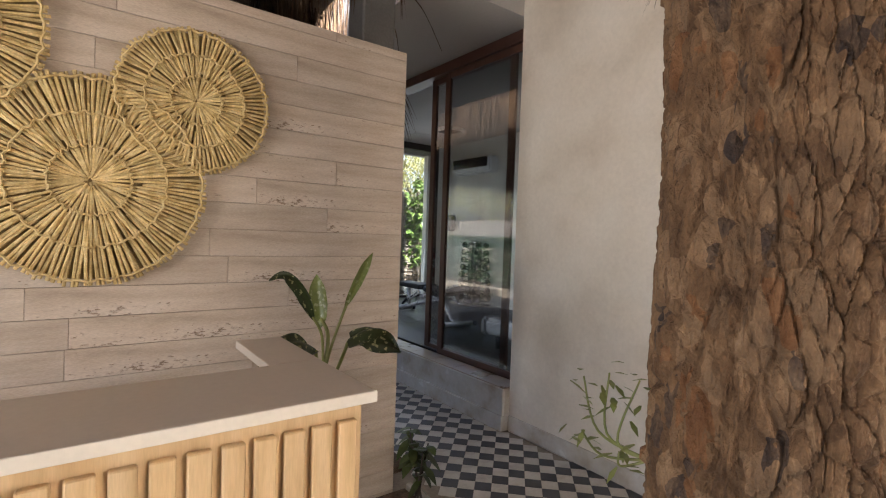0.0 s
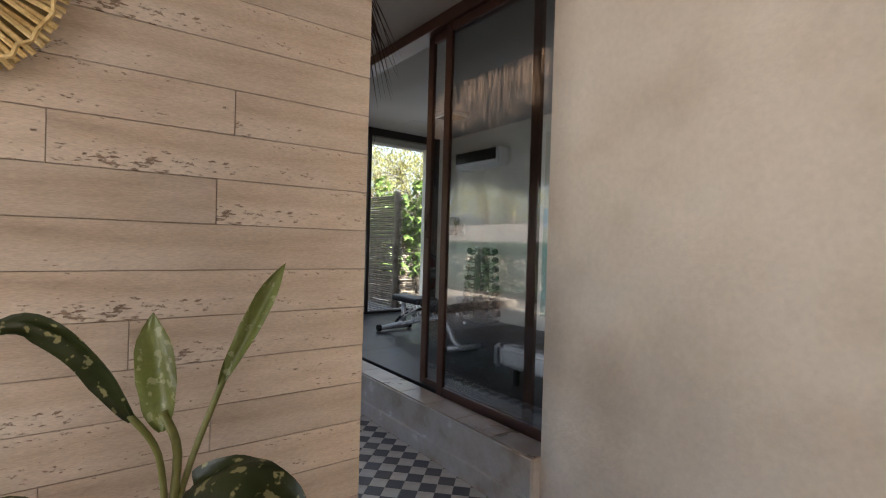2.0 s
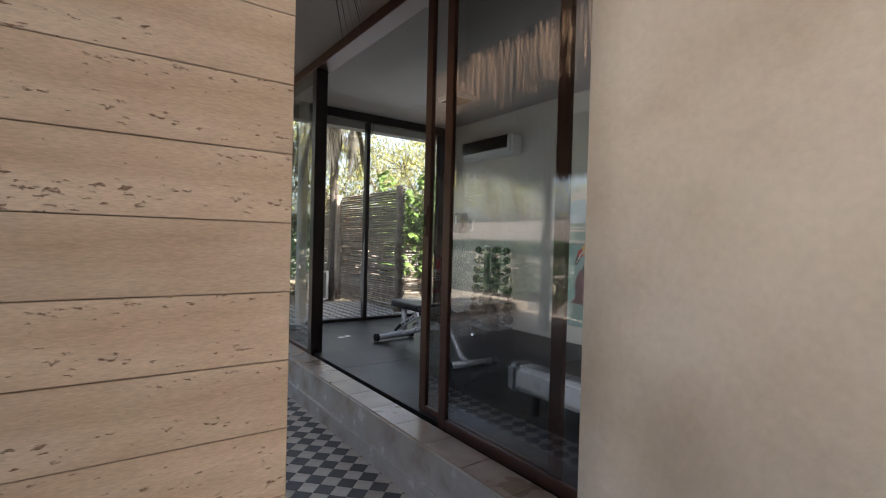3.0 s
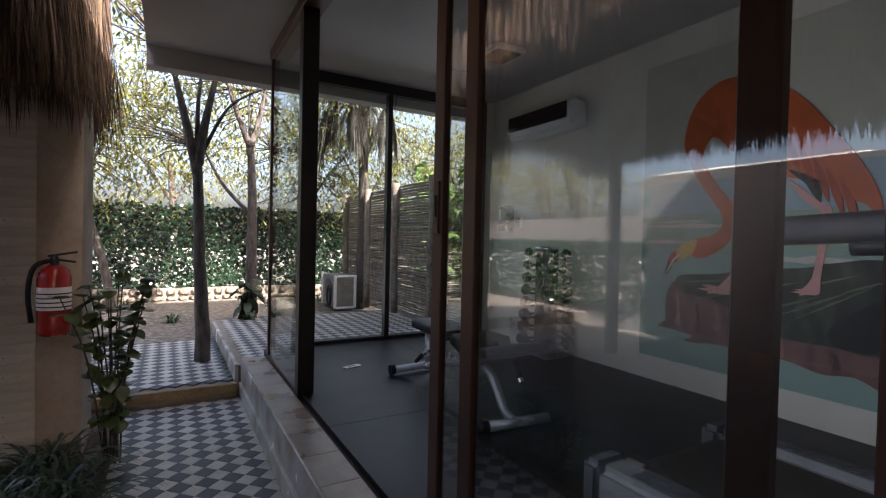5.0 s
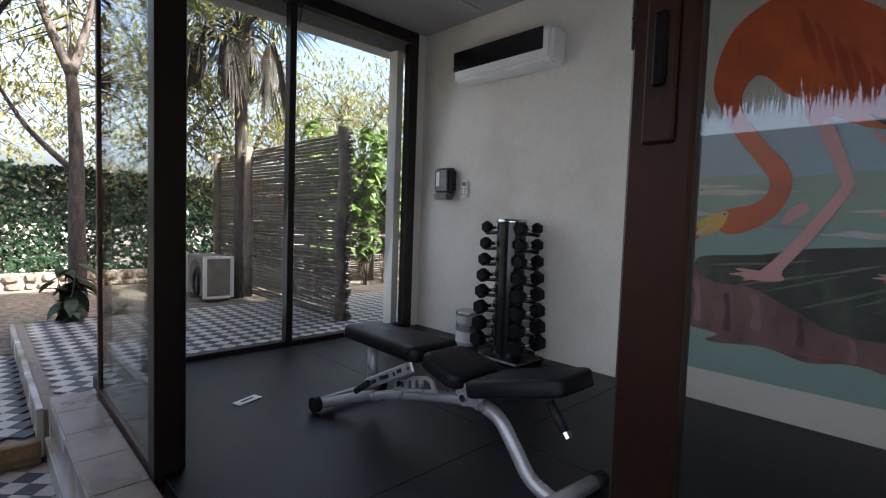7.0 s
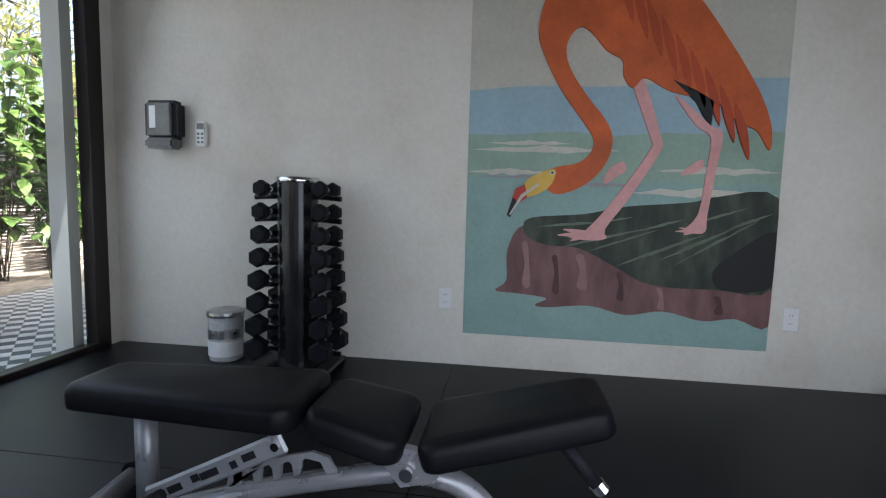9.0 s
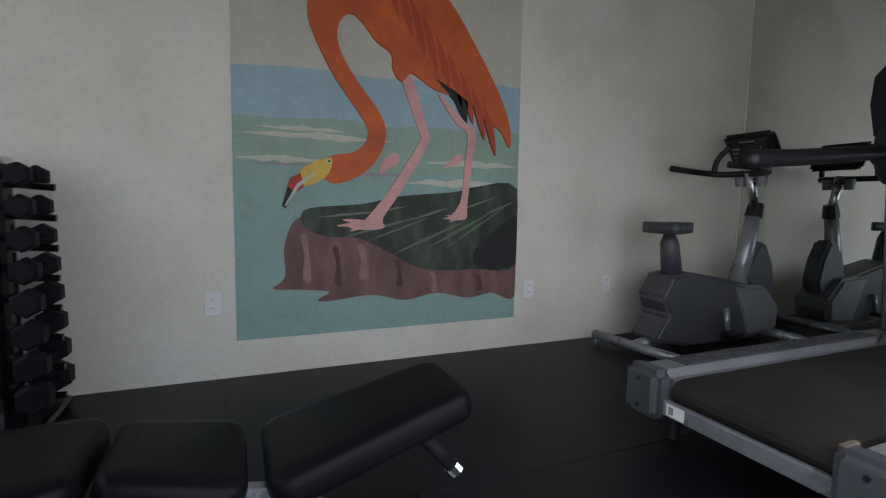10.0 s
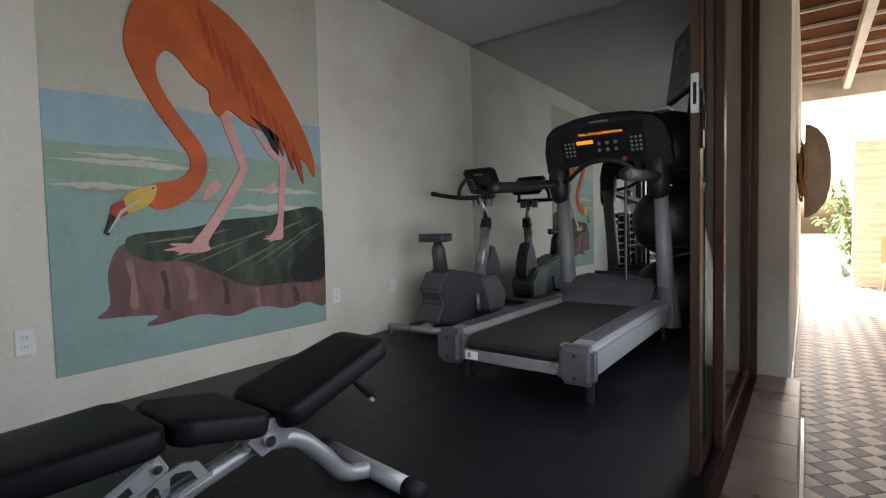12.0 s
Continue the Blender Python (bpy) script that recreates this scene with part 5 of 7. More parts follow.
for k in range(9):
    y = 5.22 - 0.075 * k
    z = 2.42 - 0.085 * k
    painted("orange_stroke", [(y + 0.05, z + 0.05), (y + 0.02, z - 0.10), (y - 0.04, z - 0.24), (y - 0.02, z - 0.08)], P_ORANGE2, 11, smooth=3)
painted("black_stroke", [(4.97, 1.90), (4.85, 1.845), (4.765, 1.79), (4.77, 1.67), (4.81, 1.72), (4.85, 1.79)], P_BLACK, 11, "black painted stroke")
painted("yellow_shape", [(5.70, 1.35), (5.65, 1.40), (5.535, 1.44), (5.55, 1.36), (5.61, 1.31), (5.68, 1.29)], P_YELLOW, 11, "yellow painted shape", 3)
painted("red_shape", [(5.69, 1.355), (5.675, 1.285), (5.72, 1.255), (5.755, 1.28), (5.74, 1.33)], P_RED, 12, "red painted shape")
painted("black_tip", [(5.752, 1.285), (5.718, 1.258), (5.765, 1.175), (5.782, 1.19)], P_BLACK, 12, "black painted tip")
painted("pale_dot", [(5.549 + 0.013 * math.cos(k * 0.6283), 1.42 + 0.013 * math.sin(k * 0.6283)) for k in range(10)], P_SAND, 12, "pale painted dot")
painted("black_dot", [(5.549 + 0.006 * math.cos(k * 0.7854), 1.42 + 0.006 * math.sin(k * 0.7854)) for k in range(8)], P_BLACK, 13, "black painted dot")
painted("white_line", [(5.77, 1.19), (5.71, 1.30), (5.62, 1.365), (5.615, 1.355), (5.70, 1.285), (5.76, 1.19)], P_SAND, 13)

joints = bmesh.new()
JOINT_X = EAST - 0.0022 - 0.0016 * 3 - 0.0004
for row in range(9):
    z = MURAL_Z0 + 0.1005 * row
    if row:
        box(JOINT_X, EAST - 0.001, MURAL_Y0 + 0.002, MURAL_Y1 - 0.002, z - 0.0004, z + 0.0004, 0, joints)
    for k in range(9):
        y = MURAL_Y1 - 0.085 - 0.2 * k - (0.1 if row % 2 else 0.0)
        if y > MURAL_Y0 + 0.02 and (row * 7 + k * 3) % 4:
            box(JOINT_X, EAST - 0.001, y - 0.0004, y + 0.0004, z, min(z + 0.1, MURAL_Z1), 0, joints)
part("tile_joints", joints, paint("mural_joint", (0.22, 0.31, 0.28), 0.2), mural, "faint joints between the painted tiles", kind="stuff")

# ---- gym: dumbbell rack ----
M_GLOSSBLACK = material("gloss_black_paint", [(0.006, 0.006, 0.007), (0.011, 0.011, 0.012)], 0.18, 6, 0.02, 90, fine=0.05, rough_var=0.05)
M_HEXRUBBER = material("black_rubber", [(0.007, 0.007, 0.009), (0.014, 0.014, 0.017)], 0.55, 20, 0.15, 120, fine=0.15, spec=0.12)
M_CHROME = material("chrome", [(0.62, 0.62, 0.62), (0.72, 0.72, 0.72)], 0.12, 20, 0.0, 90, metal=1.0, fine=0.03, rough_var=0.05)
RX, RY = 6.06, 6.88
rack = thing("dumbbell_rack", (RX, RY, GYM_Z), "tall black dumbbell tree with a chrome cap", "dumbbell rack")
part("column", lathe([(0.105, 0.03), (0.105, 1.0)], (RX, RY, GYM_Z), 28), M_GLOSSBLACK, rack, smooth=False)
part("cap", lathe([(0.112, 0), (0.114, 0.006), (0.114, 0.024), (0.106, 0.03)], (RX, RY, GYM_Z + 1.0), 28), M_CHROME, rack, "polished chrome cap", True)
part("base", box(RX - 0.17, RX + 0.17, RY - 0.22, RY + 0.22, GYM_Z, GYM_Z + 0.03, 0.012), M_GLOSSBLACK, rack)
for k in range(8):
    z = 1.295 - 0.119 * k
    for s in (-1, 1):
        arm = tube([(RX, RY + s * 0.09, z - 0.035), (RX, RY + s * 0.24, z - 0.045)], 0.014, 8)
        part("arm", arm, M_GLOSSBLACK, rack)
        r = 0.044 + 0.0024 * k
        half = 0.065 + 0.003 * k
        cy = RY + s * (0.158 + 0.0028 * k)
        d = thing("dumbbell", (RX, cy, z - r * 0.4), "black rubber hex dumbbell resting on the rack", "dumbbell", "dumbbells on the rack")
        part("handle", tube([(RX - half, cy, z), (RX + half, cy, z)], 0.015, 10), M_CHROME, d, "chrome grip", True)
        for e in (-1, 1):
            x0 = RX + e * half
            x1 = x0 + e * (0.055 + 0.004 * k)
            head = tube([(x0, cy, z), (x0 + e * 0.008, cy, z), (x1 - e * 0.012, cy, z), (x1, cy, z)], [r * 0.85, r, r, r * 0.78], 6)
            part("head", head, M_HEXRUBBER, d)

# ---- gym: small wall things ----
M_WHITEPLASTIC = material("white_plastic", [(0.76, 0.75, 0.73), (0.82, 0.81, 0.79)], 0.4, 8, 0.02, 90, fine=0.03)
M_SMOKED = material("smoked_plastic", [(0.10, 0.10, 0.10), (0.16, 0.16, 0.155)], 0.2, 8, 0.0, 90)
for y, z in ((6.107, 0.708), (4.31, 0.69), (3.695, 0.695)):
    o = thing("wall_outlet", (EAST, y, z), "white plastic double power outlet on the plaster wall", "outlet", "outlets on the gym wall")
    part("plate", box(EAST - 0.007, EAST - 0.0005, y - 0.038, y + 0.038, z - 0.058, z + 0.058, 0.003), M_WHITEPLASTIC, o)
    for dz in (-0.022, 0.022):
        sock = part("socket", box(EAST - 0.010, EAST - 0.006, y - 0.017, y + 0.017, z + dz - 0.014, z + dz + 0.014, 0.003), M_WHITEPLASTIC, o)
        for dy in (-0.006, 0.006):
            part("slot", box(EAST - 0.0107, EAST - 0.0099, y + dy - 0.0012, y + dy + 0.0012, z + dz - 0.003, z + dz + 0.006), M_BLACKPLASTIC, sock)
disp = thing("soap_dispenser", (EAST, 7.775, 1.52), "black wall soap dispenser with a clear window", "dispenser")
part("body", box(EAST - 0.105, EAST - 0.0005, 7.672, 7.878, 1.57, 1.79, 0.022, None, 3), M_BLACKPLASTIC, disp)
part("push_bar", box(EAST - 0.118, EAST - 0.02, 7.685, 7.865, 1.515, 1.575, 0.014, None, 2), M_SMOKED, disp, "dark grey push bar")
part("front_panel", box(EAST - 0.112, EAST - 0.1, 7.70, 7.85, 1.585, 1.775, 0.006), M_SMOKED, disp)
part("window", box(EAST - 0.1145, EAST - 0.111, 7.79, 7.83, 1.63, 1.755, 0.004), M_WHITEPLASTIC, disp, "pale sight window")
remote = thing("remote_control", (EAST, 7.572, 1.61), "white remote control in a wall holder", "remote control")
part("body", box(EAST - 0.028, EAST - 0.0005, 7.538, 7.606, 1.54, 1.68, 0.008, None, 2), M_WHITEPLASTIC, remote)
part("screen", box(EAST - 0.0295, EAST - 0.0275, 7.55, 7.594, 1.635, 1.67, 0.001), M_SMOKED, remote)
for i in range(3):
    for j in range(2):
        part("button", box(EAST - 0.0305, EAST - 0.0275, 7.553 + 0.024 * j, 7.568 + 0.024 * j, 1.555 + 0.024 * i, 1.568 + 0.024 * i, 0.001), M_SMOKED, remote)
ac = thing("air_conditioner", (EAST, 7.1, 2.46), "white split air conditioner high on the gym wall", "air conditioner")
part("casing", box(EAST - 0.2, EAST - 0.0005, 6.63, 7.58, 2.46, 2.71, 0.03, None, 3), M_WHITEPLASTIC, ac)
part("front_panel", box(EAST - 0.206, EAST - 0.198, 6.70, 7.57, 2.545, 2.70, 0.003), M_GLOSSBLACK, ac, "dark glossy intake panel")
part("louvre", box(EAST - 0.2, EAST - 0.12, 6.70, 7.52, 2.452, 2.462, 0.003), M_WHITEPLASTIC, ac)
hatch = thing("ceiling_hatch", (5.7, 7.6, CEIL), "plain ceiling access panel with a thin joint", "ceiling panel")
part("panel", box(5.22, 6.2, 7.38, 7.80, CEIL - 0.006, CEIL - 0.0005, 0.002), M_WHITE_DIM, hatch)
spot = thing("ceiling_vent", (5.4, 6.8, CEIL), "square white ceiling vent with a dark grille", "vent")
part("housing", box(5.25, 5.55, 6.63, 6.97, CEIL - 0.05, CEIL - 0.0005, 0.006), M_WHITEPLASTIC, spot)
part("grille", box(5.275, 5.525, 6.655, 6.945, CEIL - 0.054, CEIL - 0.049, 0.002), M_BLACKPLASTIC, spot, "dark grille")
for k in range(7):
    part("slat", box(5.28, 5.52, 6.68 + 0.04 * k, 6.69 + 0.04 * k, CEIL - 0.058, CEIL - 0.053, 0.001), M_BLACKPLASTIC, spot)
cable = thing("hanging_cable", (4.97, 8.12, 2.9), "thin black cable looped over the window head", "cable")
part("loop", tube(curve([(4.95, 8.135, 2.97), (4.985, 8.11, 2.975), (5.02, 8.10, 2.92), (5.012, 8.105, 2.84), (5.005, 8.12, 2.76)], 6), 0.004, 6), M_BLACKPLASTIC, cable, smooth=True)

can = thing("wipes_bucket", (6.12, 7.34, GYM_Z), "clear plastic wipes bucket with steel band and label", "bucket")
CX, CY = 6.12, 7.34
M_CLEARISH = material("milky_plastic", [(0.42, 0.42, 0.41), (0.52, 0.52, 0.51)], 0.25, 8, 0.02, 90)
part("tub", lathe([(0.085, 0), (0.09, 0.01), (0.094, 0.25)], (CX, CY, GYM_Z), 28), M_CLEARISH, can, smooth=False)
part("band", lathe([(0.0955, 0.13), (0.0955, 0.18)], (CX, CY, GYM_Z), 28), M_STEEL, can, "bright steel band")
part("label", lathe([(0.0945, 0.03), (0.0955, 0.115)], (CX, CY, GYM_Z), 28), M_WHITEPLASTIC, can, "white paper label")
part("lid", lathe([(0.1, 0.25), (0.102, 0.262), (0.1, 0.278), (0.08, 0.285)], (CX, CY, GYM_Z), 28), M_STEEL, can, "grey lid")
part("bail", tube(curve([(CX + 0.1, CY, GYM_Z + 0.24), (CX + 0.05, CY - 0.09, GYM_Z + 0.285), (CX - 0.03, CY - 0.105, GYM_Z + 0.27), (CX - 0.1, CY, GYM_Z + 0.24)], 6), 0.003, 6), M_STEEL, can)
floor_box = thing("floor_socket", (4.278, 7.224, GYM_Z), "small steel floor socket in the rubber floor", "floor socket")
part("plate", turned(pose(4.278, 7.224, GYM_Z + 0.0005, 0, 0, 20), box(-0.075, 0.075, -0.03, 0.03, 0, 0.006, 0.002)), M_WHITEPLASTIC, floor_box)
part("slot", turned(pose(4.278, 7.224, GYM_Z + 0.0005, 0, 0, 20), box(-0.04, 0.04, -0.008, 0.008, 0.006, 0.0075, 0.0005)), M_BLACKPLASTIC, floor_box)

# ---- gym: bench ----
M_VINYL = material("black_vinyl", [(0.004, 0.004, 0.005), (0.007, 0.007, 0.0085)], 0.4, 6, 0.06, 400, fine=0.15, spec=0.1)
M_SILVER = material("silver_paint", [(0.22, 0.22, 0.235), (0.29, 0.29, 0.305)], 0.3, 10, 0.04, 120, metal=0.4, fine=0.06)
bench = thing("weight_bench", (4.72, 6.2, GYM_Z), "adjustable weight bench with black vinyl pads and silver frame", "bench")


def pad(name, y0, y1, z0, z1, w0, w1, thick=0.062):
    """A soft vinyl pad from y0 to y1 whose top runs from z0 to z1; w0, w1 its widths."""
    bm = bmesh.new()
    L = math.hypot(y1 - y0, z1 - z0)
    rad = 0.05

    def ring(inset, z):
        out = []
        for cx, cy, a0 in ((-1, 0, 180), (1, 0, 270), (1, 1, 0), (-1, 1, 90)):
            w = (w0 if cy == 0 else w1) / 2
            ox, oy = cx * (w - rad), rad if cy == 0 else L - rad
            for k in range(7):
                a = radians(a0 + 15 * k)
                out.append(bm.verts.new((ox + (rad - inset) * math.cos(a), oy + (rad - inset) * math.sin(a), z)))
        return out
    rings = [ring(0.012, -thick), ring(0.002, -thick + 0.006), ring(0.0, -thick + 0.016), ring(0.0, -0.022), ring(0.003, -0.011), ring(0.010, -0.004), ring(0.022, 0.0), ring(0.045, 0.003)]
    for a, b in zip(rings, rings[1:]):
        for k in range(len(a)):
            bm.faces.new((a[k], a[(k + 1) % len(a)], b[(k + 1) % len(b)], b[k]))
    bm.faces.new(rings[0][::-1])
    bm.faces.new(rings[-1])
    rise = math.atan2(z1 - z0, abs(y1 - y0))
    m = Matrix.Translation((4.735, y0, z0)) @ (Matrix.Identity(4) if y1 > y0 else Matrix.Rotation(math.pi, 4, "Z")) @ Matrix.Rotation(rise, 4, "X")
    turned(m, bm)
    return part(name, bm, M_VINYL, bench, smooth=True)


pad("back_pad", 6.235, 6.87, 0.772, 0.765, 0.30, 0.22, 0.066)
pad("seat_pad", 6.215, 5.975, 0.765, 0.715, 0.27, 0.30, 0.064)
pad("leg_pad", 5.955, 5.53, 0.705, 0.822, 0.30, 0.25, 0.066)
for pts, r, nm in (([(4.66, 6.62, 0.44), (4.68, 6.3, 0.535), (4.70, 5.97, 0.60)], 0.026, "main_beam"),
                   ([(4.51, 6.85, 0.37), (4.58, 6.74, 0.41), (4.66, 6.60, 0.455)], 0.026, "rear_leg"),
                   ([(4.70, 6.02, 0.60), (4.70, 5.86, 0.575), (4.69, 5.76, 0.49), (4.685, 5.68, 0.40), (4.68, 5.58, 0.365)], 0.028, "front_leg")):
    part(nm, tube(curve(pts, 6), r, 12), M_SILVER, bench, smooth=True)
part("front_foot", tube([(4.50, 5.58, 0.362), (4.90, 5.54, 0.362)], 0.03, 12), M_SILVER, bench, smooth=True)
for a, b in (((4.50, 5.58, 0.362), (4.44, 5.586, 0.362)), ((4.90, 5.54, 0.362), (4.96, 5.534, 0.362))):
    part("foot_cap", tube([a, b], 0.032, 12), M_HEXRUBBER, bench, "black rubber end cap", True)
part("rear_foot", tube([(4.50, 6.86, 0.37), (4.90, 6.90, 0.37)], 0.028, 12), M_SILVER, bench, smooth=True)
for x, y in ((4.478, 6.858), (4.922, 6.902)):
    part("wheel", tube([(x - 0.018, y, 0.372), (x + 0.018, y, 0.372)], 0.04, 16), M_HEXRUBBER, bench, "black transport wheel")
part("rear_post", tube([(4.70, 6.68, 0.40), (4.70, 6.68, 0.70)], 0.028, 10), M_SILVER, bench, smooth=True)
comb = [(6.42, 0.535), (6.40, 0.560), (6.30, 0.628), (6.20, 0.655), (6.16, 0.645), (6.14, 0.61), (6.165, 0.605), (6.18, 0.632), (6.215, 0.638)]
for k in range(4):
    y = 6.225 + 0.05 * k
    z = 0.632 - 0.014 * k
    comb += [(y, z), (y + 0.004, z - 0.035), (y + 0.020, z - 0.043), (y + 0.026, z - 0.012), (y + 0.034, z - 0.006)]
part("ladder_plate", slab_from_outline(comb, "x", 4.635, 4.645), M_SILVER, bench, "notched silver adjustment plate")
part("ladder_foot", slab_from_outline([(6.42, 0.53), (6.13, 0.60), (6.13, 0.612), (6.42, 0.545)], "x", 4.632, 4.648), M_SILVER, bench)
strut_place = Matrix.Translation((4.60, 6.43, 0.603)) @ Matrix.Rotation(radians(-26.6), 4, "X")
part("strut", turned(strut_place, box(-0.007, 0.007, -0.20, 0.185, -0.026, 0.026, 0.006)), M_SILVER, bench, "flat silver strut with a dark mark")
for k, (w, lift) in enumerate(((0.035, 0.002), (0.018, -0.002), (0.05, 0.0), (0.022, 0.003), (0.04, -0.001))):
    y = -0.125 + 0.052 * k
    part("mark", turned(strut_place, box(-0.0085, -0.0068, y, y + w, lift - 0.009, lift + 0.009, 0.0005)), M_BLACKPLASTIC, bench, "dark printed bar")
part("warning_sticker", turned(strut_place, box(-0.0085, -0.0068, 0.145, 0.165, -0.011, 0.011, 0.0005)), P_YELLOW, bench, "small yellow warning sticker")
part("strut_bolt", turned(strut_place, tube([(-0.014, -0.18, 0.0), (-0.006, -0.18, 0.0)], 0.010, 10)), M_CHROME, bench)
part("pivot_bolt", tube([(4.64, 5.975, 0.625), (4.625, 5.975, 0.625)], 0.016, 10), M_CHROME, bench, "bright bolt")
part("pivot_plate", turned(Matrix.Translation((4.655, 5.96, 0.635)), slab_from_outline([(-0.08, 0.03), (0.05, 0.05), (0.07, 0.0), (0.03, -0.05), (-0.05, -0.03)], "x", -0.012, 0.012)), M_SILVER, bench)
part("roller_bar", tube([(4.70, 5.62, 0.70), (4.692, 5.545, 0.615)], 0.017, 10), M_HEXRUBBER, bench, "black lever grip", True)
part("roller_tip", tube([(4.692, 5.545, 0.615), (4.690, 5.530, 0.598)], 0.019, 10), M_CHROME, bench, "bright grip end")
part("handle_bar", tube([(4.585, 6.655, 0.475), (4.575, 6.545, 0.545)], 0.016, 10), M_HEXRUBBER, bench, "black grip", True)

# ---- gym: treadmill ----
M_GREYPL = material("mid_grey_plastic", [(0.135, 0.135, 0.14), (0.18, 0.18, 0.185)], 0.45, 6, 0.08, 140, fine=0.06)
M_DARKPL = material("dark_grey_plastic", [(0.045, 0.046, 0.052), (0.07, 0.07, 0.078)], 0.5, 6, 0.1, 140, fine=0.08)
M_BELT = material("running_belt", [(0.018, 0.0155, 0.0135), (0.033, 0.028, 0.024)], 0.75, 3, 0.25, 300, fine=0.2, spec=0.2)
M_AMBER = glowing("amber_display", (1.0, 0.27, 0.01), 0.16)
M_PANEL = material("console_panel", [(0.008, 0.008, 0.009), (0.014, 0.014, 0.015)], 0.25, 6, 0.03, 120)
tm = thing("treadmill", (4.68, 3.6, GYM_Z), "grey gym treadmill with black console and lit display", "treadmill")
for x0, x1 in ((4.955, 5.105), (4.245, 4.40)):
    part("side_rail", box(x0, x1, 2.85, 4.58, 0.465, 0.625, 0.03, None, 3), M_GREYPL, tm, "grey side rail")
    part("foot_strip", box(x0 + 0.03, x1 - 0.025, 3.2, 4.45, 0.622, 0.630, 0.003), M_DARKPL, tm, "ribbed dark foot strip")
    for k in range(24):
        for j in range(2):
            y = 3.24 + 0.05 * k
            part("rib", box(x0 + 0.045 + 0.035 * j, x0 + 0.07 + 0.035 * j, y, y + 0.03, 0.6295, 0.633, 0.001), M_DARKPL, tm)
    part("end_cap", box(x0 - 0.006, x1 + 0.006, 4.55, 4.64, 0.45, 0.632, 0.025, None, 3), M_DARKPL, tm, "dark plastic end cap")
    for dz in (-0.05, 0.05):
        part("screw", tube([((x0 + x1) / 2, 4.638, 0.54 + dz), ((x0 + x1) / 2, 4.645, 0.54 + dz)], 0.008, 8), M_BLACKPLASTIC, tm)
    part("rear_foot", tube([((x0 + x1) / 2, 4.45, GYM_Z), ((x0 + x1) / 2, 4.45, 0.47)], 0.025, 12), M_BLACKPLASTIC, tm, "black levelling foot")
    part("front_foot", tube([((x0 + x1) / 2, 2.95, GYM_Z), ((x0 + x1) / 2, 2.95, 0.47)], 0.03, 12), M_BLACKPLASTIC, tm)
belt = bmesh.new()
prof = [(3.05, 0.60), (4.52, 0.60), (4.555, 0.592), (4.575, 0.572), (4.578, 0.55), (4.565, 0.528), (4.54, 0.515), (3.05, 0.515)]
slab_from_outline(prof, "x", 4.42, 4.94, belt)
part("belt", belt, M_BELT, tm, "worn black running belt")
part("rear_bar", box(4.39, 4.965, 4.575, 4.6, 0.475, 0.53, 0.004), M_SILVER, tm, "silver rear cross bar")
part("barcode_label", box(4.86, 4.935, 4.6, 4.6015, 0.482, 0.525), M_WHITEPLASTIC, tm, "white sticker")
for k in range(5):
    part("label_bar", box(4.905 + 0.004 * k, 4.907 + 0.004 * k, 4.6015, 4.602, 0.49, 0.517), M_BLACKPLASTIC, tm)
part("belt_guard", box(4.405, 4.425, 4.50, 4.57, 0.53, 0.615, 0.004), M_STICK, tm, "worn brown belt edge")
hood = bmesh.new()
slab_from_outline([(2.62, 0.44), (3.28, 0.56), (3.22, 0.625), (3.05, 0.735), (2.95, 0.765), (2.70, 0.765), (2.62, 0.70)], "x", 4.36, 4.99, hood)
bmesh.ops.bevel(hood, geom=[e for e in hood.edges if e.calc_face_angle(0) > 0.9], offset=0.025, segments=3, affect="EDGES", clamp_overlap=True)
part("motor_hood", hood, M_DARKPL, tm, "dark sloping motor hood")
part("hood_lip", box(4.45, 4.9, 2.72, 2.74, 0.765, 0.79, 0.005), M_BLACKPLASTIC, tm)
for x0, x1 in ((5.0, 5.075), (4.285, 4.335)):
    part("upright", tube([(x0, 3.0, 0.5), (x0 + (x1 - x0) * 0.4, 3.0, 1.0), (x1, 2.98, 1.5)], [0.062, 0.055, 0.05], 16), M_GREYPL, tm, "grey upright", True)
    part("upright_boot", tube([(x0, 3.0, 0.44), (x0, 3.0, 0.72)], [0.095, 0.068], 14), M_DARKPL, tm, "dark boot")
    part("lobe", tube(curve([(x1, 2.99, 1.36), (x1, 3.03, 1.50), (x1 + 0.0, 3.02, 1.66)], 5), [0.052, 0.062, 0.07, 0.075, 0.078, 0.078, 0.08, 0.08, 0.08, 0.075, 0.06], 14), M_BLACKPLASTIC, tm, "black console arm", True)
tilt = Matrix.Translation((4.69, 3.03, 1.60)) @ Matrix.Rotation(radians(-24), 4, "X")
con = bmesh.new()
slab_from_outline([(-0.46, 0.0), (-0.455, 0.16), (-0.42, 0.29), (-0.36, 0.345), (-0.2, 0.382), (0, 0.395), (0.2, 0.382), (0.36, 0.345), (0.42, 0.29), (0.455, 0.16), (0.46, 0.0), (0.40, -0.03), (0.3, 0.03), (0, 0.05), (-0.3, 0.03), (-0.40, -0.03)], "y", -0.055, 0.055, con)
bmesh.ops.bevel(con, geom=[e for e in con.edges if e.calc_face_angle(0) > 1.2], offset=0.014, segments=2, affect="EDGES", clamp_overlap=True)
console = part("console", turned(tilt, con), M_BLACKPLASTIC, tm, "arched black console")
part("display_panel", turned(tilt, box(-0.30, 0.30, 0.054, 0.059, 0.09, 0.34, 0.004)), M_PANEL, console, "glossy dark display panel")


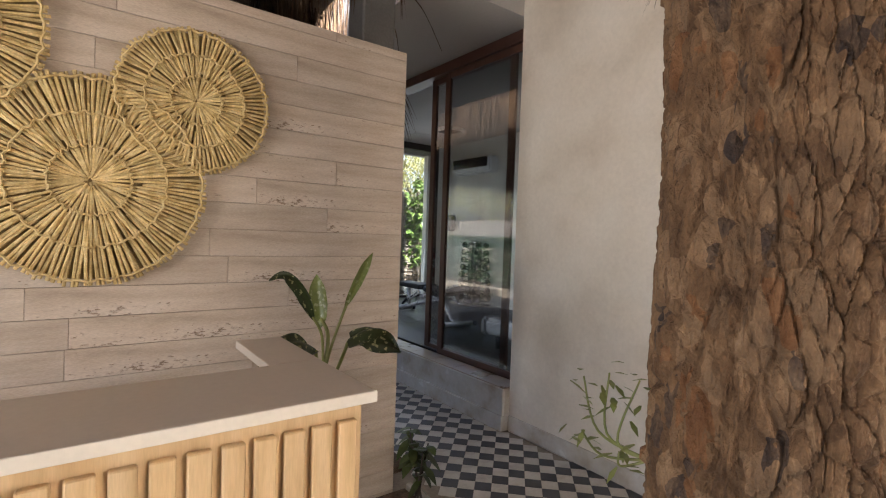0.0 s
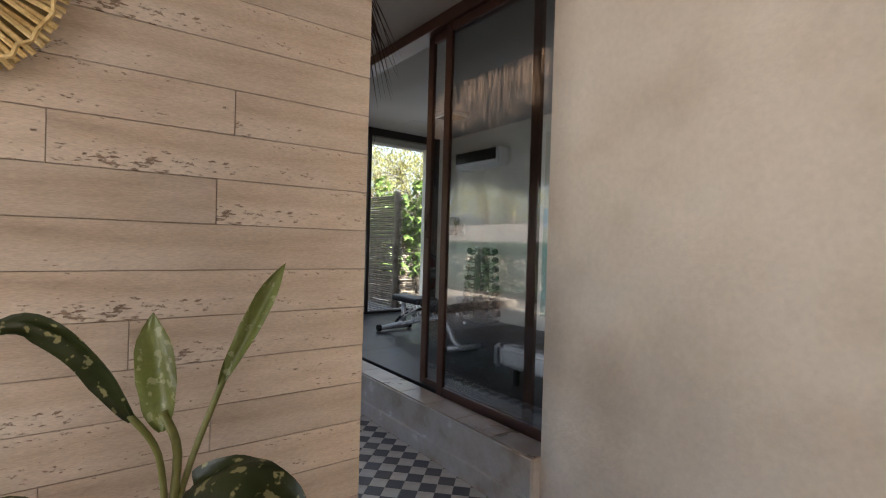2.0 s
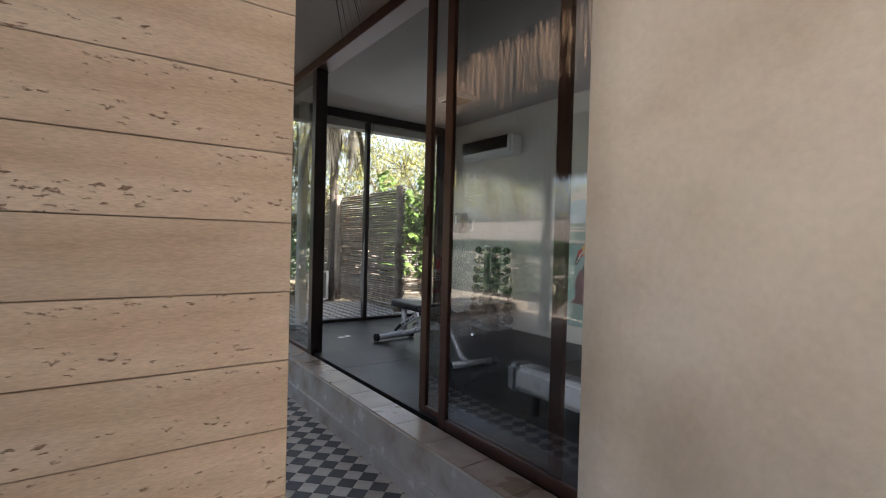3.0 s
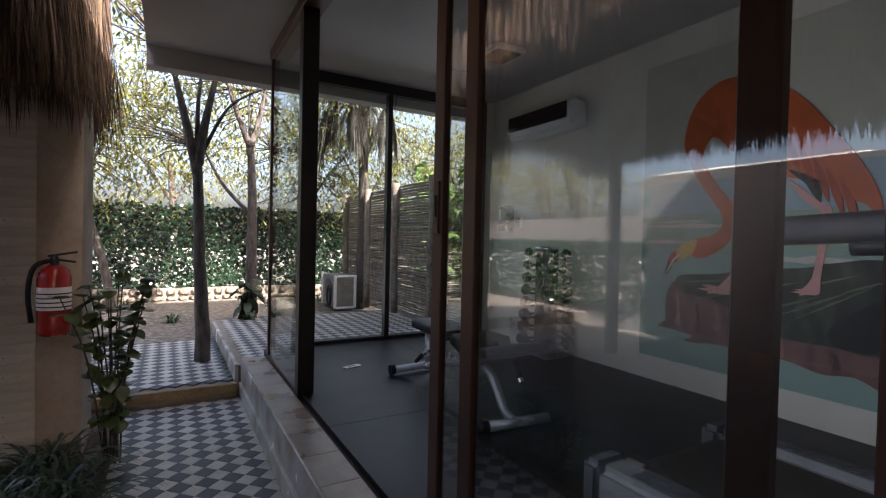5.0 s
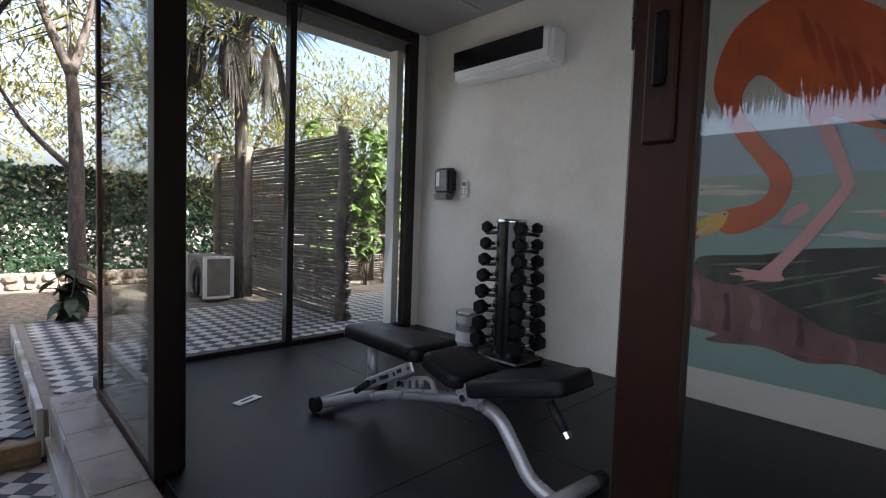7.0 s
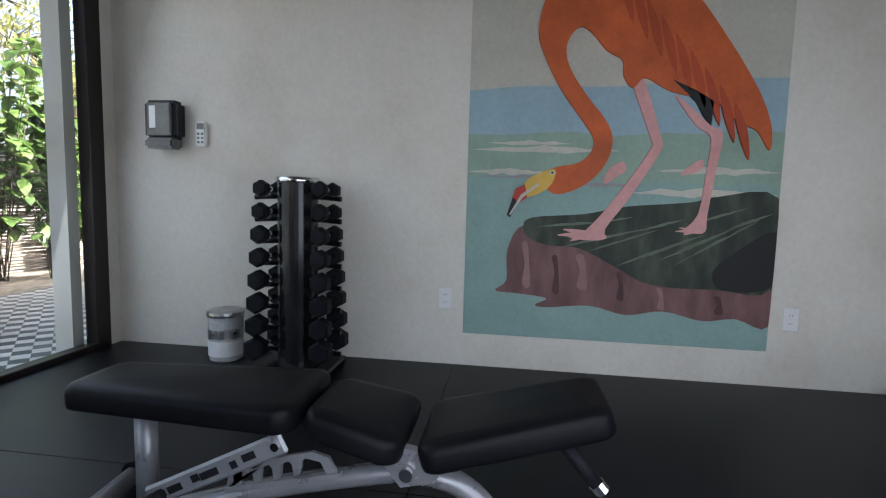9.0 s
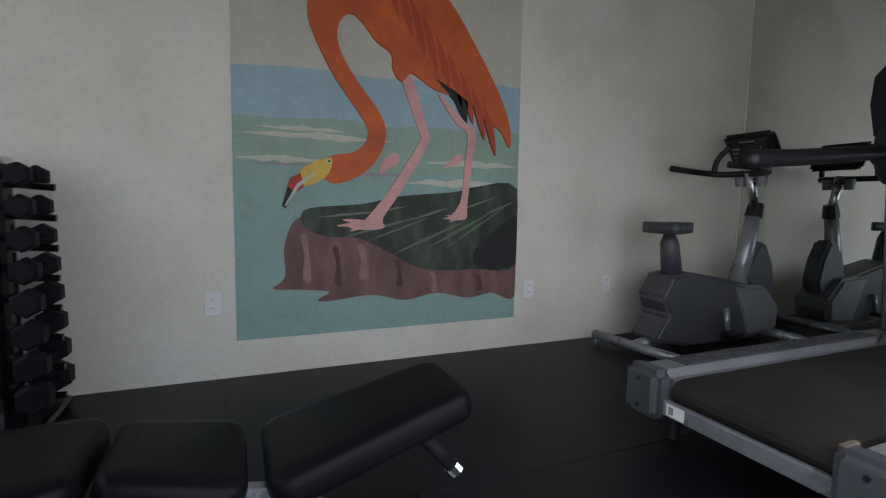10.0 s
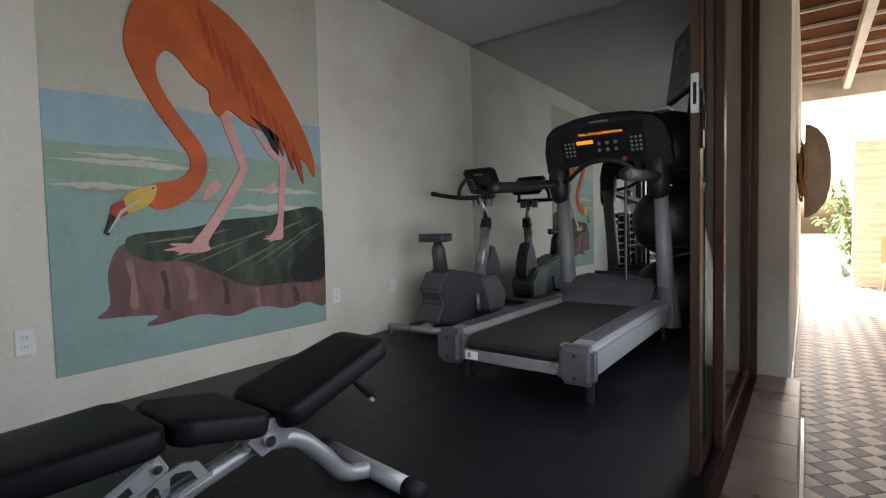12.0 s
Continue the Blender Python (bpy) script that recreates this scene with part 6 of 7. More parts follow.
def led(text, x, z, size, name, mat):
    """Lit letters on the console."""
    cu = bpy.data.curves.new(name, "FONT")
    cu.body, cu.size, cu.extrude, cu.align_x = text, size, 0.0006, "CENTER"
    ob = bpy.data.objects.new(name, cu)
    scene.collection.objects.link(ob)
    me = bpy.data.meshes.new_from_object(ob.evaluated_get(bpy.context.evaluated_depsgraph_get()))
    bpy.data.objects.remove(ob)
    m = Matrix.Translation(-BASE[tm.name]) @ tilt @ Matrix.Translation((x, 0.0602, z)) @ Matrix.Rotation(math.pi, 4, "Z") @ Matrix.Rotation(math.pi / 2, 4, "X")
    me.transform(m)
    me.materials.clear()
    me.materials.append(mat)
    o = new(name, me)
    o.parent = console
    BASE[o.name] = BASE[tm.name]
    return tagged(o, "amber lit message letters" if mat is M_AMBER else "grey printed mark")


led("PARA ALTO DE EMERGENCIA", 0.0, 0.268, 0.024, "display_text", M_AMBER)
for k in range(6):
    part("display_bar", turned(tilt, box(0.06 + 0.021 * k, 0.078 + 0.021 * k, 0.059, 0.0605, 0.205, 0.232)), M_AMBER, console, "amber display segment")
for i in range(4):
    for j in range(3):
        for s in (-1, 1):
            part("key", turned(tilt, box(s * 0.24 - 0.04 + 0.03 * j, s * 0.24 - 0.022 + 0.03 * j, 0.059, 0.0615, 0.12 + 0.03 * i, 0.137 + 0.03 * i, 0.002)), M_GREYPL, console)
for x in (-0.10, -0.04, 0.02):
    for z in (0.15, 0.20):
        part("key", turned(tilt @ Matrix.Translation((x, 0.059, z)) @ Matrix.Rotation(-math.pi / 2, 4, "X"), lathe([(0.014, 0), (0.012, 0.004)], (0, 0, 0), 12)), M_GREYPL, console)
part("stop_button", turned(tilt @ Matrix.Translation((-0.15, 0.055, 0.07)) @ Matrix.Rotation(-math.pi / 2, 4, "X"), lathe([(0.018, 0), (0.018, 0.012), (0.012, 0.016)], (0, 0, 0), 14)), P_RED, console, "red stop button")
part("mark", turned(tilt, box(-0.07, 0.07, 0.054, 0.0575, 0.352, 0.366, 0.001)), M_GREYPL, console, "pale printed bar")
part("handrail", tube(curve([(5.07, 3.03, 1.50), (5.08, 3.35, 1.475), (5.06, 3.8, 1.435), (5.03, 4.15, 1.41)], 6), [0.034] * 6 + [0.036] * 13, 14), M_BLACKPLASTIC, tm, "thick black handrail", True)
part("handrail", tube(curve([(4.335, 3.03, 1.50), (4.33, 3.35, 1.485), (4.30, 3.7, 1.46), (4.27, 4.03, 1.44)], 6), 0.036, 14), M_BLACKPLASTIC, tm, "thick black handrail", True)
part("grip_bar", tube(curve([(5.02, 3.06, 1.50), (4.92, 3.16, 1.53), (4.80, 3.22, 1.60), (4.68, 3.24, 1.625), (4.55, 3.22, 1.61), (4.44, 3.16, 1.54), (4.36, 3.06, 1.50)], 6), 0.017, 12), M_BLACKPLASTIC, tm, "curved sensor bar", True)

# ---- gym: exercise bike ----
bike = thing("exercise_bike", (5.88, 3.2, GYM_Z), "grey upright exercise bike beside the mirror", "exercise bike")
BX = 5.88


def bike_plate(name, outline, half, mat, label="", bev=0.02):
    bm = slab_from_outline(outline, "x", BX - half, BX + half)
    bmesh.ops.bevel(bm, geom=[e for e in bm.edges if e.calc_face_angle(0) > 1.0], offset=bev, segments=3, affect="EDGES", clamp_overlap=True)
    return part(name, bm, mat, bike, label)


bike_plate("body_shell", [(3.76, 0.43), (3.66, 0.58), (3.72, 0.68), (3.64, 0.81), (3.50, 0.83), (3.2, 0.78), (2.86, 0.70), (2.72, 0.60), (2.70, 0.42), (2.9, 0.38), (3.5, 0.38)], 0.11, M_DARKPL, "dark grey body shell")
bike_plate("side_panel", [(3.15, 0.74), (2.85, 0.72), (2.70, 0.58), (2.72, 0.42), (3.0, 0.40)], 0.125, M_GREYPL, "mid grey side panel")
bike_plate("flywheel_cover", [(2.98, 0.75), (2.86, 0.98), (2.78, 1.0), (2.70, 0.86), (2.66, 0.70), (2.70, 0.6)], 0.06, M_DARKPL)
part("seat_post", tube([(BX, 3.55, 0.80), (BX, 3.585, 1.0), (BX, 3.59, 1.06)], [0.062, 0.055, 0.03], 12), M_DARKPL, bike, smooth=True)
seat = bmesh.new()
slab_from_outline([tuple(p)[:2] for p in curve([(BX - 0.125, 3.68, 0), (BX, 3.72, 0), (BX + 0.125, 3.68, 0), (BX + 0.10, 3.58, 0), (BX + 0.045, 3.46, 0), (BX, 3.40, 0), (BX - 0.045, 3.46, 0), (BX - 0.10, 3.58, 0)], 4, True)], "z", 1.06, 1.125, seat)
bmesh.ops.bevel(seat, geom=[e for e in seat.edges if e.calc_face_angle(0) > 1.0], offset=0.022, segments=3, affect="EDGES", clamp_overlap=True)
part("seat", seat, M_DARKPL, bike, "padded dark grey saddle", True)
part("mast", tube([(BX, 2.98, 0.62), (BX, 2.90, 0.95), (BX, 2.84, 1.22)], [0.062, 0.052, 0.042], 14), M_SILVER, bike, "silver front mast", True)
part("mast_neck", tube([(BX, 2.84, 1.20), (BX, 2.88, 1.34), (BX, 2.92, 1.45)], [0.03, 0.028, 0.035], 10), M_STEEL, bike, smooth=True)
part("neck_boot", tube([(BX, 2.85, 1.16), (BX, 2.83, 1.25)], [0.055, 0.045], 12), M_BLACKPLASTIC, bike, "black neck boot")
btilt = Matrix.Translation((BX, 2.83, 1.50)) @ Matrix.Rotation(radians(-35), 4, "X")
bike_console = part("console", turned(btilt, box(-0.17, 0.17, -0.03, 0.03, 0.0, 0.24, 0.025, None, 2)), M_BLACKPLASTIC, bike, "black bike console")
part("console_panel", turned(btilt, box(-0.14, 0.14, 0.029, 0.033, 0.03, 0.21, 0.003)), M_PANEL, bike_console)
for i in range(4):
    for j in range(3):
        for s in (-1, 1):
            part("key", turned(btilt, box(s * 0.095 - 0.03 + 0.02 * j, s * 0.095 - 0.016 + 0.02 * j, 0.0325, 0.035, 0.05 + 0.03 * i, 0.065 + 0.03 * i, 0.001)), M_GREYPL, bike_console)
part("mark", turned(btilt, box(-0.05, 0.05, 0.0325, 0.034, 0.19, 0.2)), M_GREYPL, bike_console, "pale printed bar")
part("handlebar", tube(curve([(BX - 0.02, 2.92, 1.44), (BX + 0.16, 2.98, 1.44), (BX + 0.23, 3.16, 1.455), (BX + 0.20, 3.38, 1.465)], 6), 0.02, 10), M_BLACKPLASTIC, bike, "curved black handlebar", True)
part("handlebar", tube(curve([(BX + 0.02, 2.92, 1.44), (BX - 0.16, 2.98, 1.44), (BX - 0.23, 3.16, 1.455), (BX - 0.20, 3.38, 1.465)], 6), 0.02, 10), M_BLACKPLASTIC, bike, "curved black handlebar", True)
for s in (-1, 1):
    part("bar_horn", tube(curve([(BX + s * 0.18, 3.02, 1.45), (BX + s * 0.17, 3.0, 1.54), (BX + s * 0.12, 2.96, 1.62)], 5), 0.018, 10), M_BLACKPLASTIC, bike, smooth=True)
    part("crank", tube([(BX + s * 0.13, 3.22, 0.60), (BX + s * 0.145, 3.22, 0.46)], 0.018, 10), M_SILVER, bike, "silver crank arm", True)
    part("pedal", box(BX + s * 0.18 - 0.045, BX + s * 0.18 + 0.045, 3.17, 3.27, 0.44, 0.468, 0.008), M_BLACKPLASTIC, bike, "black pedal")
    part("cup_holder", lathe([(0.03, 0), (0.036, 0.07), (0.034, 0.075)], (BX + s * 0.07, 2.9, 1.36), 12), M_GREYPL, bike, "small grey cup holder")
part("rear_stabilizer", tube([(BX - 0.28, 3.78, 0.385), (BX + 0.30, 3.86, 0.385)], 0.03, 12), M_SILVER, bike, "silver rear foot bar", True)
part("stabilizer_joint", tube([(BX, 3.82, 0.385), (BX, 3.6, 0.42)], 0.035, 10), M_SILVER, bike, smooth=True)
part("front_stabilizer", tube([(BX - 0.26, 2.68, 0.385), (BX + 0.26, 2.68, 0.385)], 0.03, 12), M_SILVER, bike, smooth=True)
for x, y in ((BX - 0.26, 3.783), (BX + 0.28, 3.857), (BX - 0.24, 2.68), (BX + 0.24, 2.68)):
    part("levelling_foot", tube([(x, y, GYM_Z), (x, y, 0.345), (x, y, 0.36)], [0.018, 0.018, 0.008], 10), M_STEEL, bike)

# ---- gym: exercise balls and television ----
M_BALL = material("black_ball_vinyl", [(0.005, 0.005, 0.006), (0.009, 0.009, 0.0095)], 0.4, 4, 0.05, 120, spec=0.3)
ball_rack = thing("ball_rack", (4.32, 2.74, GYM_Z), "black steel ball rack by the mirror", "rack")
for x, y in ((4.07, 2.5), (4.57, 2.5), (4.07, 2.99), (4.57, 2.99)):
    part("post", tube([(x, y, GYM_Z), (x, y, 1.95)], 0.012, 8), M_GLOSSBLACK, ball_rack)
for z in (0.45, 1.0, 1.55):
    ring = [(4.32 + 0.2 * math.cos(2 * math.pi * k / 24), 2.745 + 0.2 * math.sin(2 * math.pi * k / 24), z) for k in range(25)]
    part("ring", tube(ring, 0.01, 8, None, False), M_GLOSSBLACK, ball_rack)
    for sx in (-1, 1):
        part("cross_bar", tube([(4.32 + sx * 0.25, 2.5, z), (4.32 + sx * 0.25, 2.99, z)], 0.009, 6), M_GLOSSBLACK, ball_rack)
        part("tie", tube([(4.32 + sx * 0.25, 2.745, z), (4.32 + sx * 0.2, 2.745, z)], 0.009, 6), M_GLOSSBLACK, ball_rack)
    bm = bmesh.new()
    bmesh.ops.create_uvsphere(bm, u_segments=32, v_segments=20, radius=0.265)
    for v in bm.verts:
        v.co *= 1 + 0.006 * math.cos(18 * math.atan2(v.co.z, math.hypot(v.co.x, v.co.y)))
    turned(Matrix.Translation((4.32, 2.745, z + 0.185)), bm)
    ball = tagged(part("exercise_ball", bm, M_BALL, None, "", True), "black ribbed exercise ball resting on a rack ring", "exercise ball", "balls on the rack")
tv = thing("television", (4.05, 3.1, 2.28), "black flat television on a wall bracket", "television")
tvm = Matrix.Translation((4.14, 3.05, 2.27)) @ Matrix.Rotation(radians(-62), 4, "Z") @ Matrix.Rotation(radians(8), 4, "X")
part("case", turned(tvm, box(-0.32, 0.32, -0.03, 0.02, -0.24, 0.24, 0.008)), M_BLACKPLASTIC, tv)
part("screen", turned(tvm, box(-0.305, 0.305, 0.0195, 0.0225, -0.225, 0.225, 0.001)), M_PANEL, tv, "unlit glossy screen")
part("bracket", tube([(4.001, 3.05, 2.27), (4.13, 3.05, 2.27)], 0.025, 8), M_BLACKPLASTIC, tv)

# ---- corridor: extinguisher and bed plants ----
ext = thing("fire_extinguisher", (2.37, 6.93, 0.8), "red fire extinguisher with black hose hanging on the pier", "fire extinguisher")
M_REDPAINT = material("red_enamel", [(0.30, 0.016, 0.012), (0.38, 0.022, 0.016)], 0.25, 6, 0.02, 90, fine=0.05)
EX, EY = 2.37, 6.905
part("cylinder", lathe([(0.06, 0.0), (0.078, 0.015), (0.08, 0.05), (0.08, 0.33), (0.07, 0.37), (0.045, 0.395), (0.026, 0.405)], (EX, EY, 0.80), 26), M_REDPAINT, ext, smooth=True)
part("label", lathe([(0.081, 0.15), (0.0812, 0.28)], (EX, EY, 0.80), 26), M_WHITEPLASTIC, ext, "pale instruction label")
for k in range(4):
    part("label_bar", lathe([(0.0815, 0.165 + 0.025 * k), (0.0815, 0.172 + 0.025 * k)], (EX, EY, 0.80), 26), M_BLACKPLASTIC, ext)
part("valve", lathe([(0.022, 0.40), (0.024, 0.44), (0.014, 0.46)], (EX, EY, 0.80), 14), M_BLACKPLASTIC, ext)
part("lever", turned(pose(EX, EY, 1.255, 0, -10, 0), box(-0.03, 0.11, -0.012, 0.012, 0.0, 0.012, 0.003)), M_BLACKPLASTIC, ext, "black lever")
part("lever", turned(pose(EX, EY, 1.23, 0, 8, 0), box(-0.02, 0.10, -0.012, 0.012, 0.0, 0.012, 0.003)), M_BLACKPLASTIC, ext)
part("hose", tube(curve([(EX - 0.02, EY - 0.01, 1.23), (EX - 0.09, EY - 0.02, 1.19), (EX - 0.115, EY - 0.02, 1.05), (EX - 0.10, EY - 0.02, 0.88)], 6), 0.013, 10), M_BLACKPLASTIC, ext, "black rubber hose", True)
part("bracket", box(EX - 0.03, EX + 0.03, EY + 0.08, 7.0125, 1.06, 1.12, 0.003), M_BLACKPLASTIC, ext)


def bush(name, at, label, n, height, leaf_len, leaf_w, mat, seed, spread=0.25, droop=0.4, stems=7):
    rnd = random.Random(seed)
    t = thing(name, at, label, "plant")
    st, lv = bmesh.new(), bmesh.new()
    base = Vector(at)
    for k in range(stems):
        a = rnd.uniform(0, 6.28)
        tip = base + Vector((math.cos(a) * spread * rnd.uniform(0.3, 1), math.sin(a) * spread * rnd.uniform(0.3, 1), height * rnd.uniform(0.65, 1)))
        c = curve([base + Vector((rnd.uniform(-0.04, 0.04), rnd.uniform(-0.04, 0.04), 0)), (base + tip) / 2 + Vector((0, 0, height * 0.1)), tip], 6)
        tube(c, [0.007 - 0.004 * i / len(c) for i in range(len(c))], 5, st, False)
        for i in range(n):
            q = c[rnd.randint(len(c) // 4, len(c) - 1)]
            d = Vector((rnd.uniform(-1, 1), rnd.uniform(-1, 1), rnd.uniform(-0.5, 0.5)))
            leaf_blade(lv, q, d, leaf_len * rnd.uniform(0.7, 1.2), leaf_w * rnd.uniform(0.8, 1.1), 4, droop)
    part("stalkwork", st, M_BARKDARK, t, kind="stuff")
    part("leaves", lv, mat, t, kind="stuff")
    return t


def grass_clump(at, n, length, mat, seed, label="arching dark strap-leaf clump in the corridor bed"):
    rnd = random.Random(seed)
    t = thing("strap_leaf_plant", at, label, "plant", "strap-leaf plants")
    bm = bmesh.new()
    for k in range(n):
        a = rnd.uniform(0, 6.28)
        d = Vector((math.cos(a) * rnd.uniform(0.2, 1), math.sin(a) * rnd.uniform(0.2, 1), rnd.uniform(0.6, 1.3)))
        leaf_blade(bm, Vector(at) + Vector((rnd.uniform(-0.05, 0.05), rnd.uniform(-0.05, 0.05), 0)), d, length * rnd.uniform(0.6, 1.15), 0.018, 7, 0.7)
    part("leaves", bm, mat, t, kind="stuff")


M_SAPLING = leaf_material("sapling_leaves", [(0.03, 0.045, 0.012), (0.06, 0.085, 0.022), (0.10, 0.125, 0.04)], 0.35, 0.3, 0.25)
structure("bed_corridor", box(2.0, 2.645, 3.41, 7.86, -0.05, 0.03, 0.012), M_SOIL, "dark soil bed along the corridor", "planting bed")
for k, (x, y) in enumerate(((2.42, 4.6), (2.36, 5.2), (2.45, 5.6), (2.42, 6.0), (2.5, 6.3), (2.22, 5.7), (2.2, 6.2), (2.38, 6.7), (2.52, 5.85), (2.3, 6.45))):
    grass_clump((x, y, 0.02), 110, 0.66, M_DARKLEAF, 60 + k)
M_SHRUB = leaf_material("shrub_leaves", [(0.045, 0.065, 0.014), (0.09, 0.12, 0.03), (0.15, 0.18, 0.055)], 0.35, 0.3, 0.35)
bush("shrub", (2.66, 6.85, 0.02), "leafy green shrub at the foot of the pier", 17, 1.24, 0.088, 0.082, M_SHRUB, 70, 0.27, 0.2, 12)
bush("sapling", (2.414, 2.99, 0.05), "small leafy sapling beside the stone wall", 9, 0.37, 0.09, 0.056, M_SAPLING, 71, 0.13, 0.5, 5)
bush("shrub", (3.85, 10.35, 0.13), "broad-leaved green shrub in the gravel", 9, 0.75, 0.19, 0.13, M_DARKLEAF, 72, 0.16, 0.6, 5)
for k, (x, y) in enumerate(((3.0, 11.3), (4.6, 12.6), (2.3, 12.9), (5.6, 12.9))):
    grass_clump((x, y, 0.12), 45, 0.4, M_DARKLEAF, 80 + k, "low strap-leaf tuft in the gravel")
for k, (x, y, h) in enumerate(((7.2, 11.6, 2.3), (8.3, 11.9, 2.7), (7.7, 11.8, 2.9), (9.2, 11.7, 2.6), (8.8, 12.0, 3.0), (10.0, 11.9, 2.8))):
    bush("garden_shrub", (x, y, 0.12), "tall bright green garden shrub behind the stick fence", 30, h, 0.17, 0.125, M_LEAF2, 90 + k, 0.75, 0.5, 16)
bush("entrance_shrub", (2.6, -7.0, -0.06), "sunlit green shrub beside the entrance path", 40, 1.3, 0.14, 0.06, M_LEAF2, 97, 0.8, 0.5, 12)
bush("entrance_shrub", (2.5, -9.0, -0.06), "tall sunlit shrub beside the entrance path", 60, 2.4, 0.14, 0.06, M_LEAF2, 98, 1.0, 0.5, 16)


# ---- terrace: outdoor unit and palm ----
M_UNIT = material("weathered_casing", [(0.17, 0.155, 0.13), (0.25, 0.235, 0.205)], 0.6, 6, 0.1, 60, fine=0.12)
unit = thing("outdoor_unit", (5.65, 11.75, 0.13), "weathered white outdoor air conditioning unit on gravel", "air conditioner")
part("casing", box(5.43, 5.78, 11.45, 12.2, 0.2, 0.74, 0.012), M_UNIT, unit)
for x in (5.43, 5.78):
    for y in (11.45, 12.2):
        part("corner_strip", box(x - 0.022, x + 0.022, y - 0.022, y + 0.022, 0.19, 0.75, 0.003), M_WHITEPLASTIC, unit, "pale corner strip")
for z in (0.195, 0.735):
    part("edge_strip", box(5.452, 5.758, 11.432, 11.45, z - 0.018, z + 0.018, 0.003), M_WHITEPLASTIC, unit, "pale edge strip")
part("grille", turned(Matrix.Translation((5.425, 11.82, 0.47)) @ Matrix.Rotation(-math.pi / 2, 4, "Y"), lathe([(0.22, 0), (0.22, 0.01), (0.2, 0.014)], (0, 0, 0), 28)), M_DARKPL, unit, "dark fan grille")
part("pipe_coil", tube([(5.36 + 0.01 * math.sin(k), 11.56 + 0.09 * math.cos(k * 0.5236), 0.42 + 0.19 * math.sin(k * 0.5236)) for k in range(38)], 0.016, 8), M_BLACKPLASTIC, unit, "coil of black pipe", True)
for y in (11.55, 12.1):
    part("foot", box(5.44, 5.77, y - 0.03, y + 0.03, 0.13, 0.2, 0.005), M_BLOCK, unit)
for k, (x, y, w, l, a) in enumerate(((5.75, 10.75, 0.06, 0.42, 20), (5.9, 10.95, 0.05, 0.5, 55), (5.6, 11.0, 0.08, 0.3, -15))):
    board = thing("offcut", (x, y, 0.13), "pale timber offcut lying on the gravel", "offcut", "offcuts on the gravel")
    part("board", turned(pose(x, y, 0.131, 0, 0, a), box(-l / 2, l / 2, -w / 2, w / 2, 0, 0.02, 0.003)), M_PAINTWOOD, board)


def palm(at, seed):
    rnd = random.Random(seed)
    x, y, z = at
    t = thing("fan_palm", at, "fan palm with a skirt of dry hanging fronds", "palm")
    c = curve([(x, y, z), (x + 0.05, y, 1.8), (x, y, 3.9)], 8)
    part("trunk", tube(c, [0.10 - 0.02 * i / len(c) for i in range(len(c))], 12), M_BARKDARK, t, smooth=True)
    for dry in (True, False):
        st, fr = bmesh.new(), bmesh.new()
        for k in range(22 if dry else 20):
            a = rnd.uniform(0, 6.28)
            out = Vector((math.cos(a), math.sin(a), 0))
            hub = Vector((x, y, 3.8)) + out * (rnd.uniform(0.25, 0.7) if dry else rnd.uniform(0.4, 0.7)) + Vector((0, 0, rnd.uniform(-0.45, 0.15) if dry else rnd.uniform(0.2, 0.9)))
            tube([(x, y, 3.85), tuple((Vector((x, y, 3.85)) + hub) / 2 + Vector((0, 0, 0.12))), tuple(hub)], [0.016, 0.013, 0.009], 5, st, False)
            axis = (out * 0.2 + Vector((0, 0, -1))).normalized() if dry else (out + Vector((0, 0, 0.2))).normalized()
            side = axis.cross(Vector((-math.sin(a), math.cos(a), 0))).normalized()
            tang = Vector((-math.sin(a), math.cos(a), 0))
            for i in range(30):
                w = radians(-100 + 200 * i / 29) * (0.42 if dry else 0.9)
                d = axis * math.cos(w) + tang * math.sin(w) + Vector((0, 0, -0.25 if dry else 0))
                leaf_blade(fr, hub, d, rnd.uniform(0.35, 0.75) if dry else rnd.uniform(0.6, 1.0), 0.02, 4, 0.4)
        part("frond_stalks", st, M_PALMDRY, t, kind="stuff")
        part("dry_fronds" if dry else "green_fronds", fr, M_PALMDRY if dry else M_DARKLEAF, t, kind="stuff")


palm((5.95, 11.7, 0.13), 6)
chair = thing("lounge_chair", (2.3, -3.2, 0.0), "tan upholstered chair with slim wooden legs", "chair")
M_TAN = material("tan_fabric", [(0.42, 0.29, 0.15), (0.52, 0.38, 0.21)], 0.9, 8, 0.2, 200, fine=0.1)
part("seat", box(2.05, 2.55, -3.45, -2.95, 0.38, 0.46, 0.03, None, 2), M_TAN, chair)
part("backrest", turned(pose(2.3, -3.45, 0.42, 12, 0, 0), box(-0.25, 0.25, -0.04, 0.04, 0.0, 0.45, 0.035, None, 3)), M_TAN, chair)
for sx in (-1, 1):
    for sy in (-1, 1):
        part("leg", tube([(2.3 + sx * 0.2, -3.2 + sy * 0.2, 0.4), (2.3 + sx * 0.23, -3.2 + sy * 0.23, 0.0)], [0.018, 0.012], 8), M_OAK, chair)

# ---- stone cladding ----
stone_courses(wall_trav, -1.25, 2.358, 3.165, 2.362, 4, FORCED)
stone_courses(pier, 2.03, 2.27, 7.01, 2.6, 6)
stone_courses(bpy.data.objects["wall_travertine_far"], 1.2, 2.86, -4.088, 2.45, 7)
block_courses()
rubble_wall(-2.0, 7.6, 13.86, 0.12, 0.40, 3)

# ---- checkered tiles ----
SIDE = 0.0955
DIAG = SIDE * math.sqrt(2)


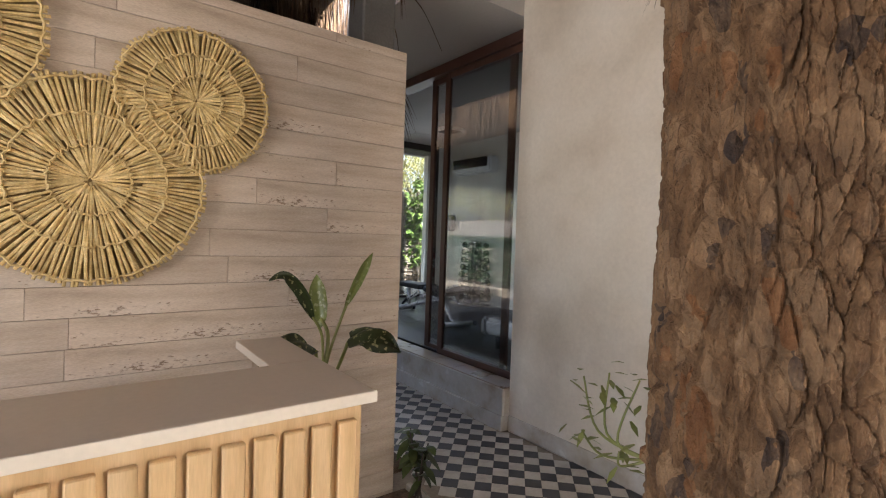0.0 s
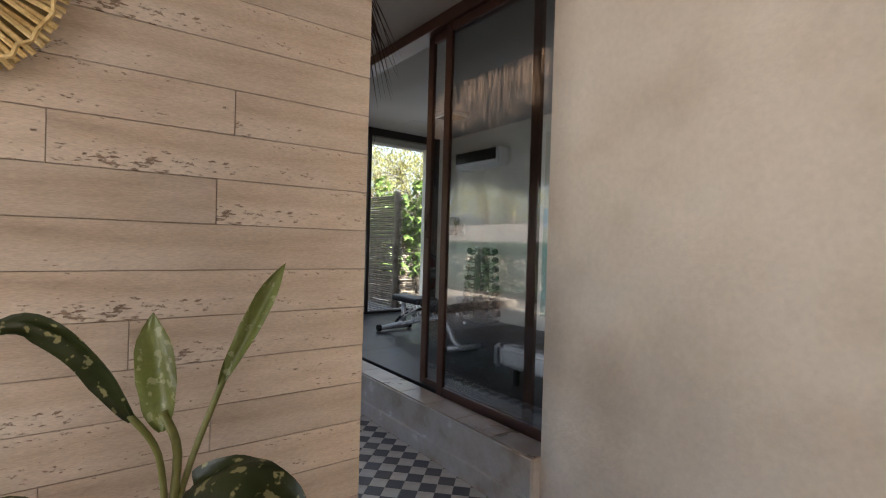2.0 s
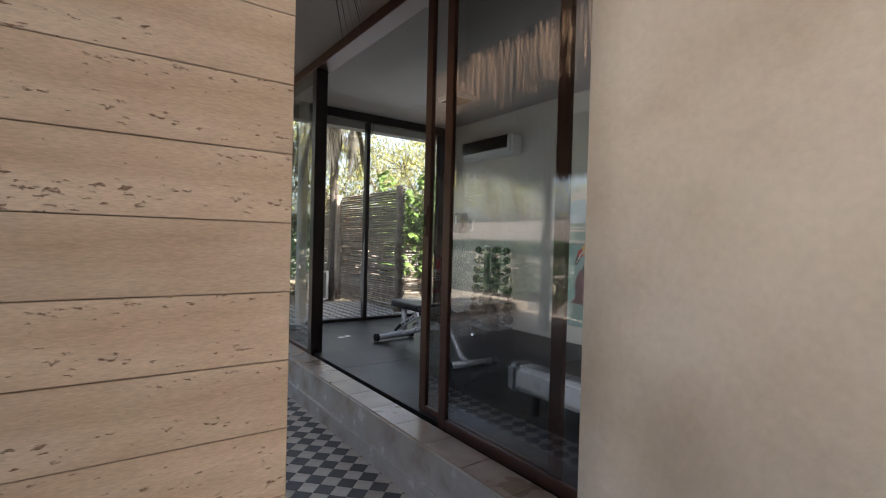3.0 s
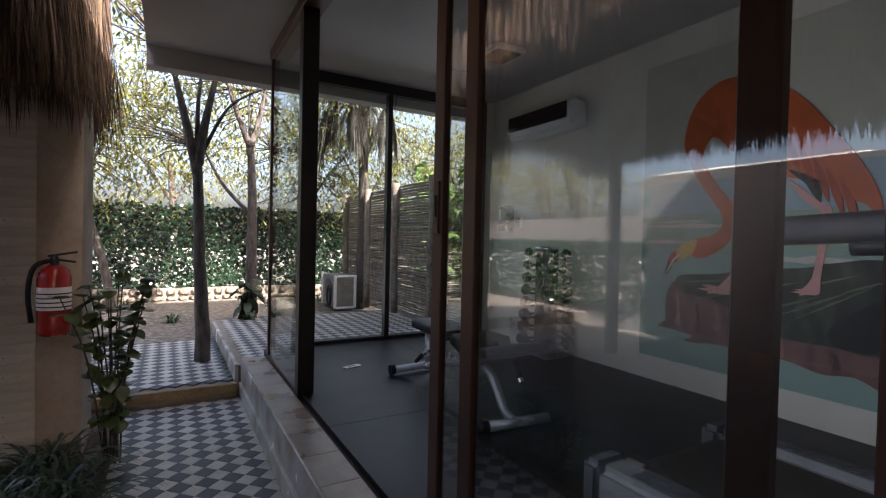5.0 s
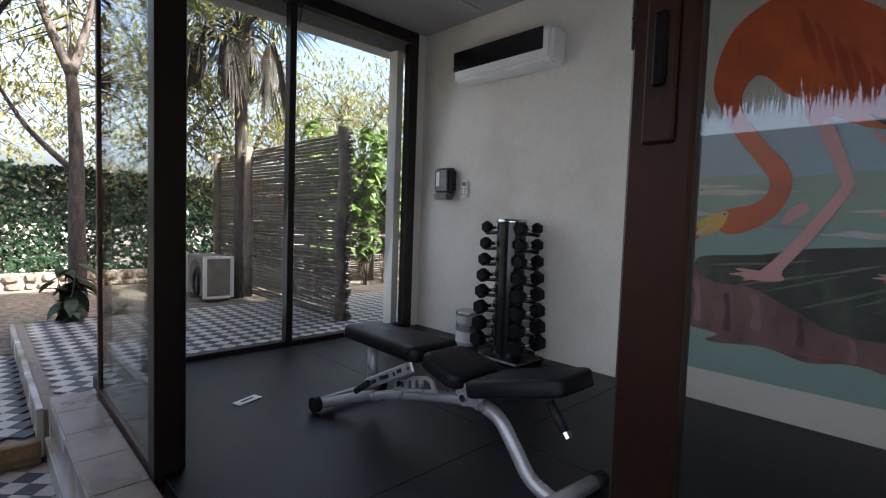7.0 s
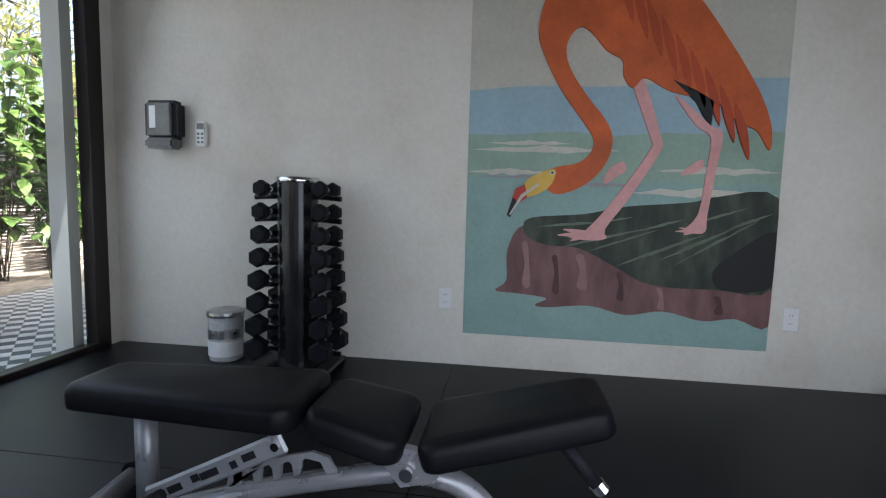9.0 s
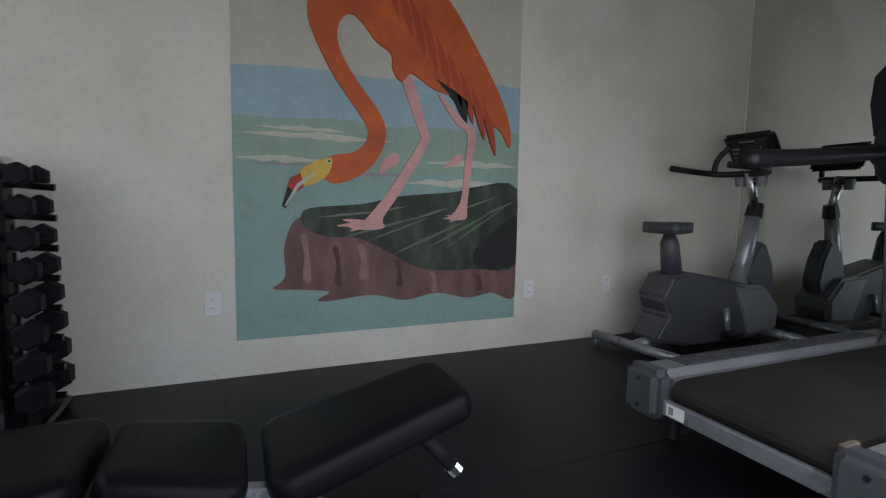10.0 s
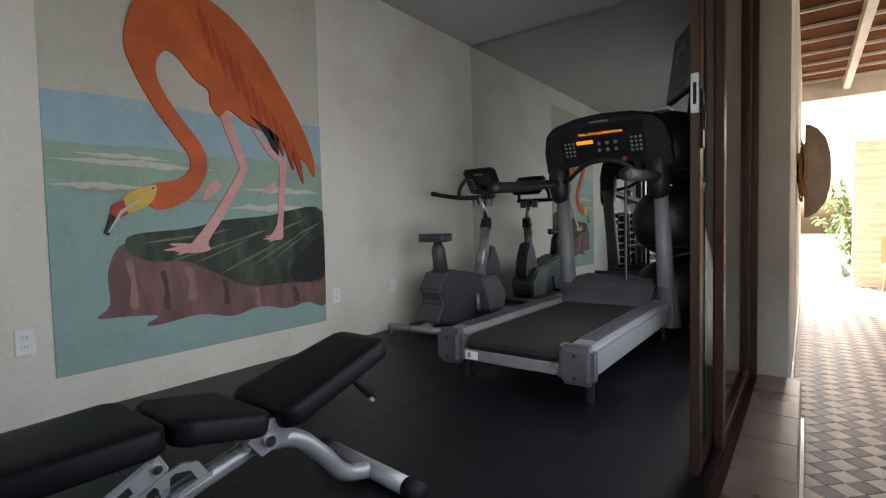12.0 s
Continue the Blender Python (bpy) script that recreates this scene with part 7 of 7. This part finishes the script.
def tile_mesh(name, mat):
    h, c = SIDE / 2 - 0.0009, 0.0018
    vs = [(sx * (h - i * c), sy * (h - i * c), z) for i, z in ((0, -0.008), (0, -0.0012), (1, 0.0)) for sx, sy in ((-1, -1), (1, -1), (1, 1), (-1, 1))]
    vs = [((x - y) / math.sqrt(2), (x + y) / math.sqrt(2), z) for x, y, z in vs]
    fs = [(8, 9, 10, 11)] + [(a + k, a + (k + 1) % 4, a + 4 + (k + 1) % 4, a + 4 + k) for a in (0, 4) for k in range(4)]
    me = bpy.data.meshes.new(name)
    me.from_pydata(vs, [], fs)
    me.materials.append(mat)
    return me, vs, fs


def diamonds(x0, x1, y0, y1, ox=3.546, oy=4.02):
    """Centres of the diamonds over a rectangle; 0 dark, 1 light."""
    half = DIAG / 2
    for i in range(math.floor((x0 - ox) / half), math.ceil((x1 - ox) / half) + 1):
        for j in range(math.floor((y0 - oy) / half), math.ceil((y1 - oy) / half) + 1):
            x, y = ox + i * half, oy + j * half
            if x0 <= x <= x1 and y0 <= y <= y1:
                if i % 2 == 0 and j % 2 != 0:
                    yield x, y, 0
                elif i % 2 and j % 2 == 0:
                    yield x, y, 1


def lay_tiles(parent, areas, z, single=None):
    me_d, vs, fs = tile_mesh("tile", M_DARKTILE)
    me_l, _, _ = tile_mesh("tile", M_LIGHTTILE)
    bulk = {0: ([], []), 1: ([], [])}
    rnd = random.Random(5)
    for area in areas:
        for x, y, kind in diamonds(*area):
            dz = z + rnd.uniform(-0.0006, 0.0006)
            if single and single[0] <= y <= single[1]:
                ob = new("tile", me_l if kind else me_d)
                ob.location = (x, y, dz)
                ob.parent = parent
            else:
                v, f = bulk[kind]
                b = len(v)
                v += [(x + p[0], y + p[1], dz + p[2]) for p in vs]
                f += [tuple(b + q for q in g) for g in fs]
    for kind, mat in ((0, M_DARKTILES), (1, M_LIGHTTILES)):
        v, f = bulk[kind]
        if v:
            me = bpy.data.meshes.new("tiles")
            me.from_pydata(v, [], f)
            me.materials.append(mat)
            ob = new("tiles", me)
            ob.parent = parent
            tagged(ob, kind="stuff")


lay_tiles(bpy.data.objects["floor_corridor_bed"], [(2.64, 3.51, 3.0, 7.845), (2.56, 3.56, -4.55, 2.999), (1.4, 2.56, -4.55, 0.8), (-1.3, 1.399, -2.55, 1.6)], 0.0, (3.1, 6.2))
lay_tiles(bpy.data.objects["step_bed"], [(2.05, 3.42, 7.94, 9.88)], 0.13)
lay_tiles(bpy.data.objects["platform_bed"], [(3.55, 9.4, 8.0, 10.45)], 0.27)
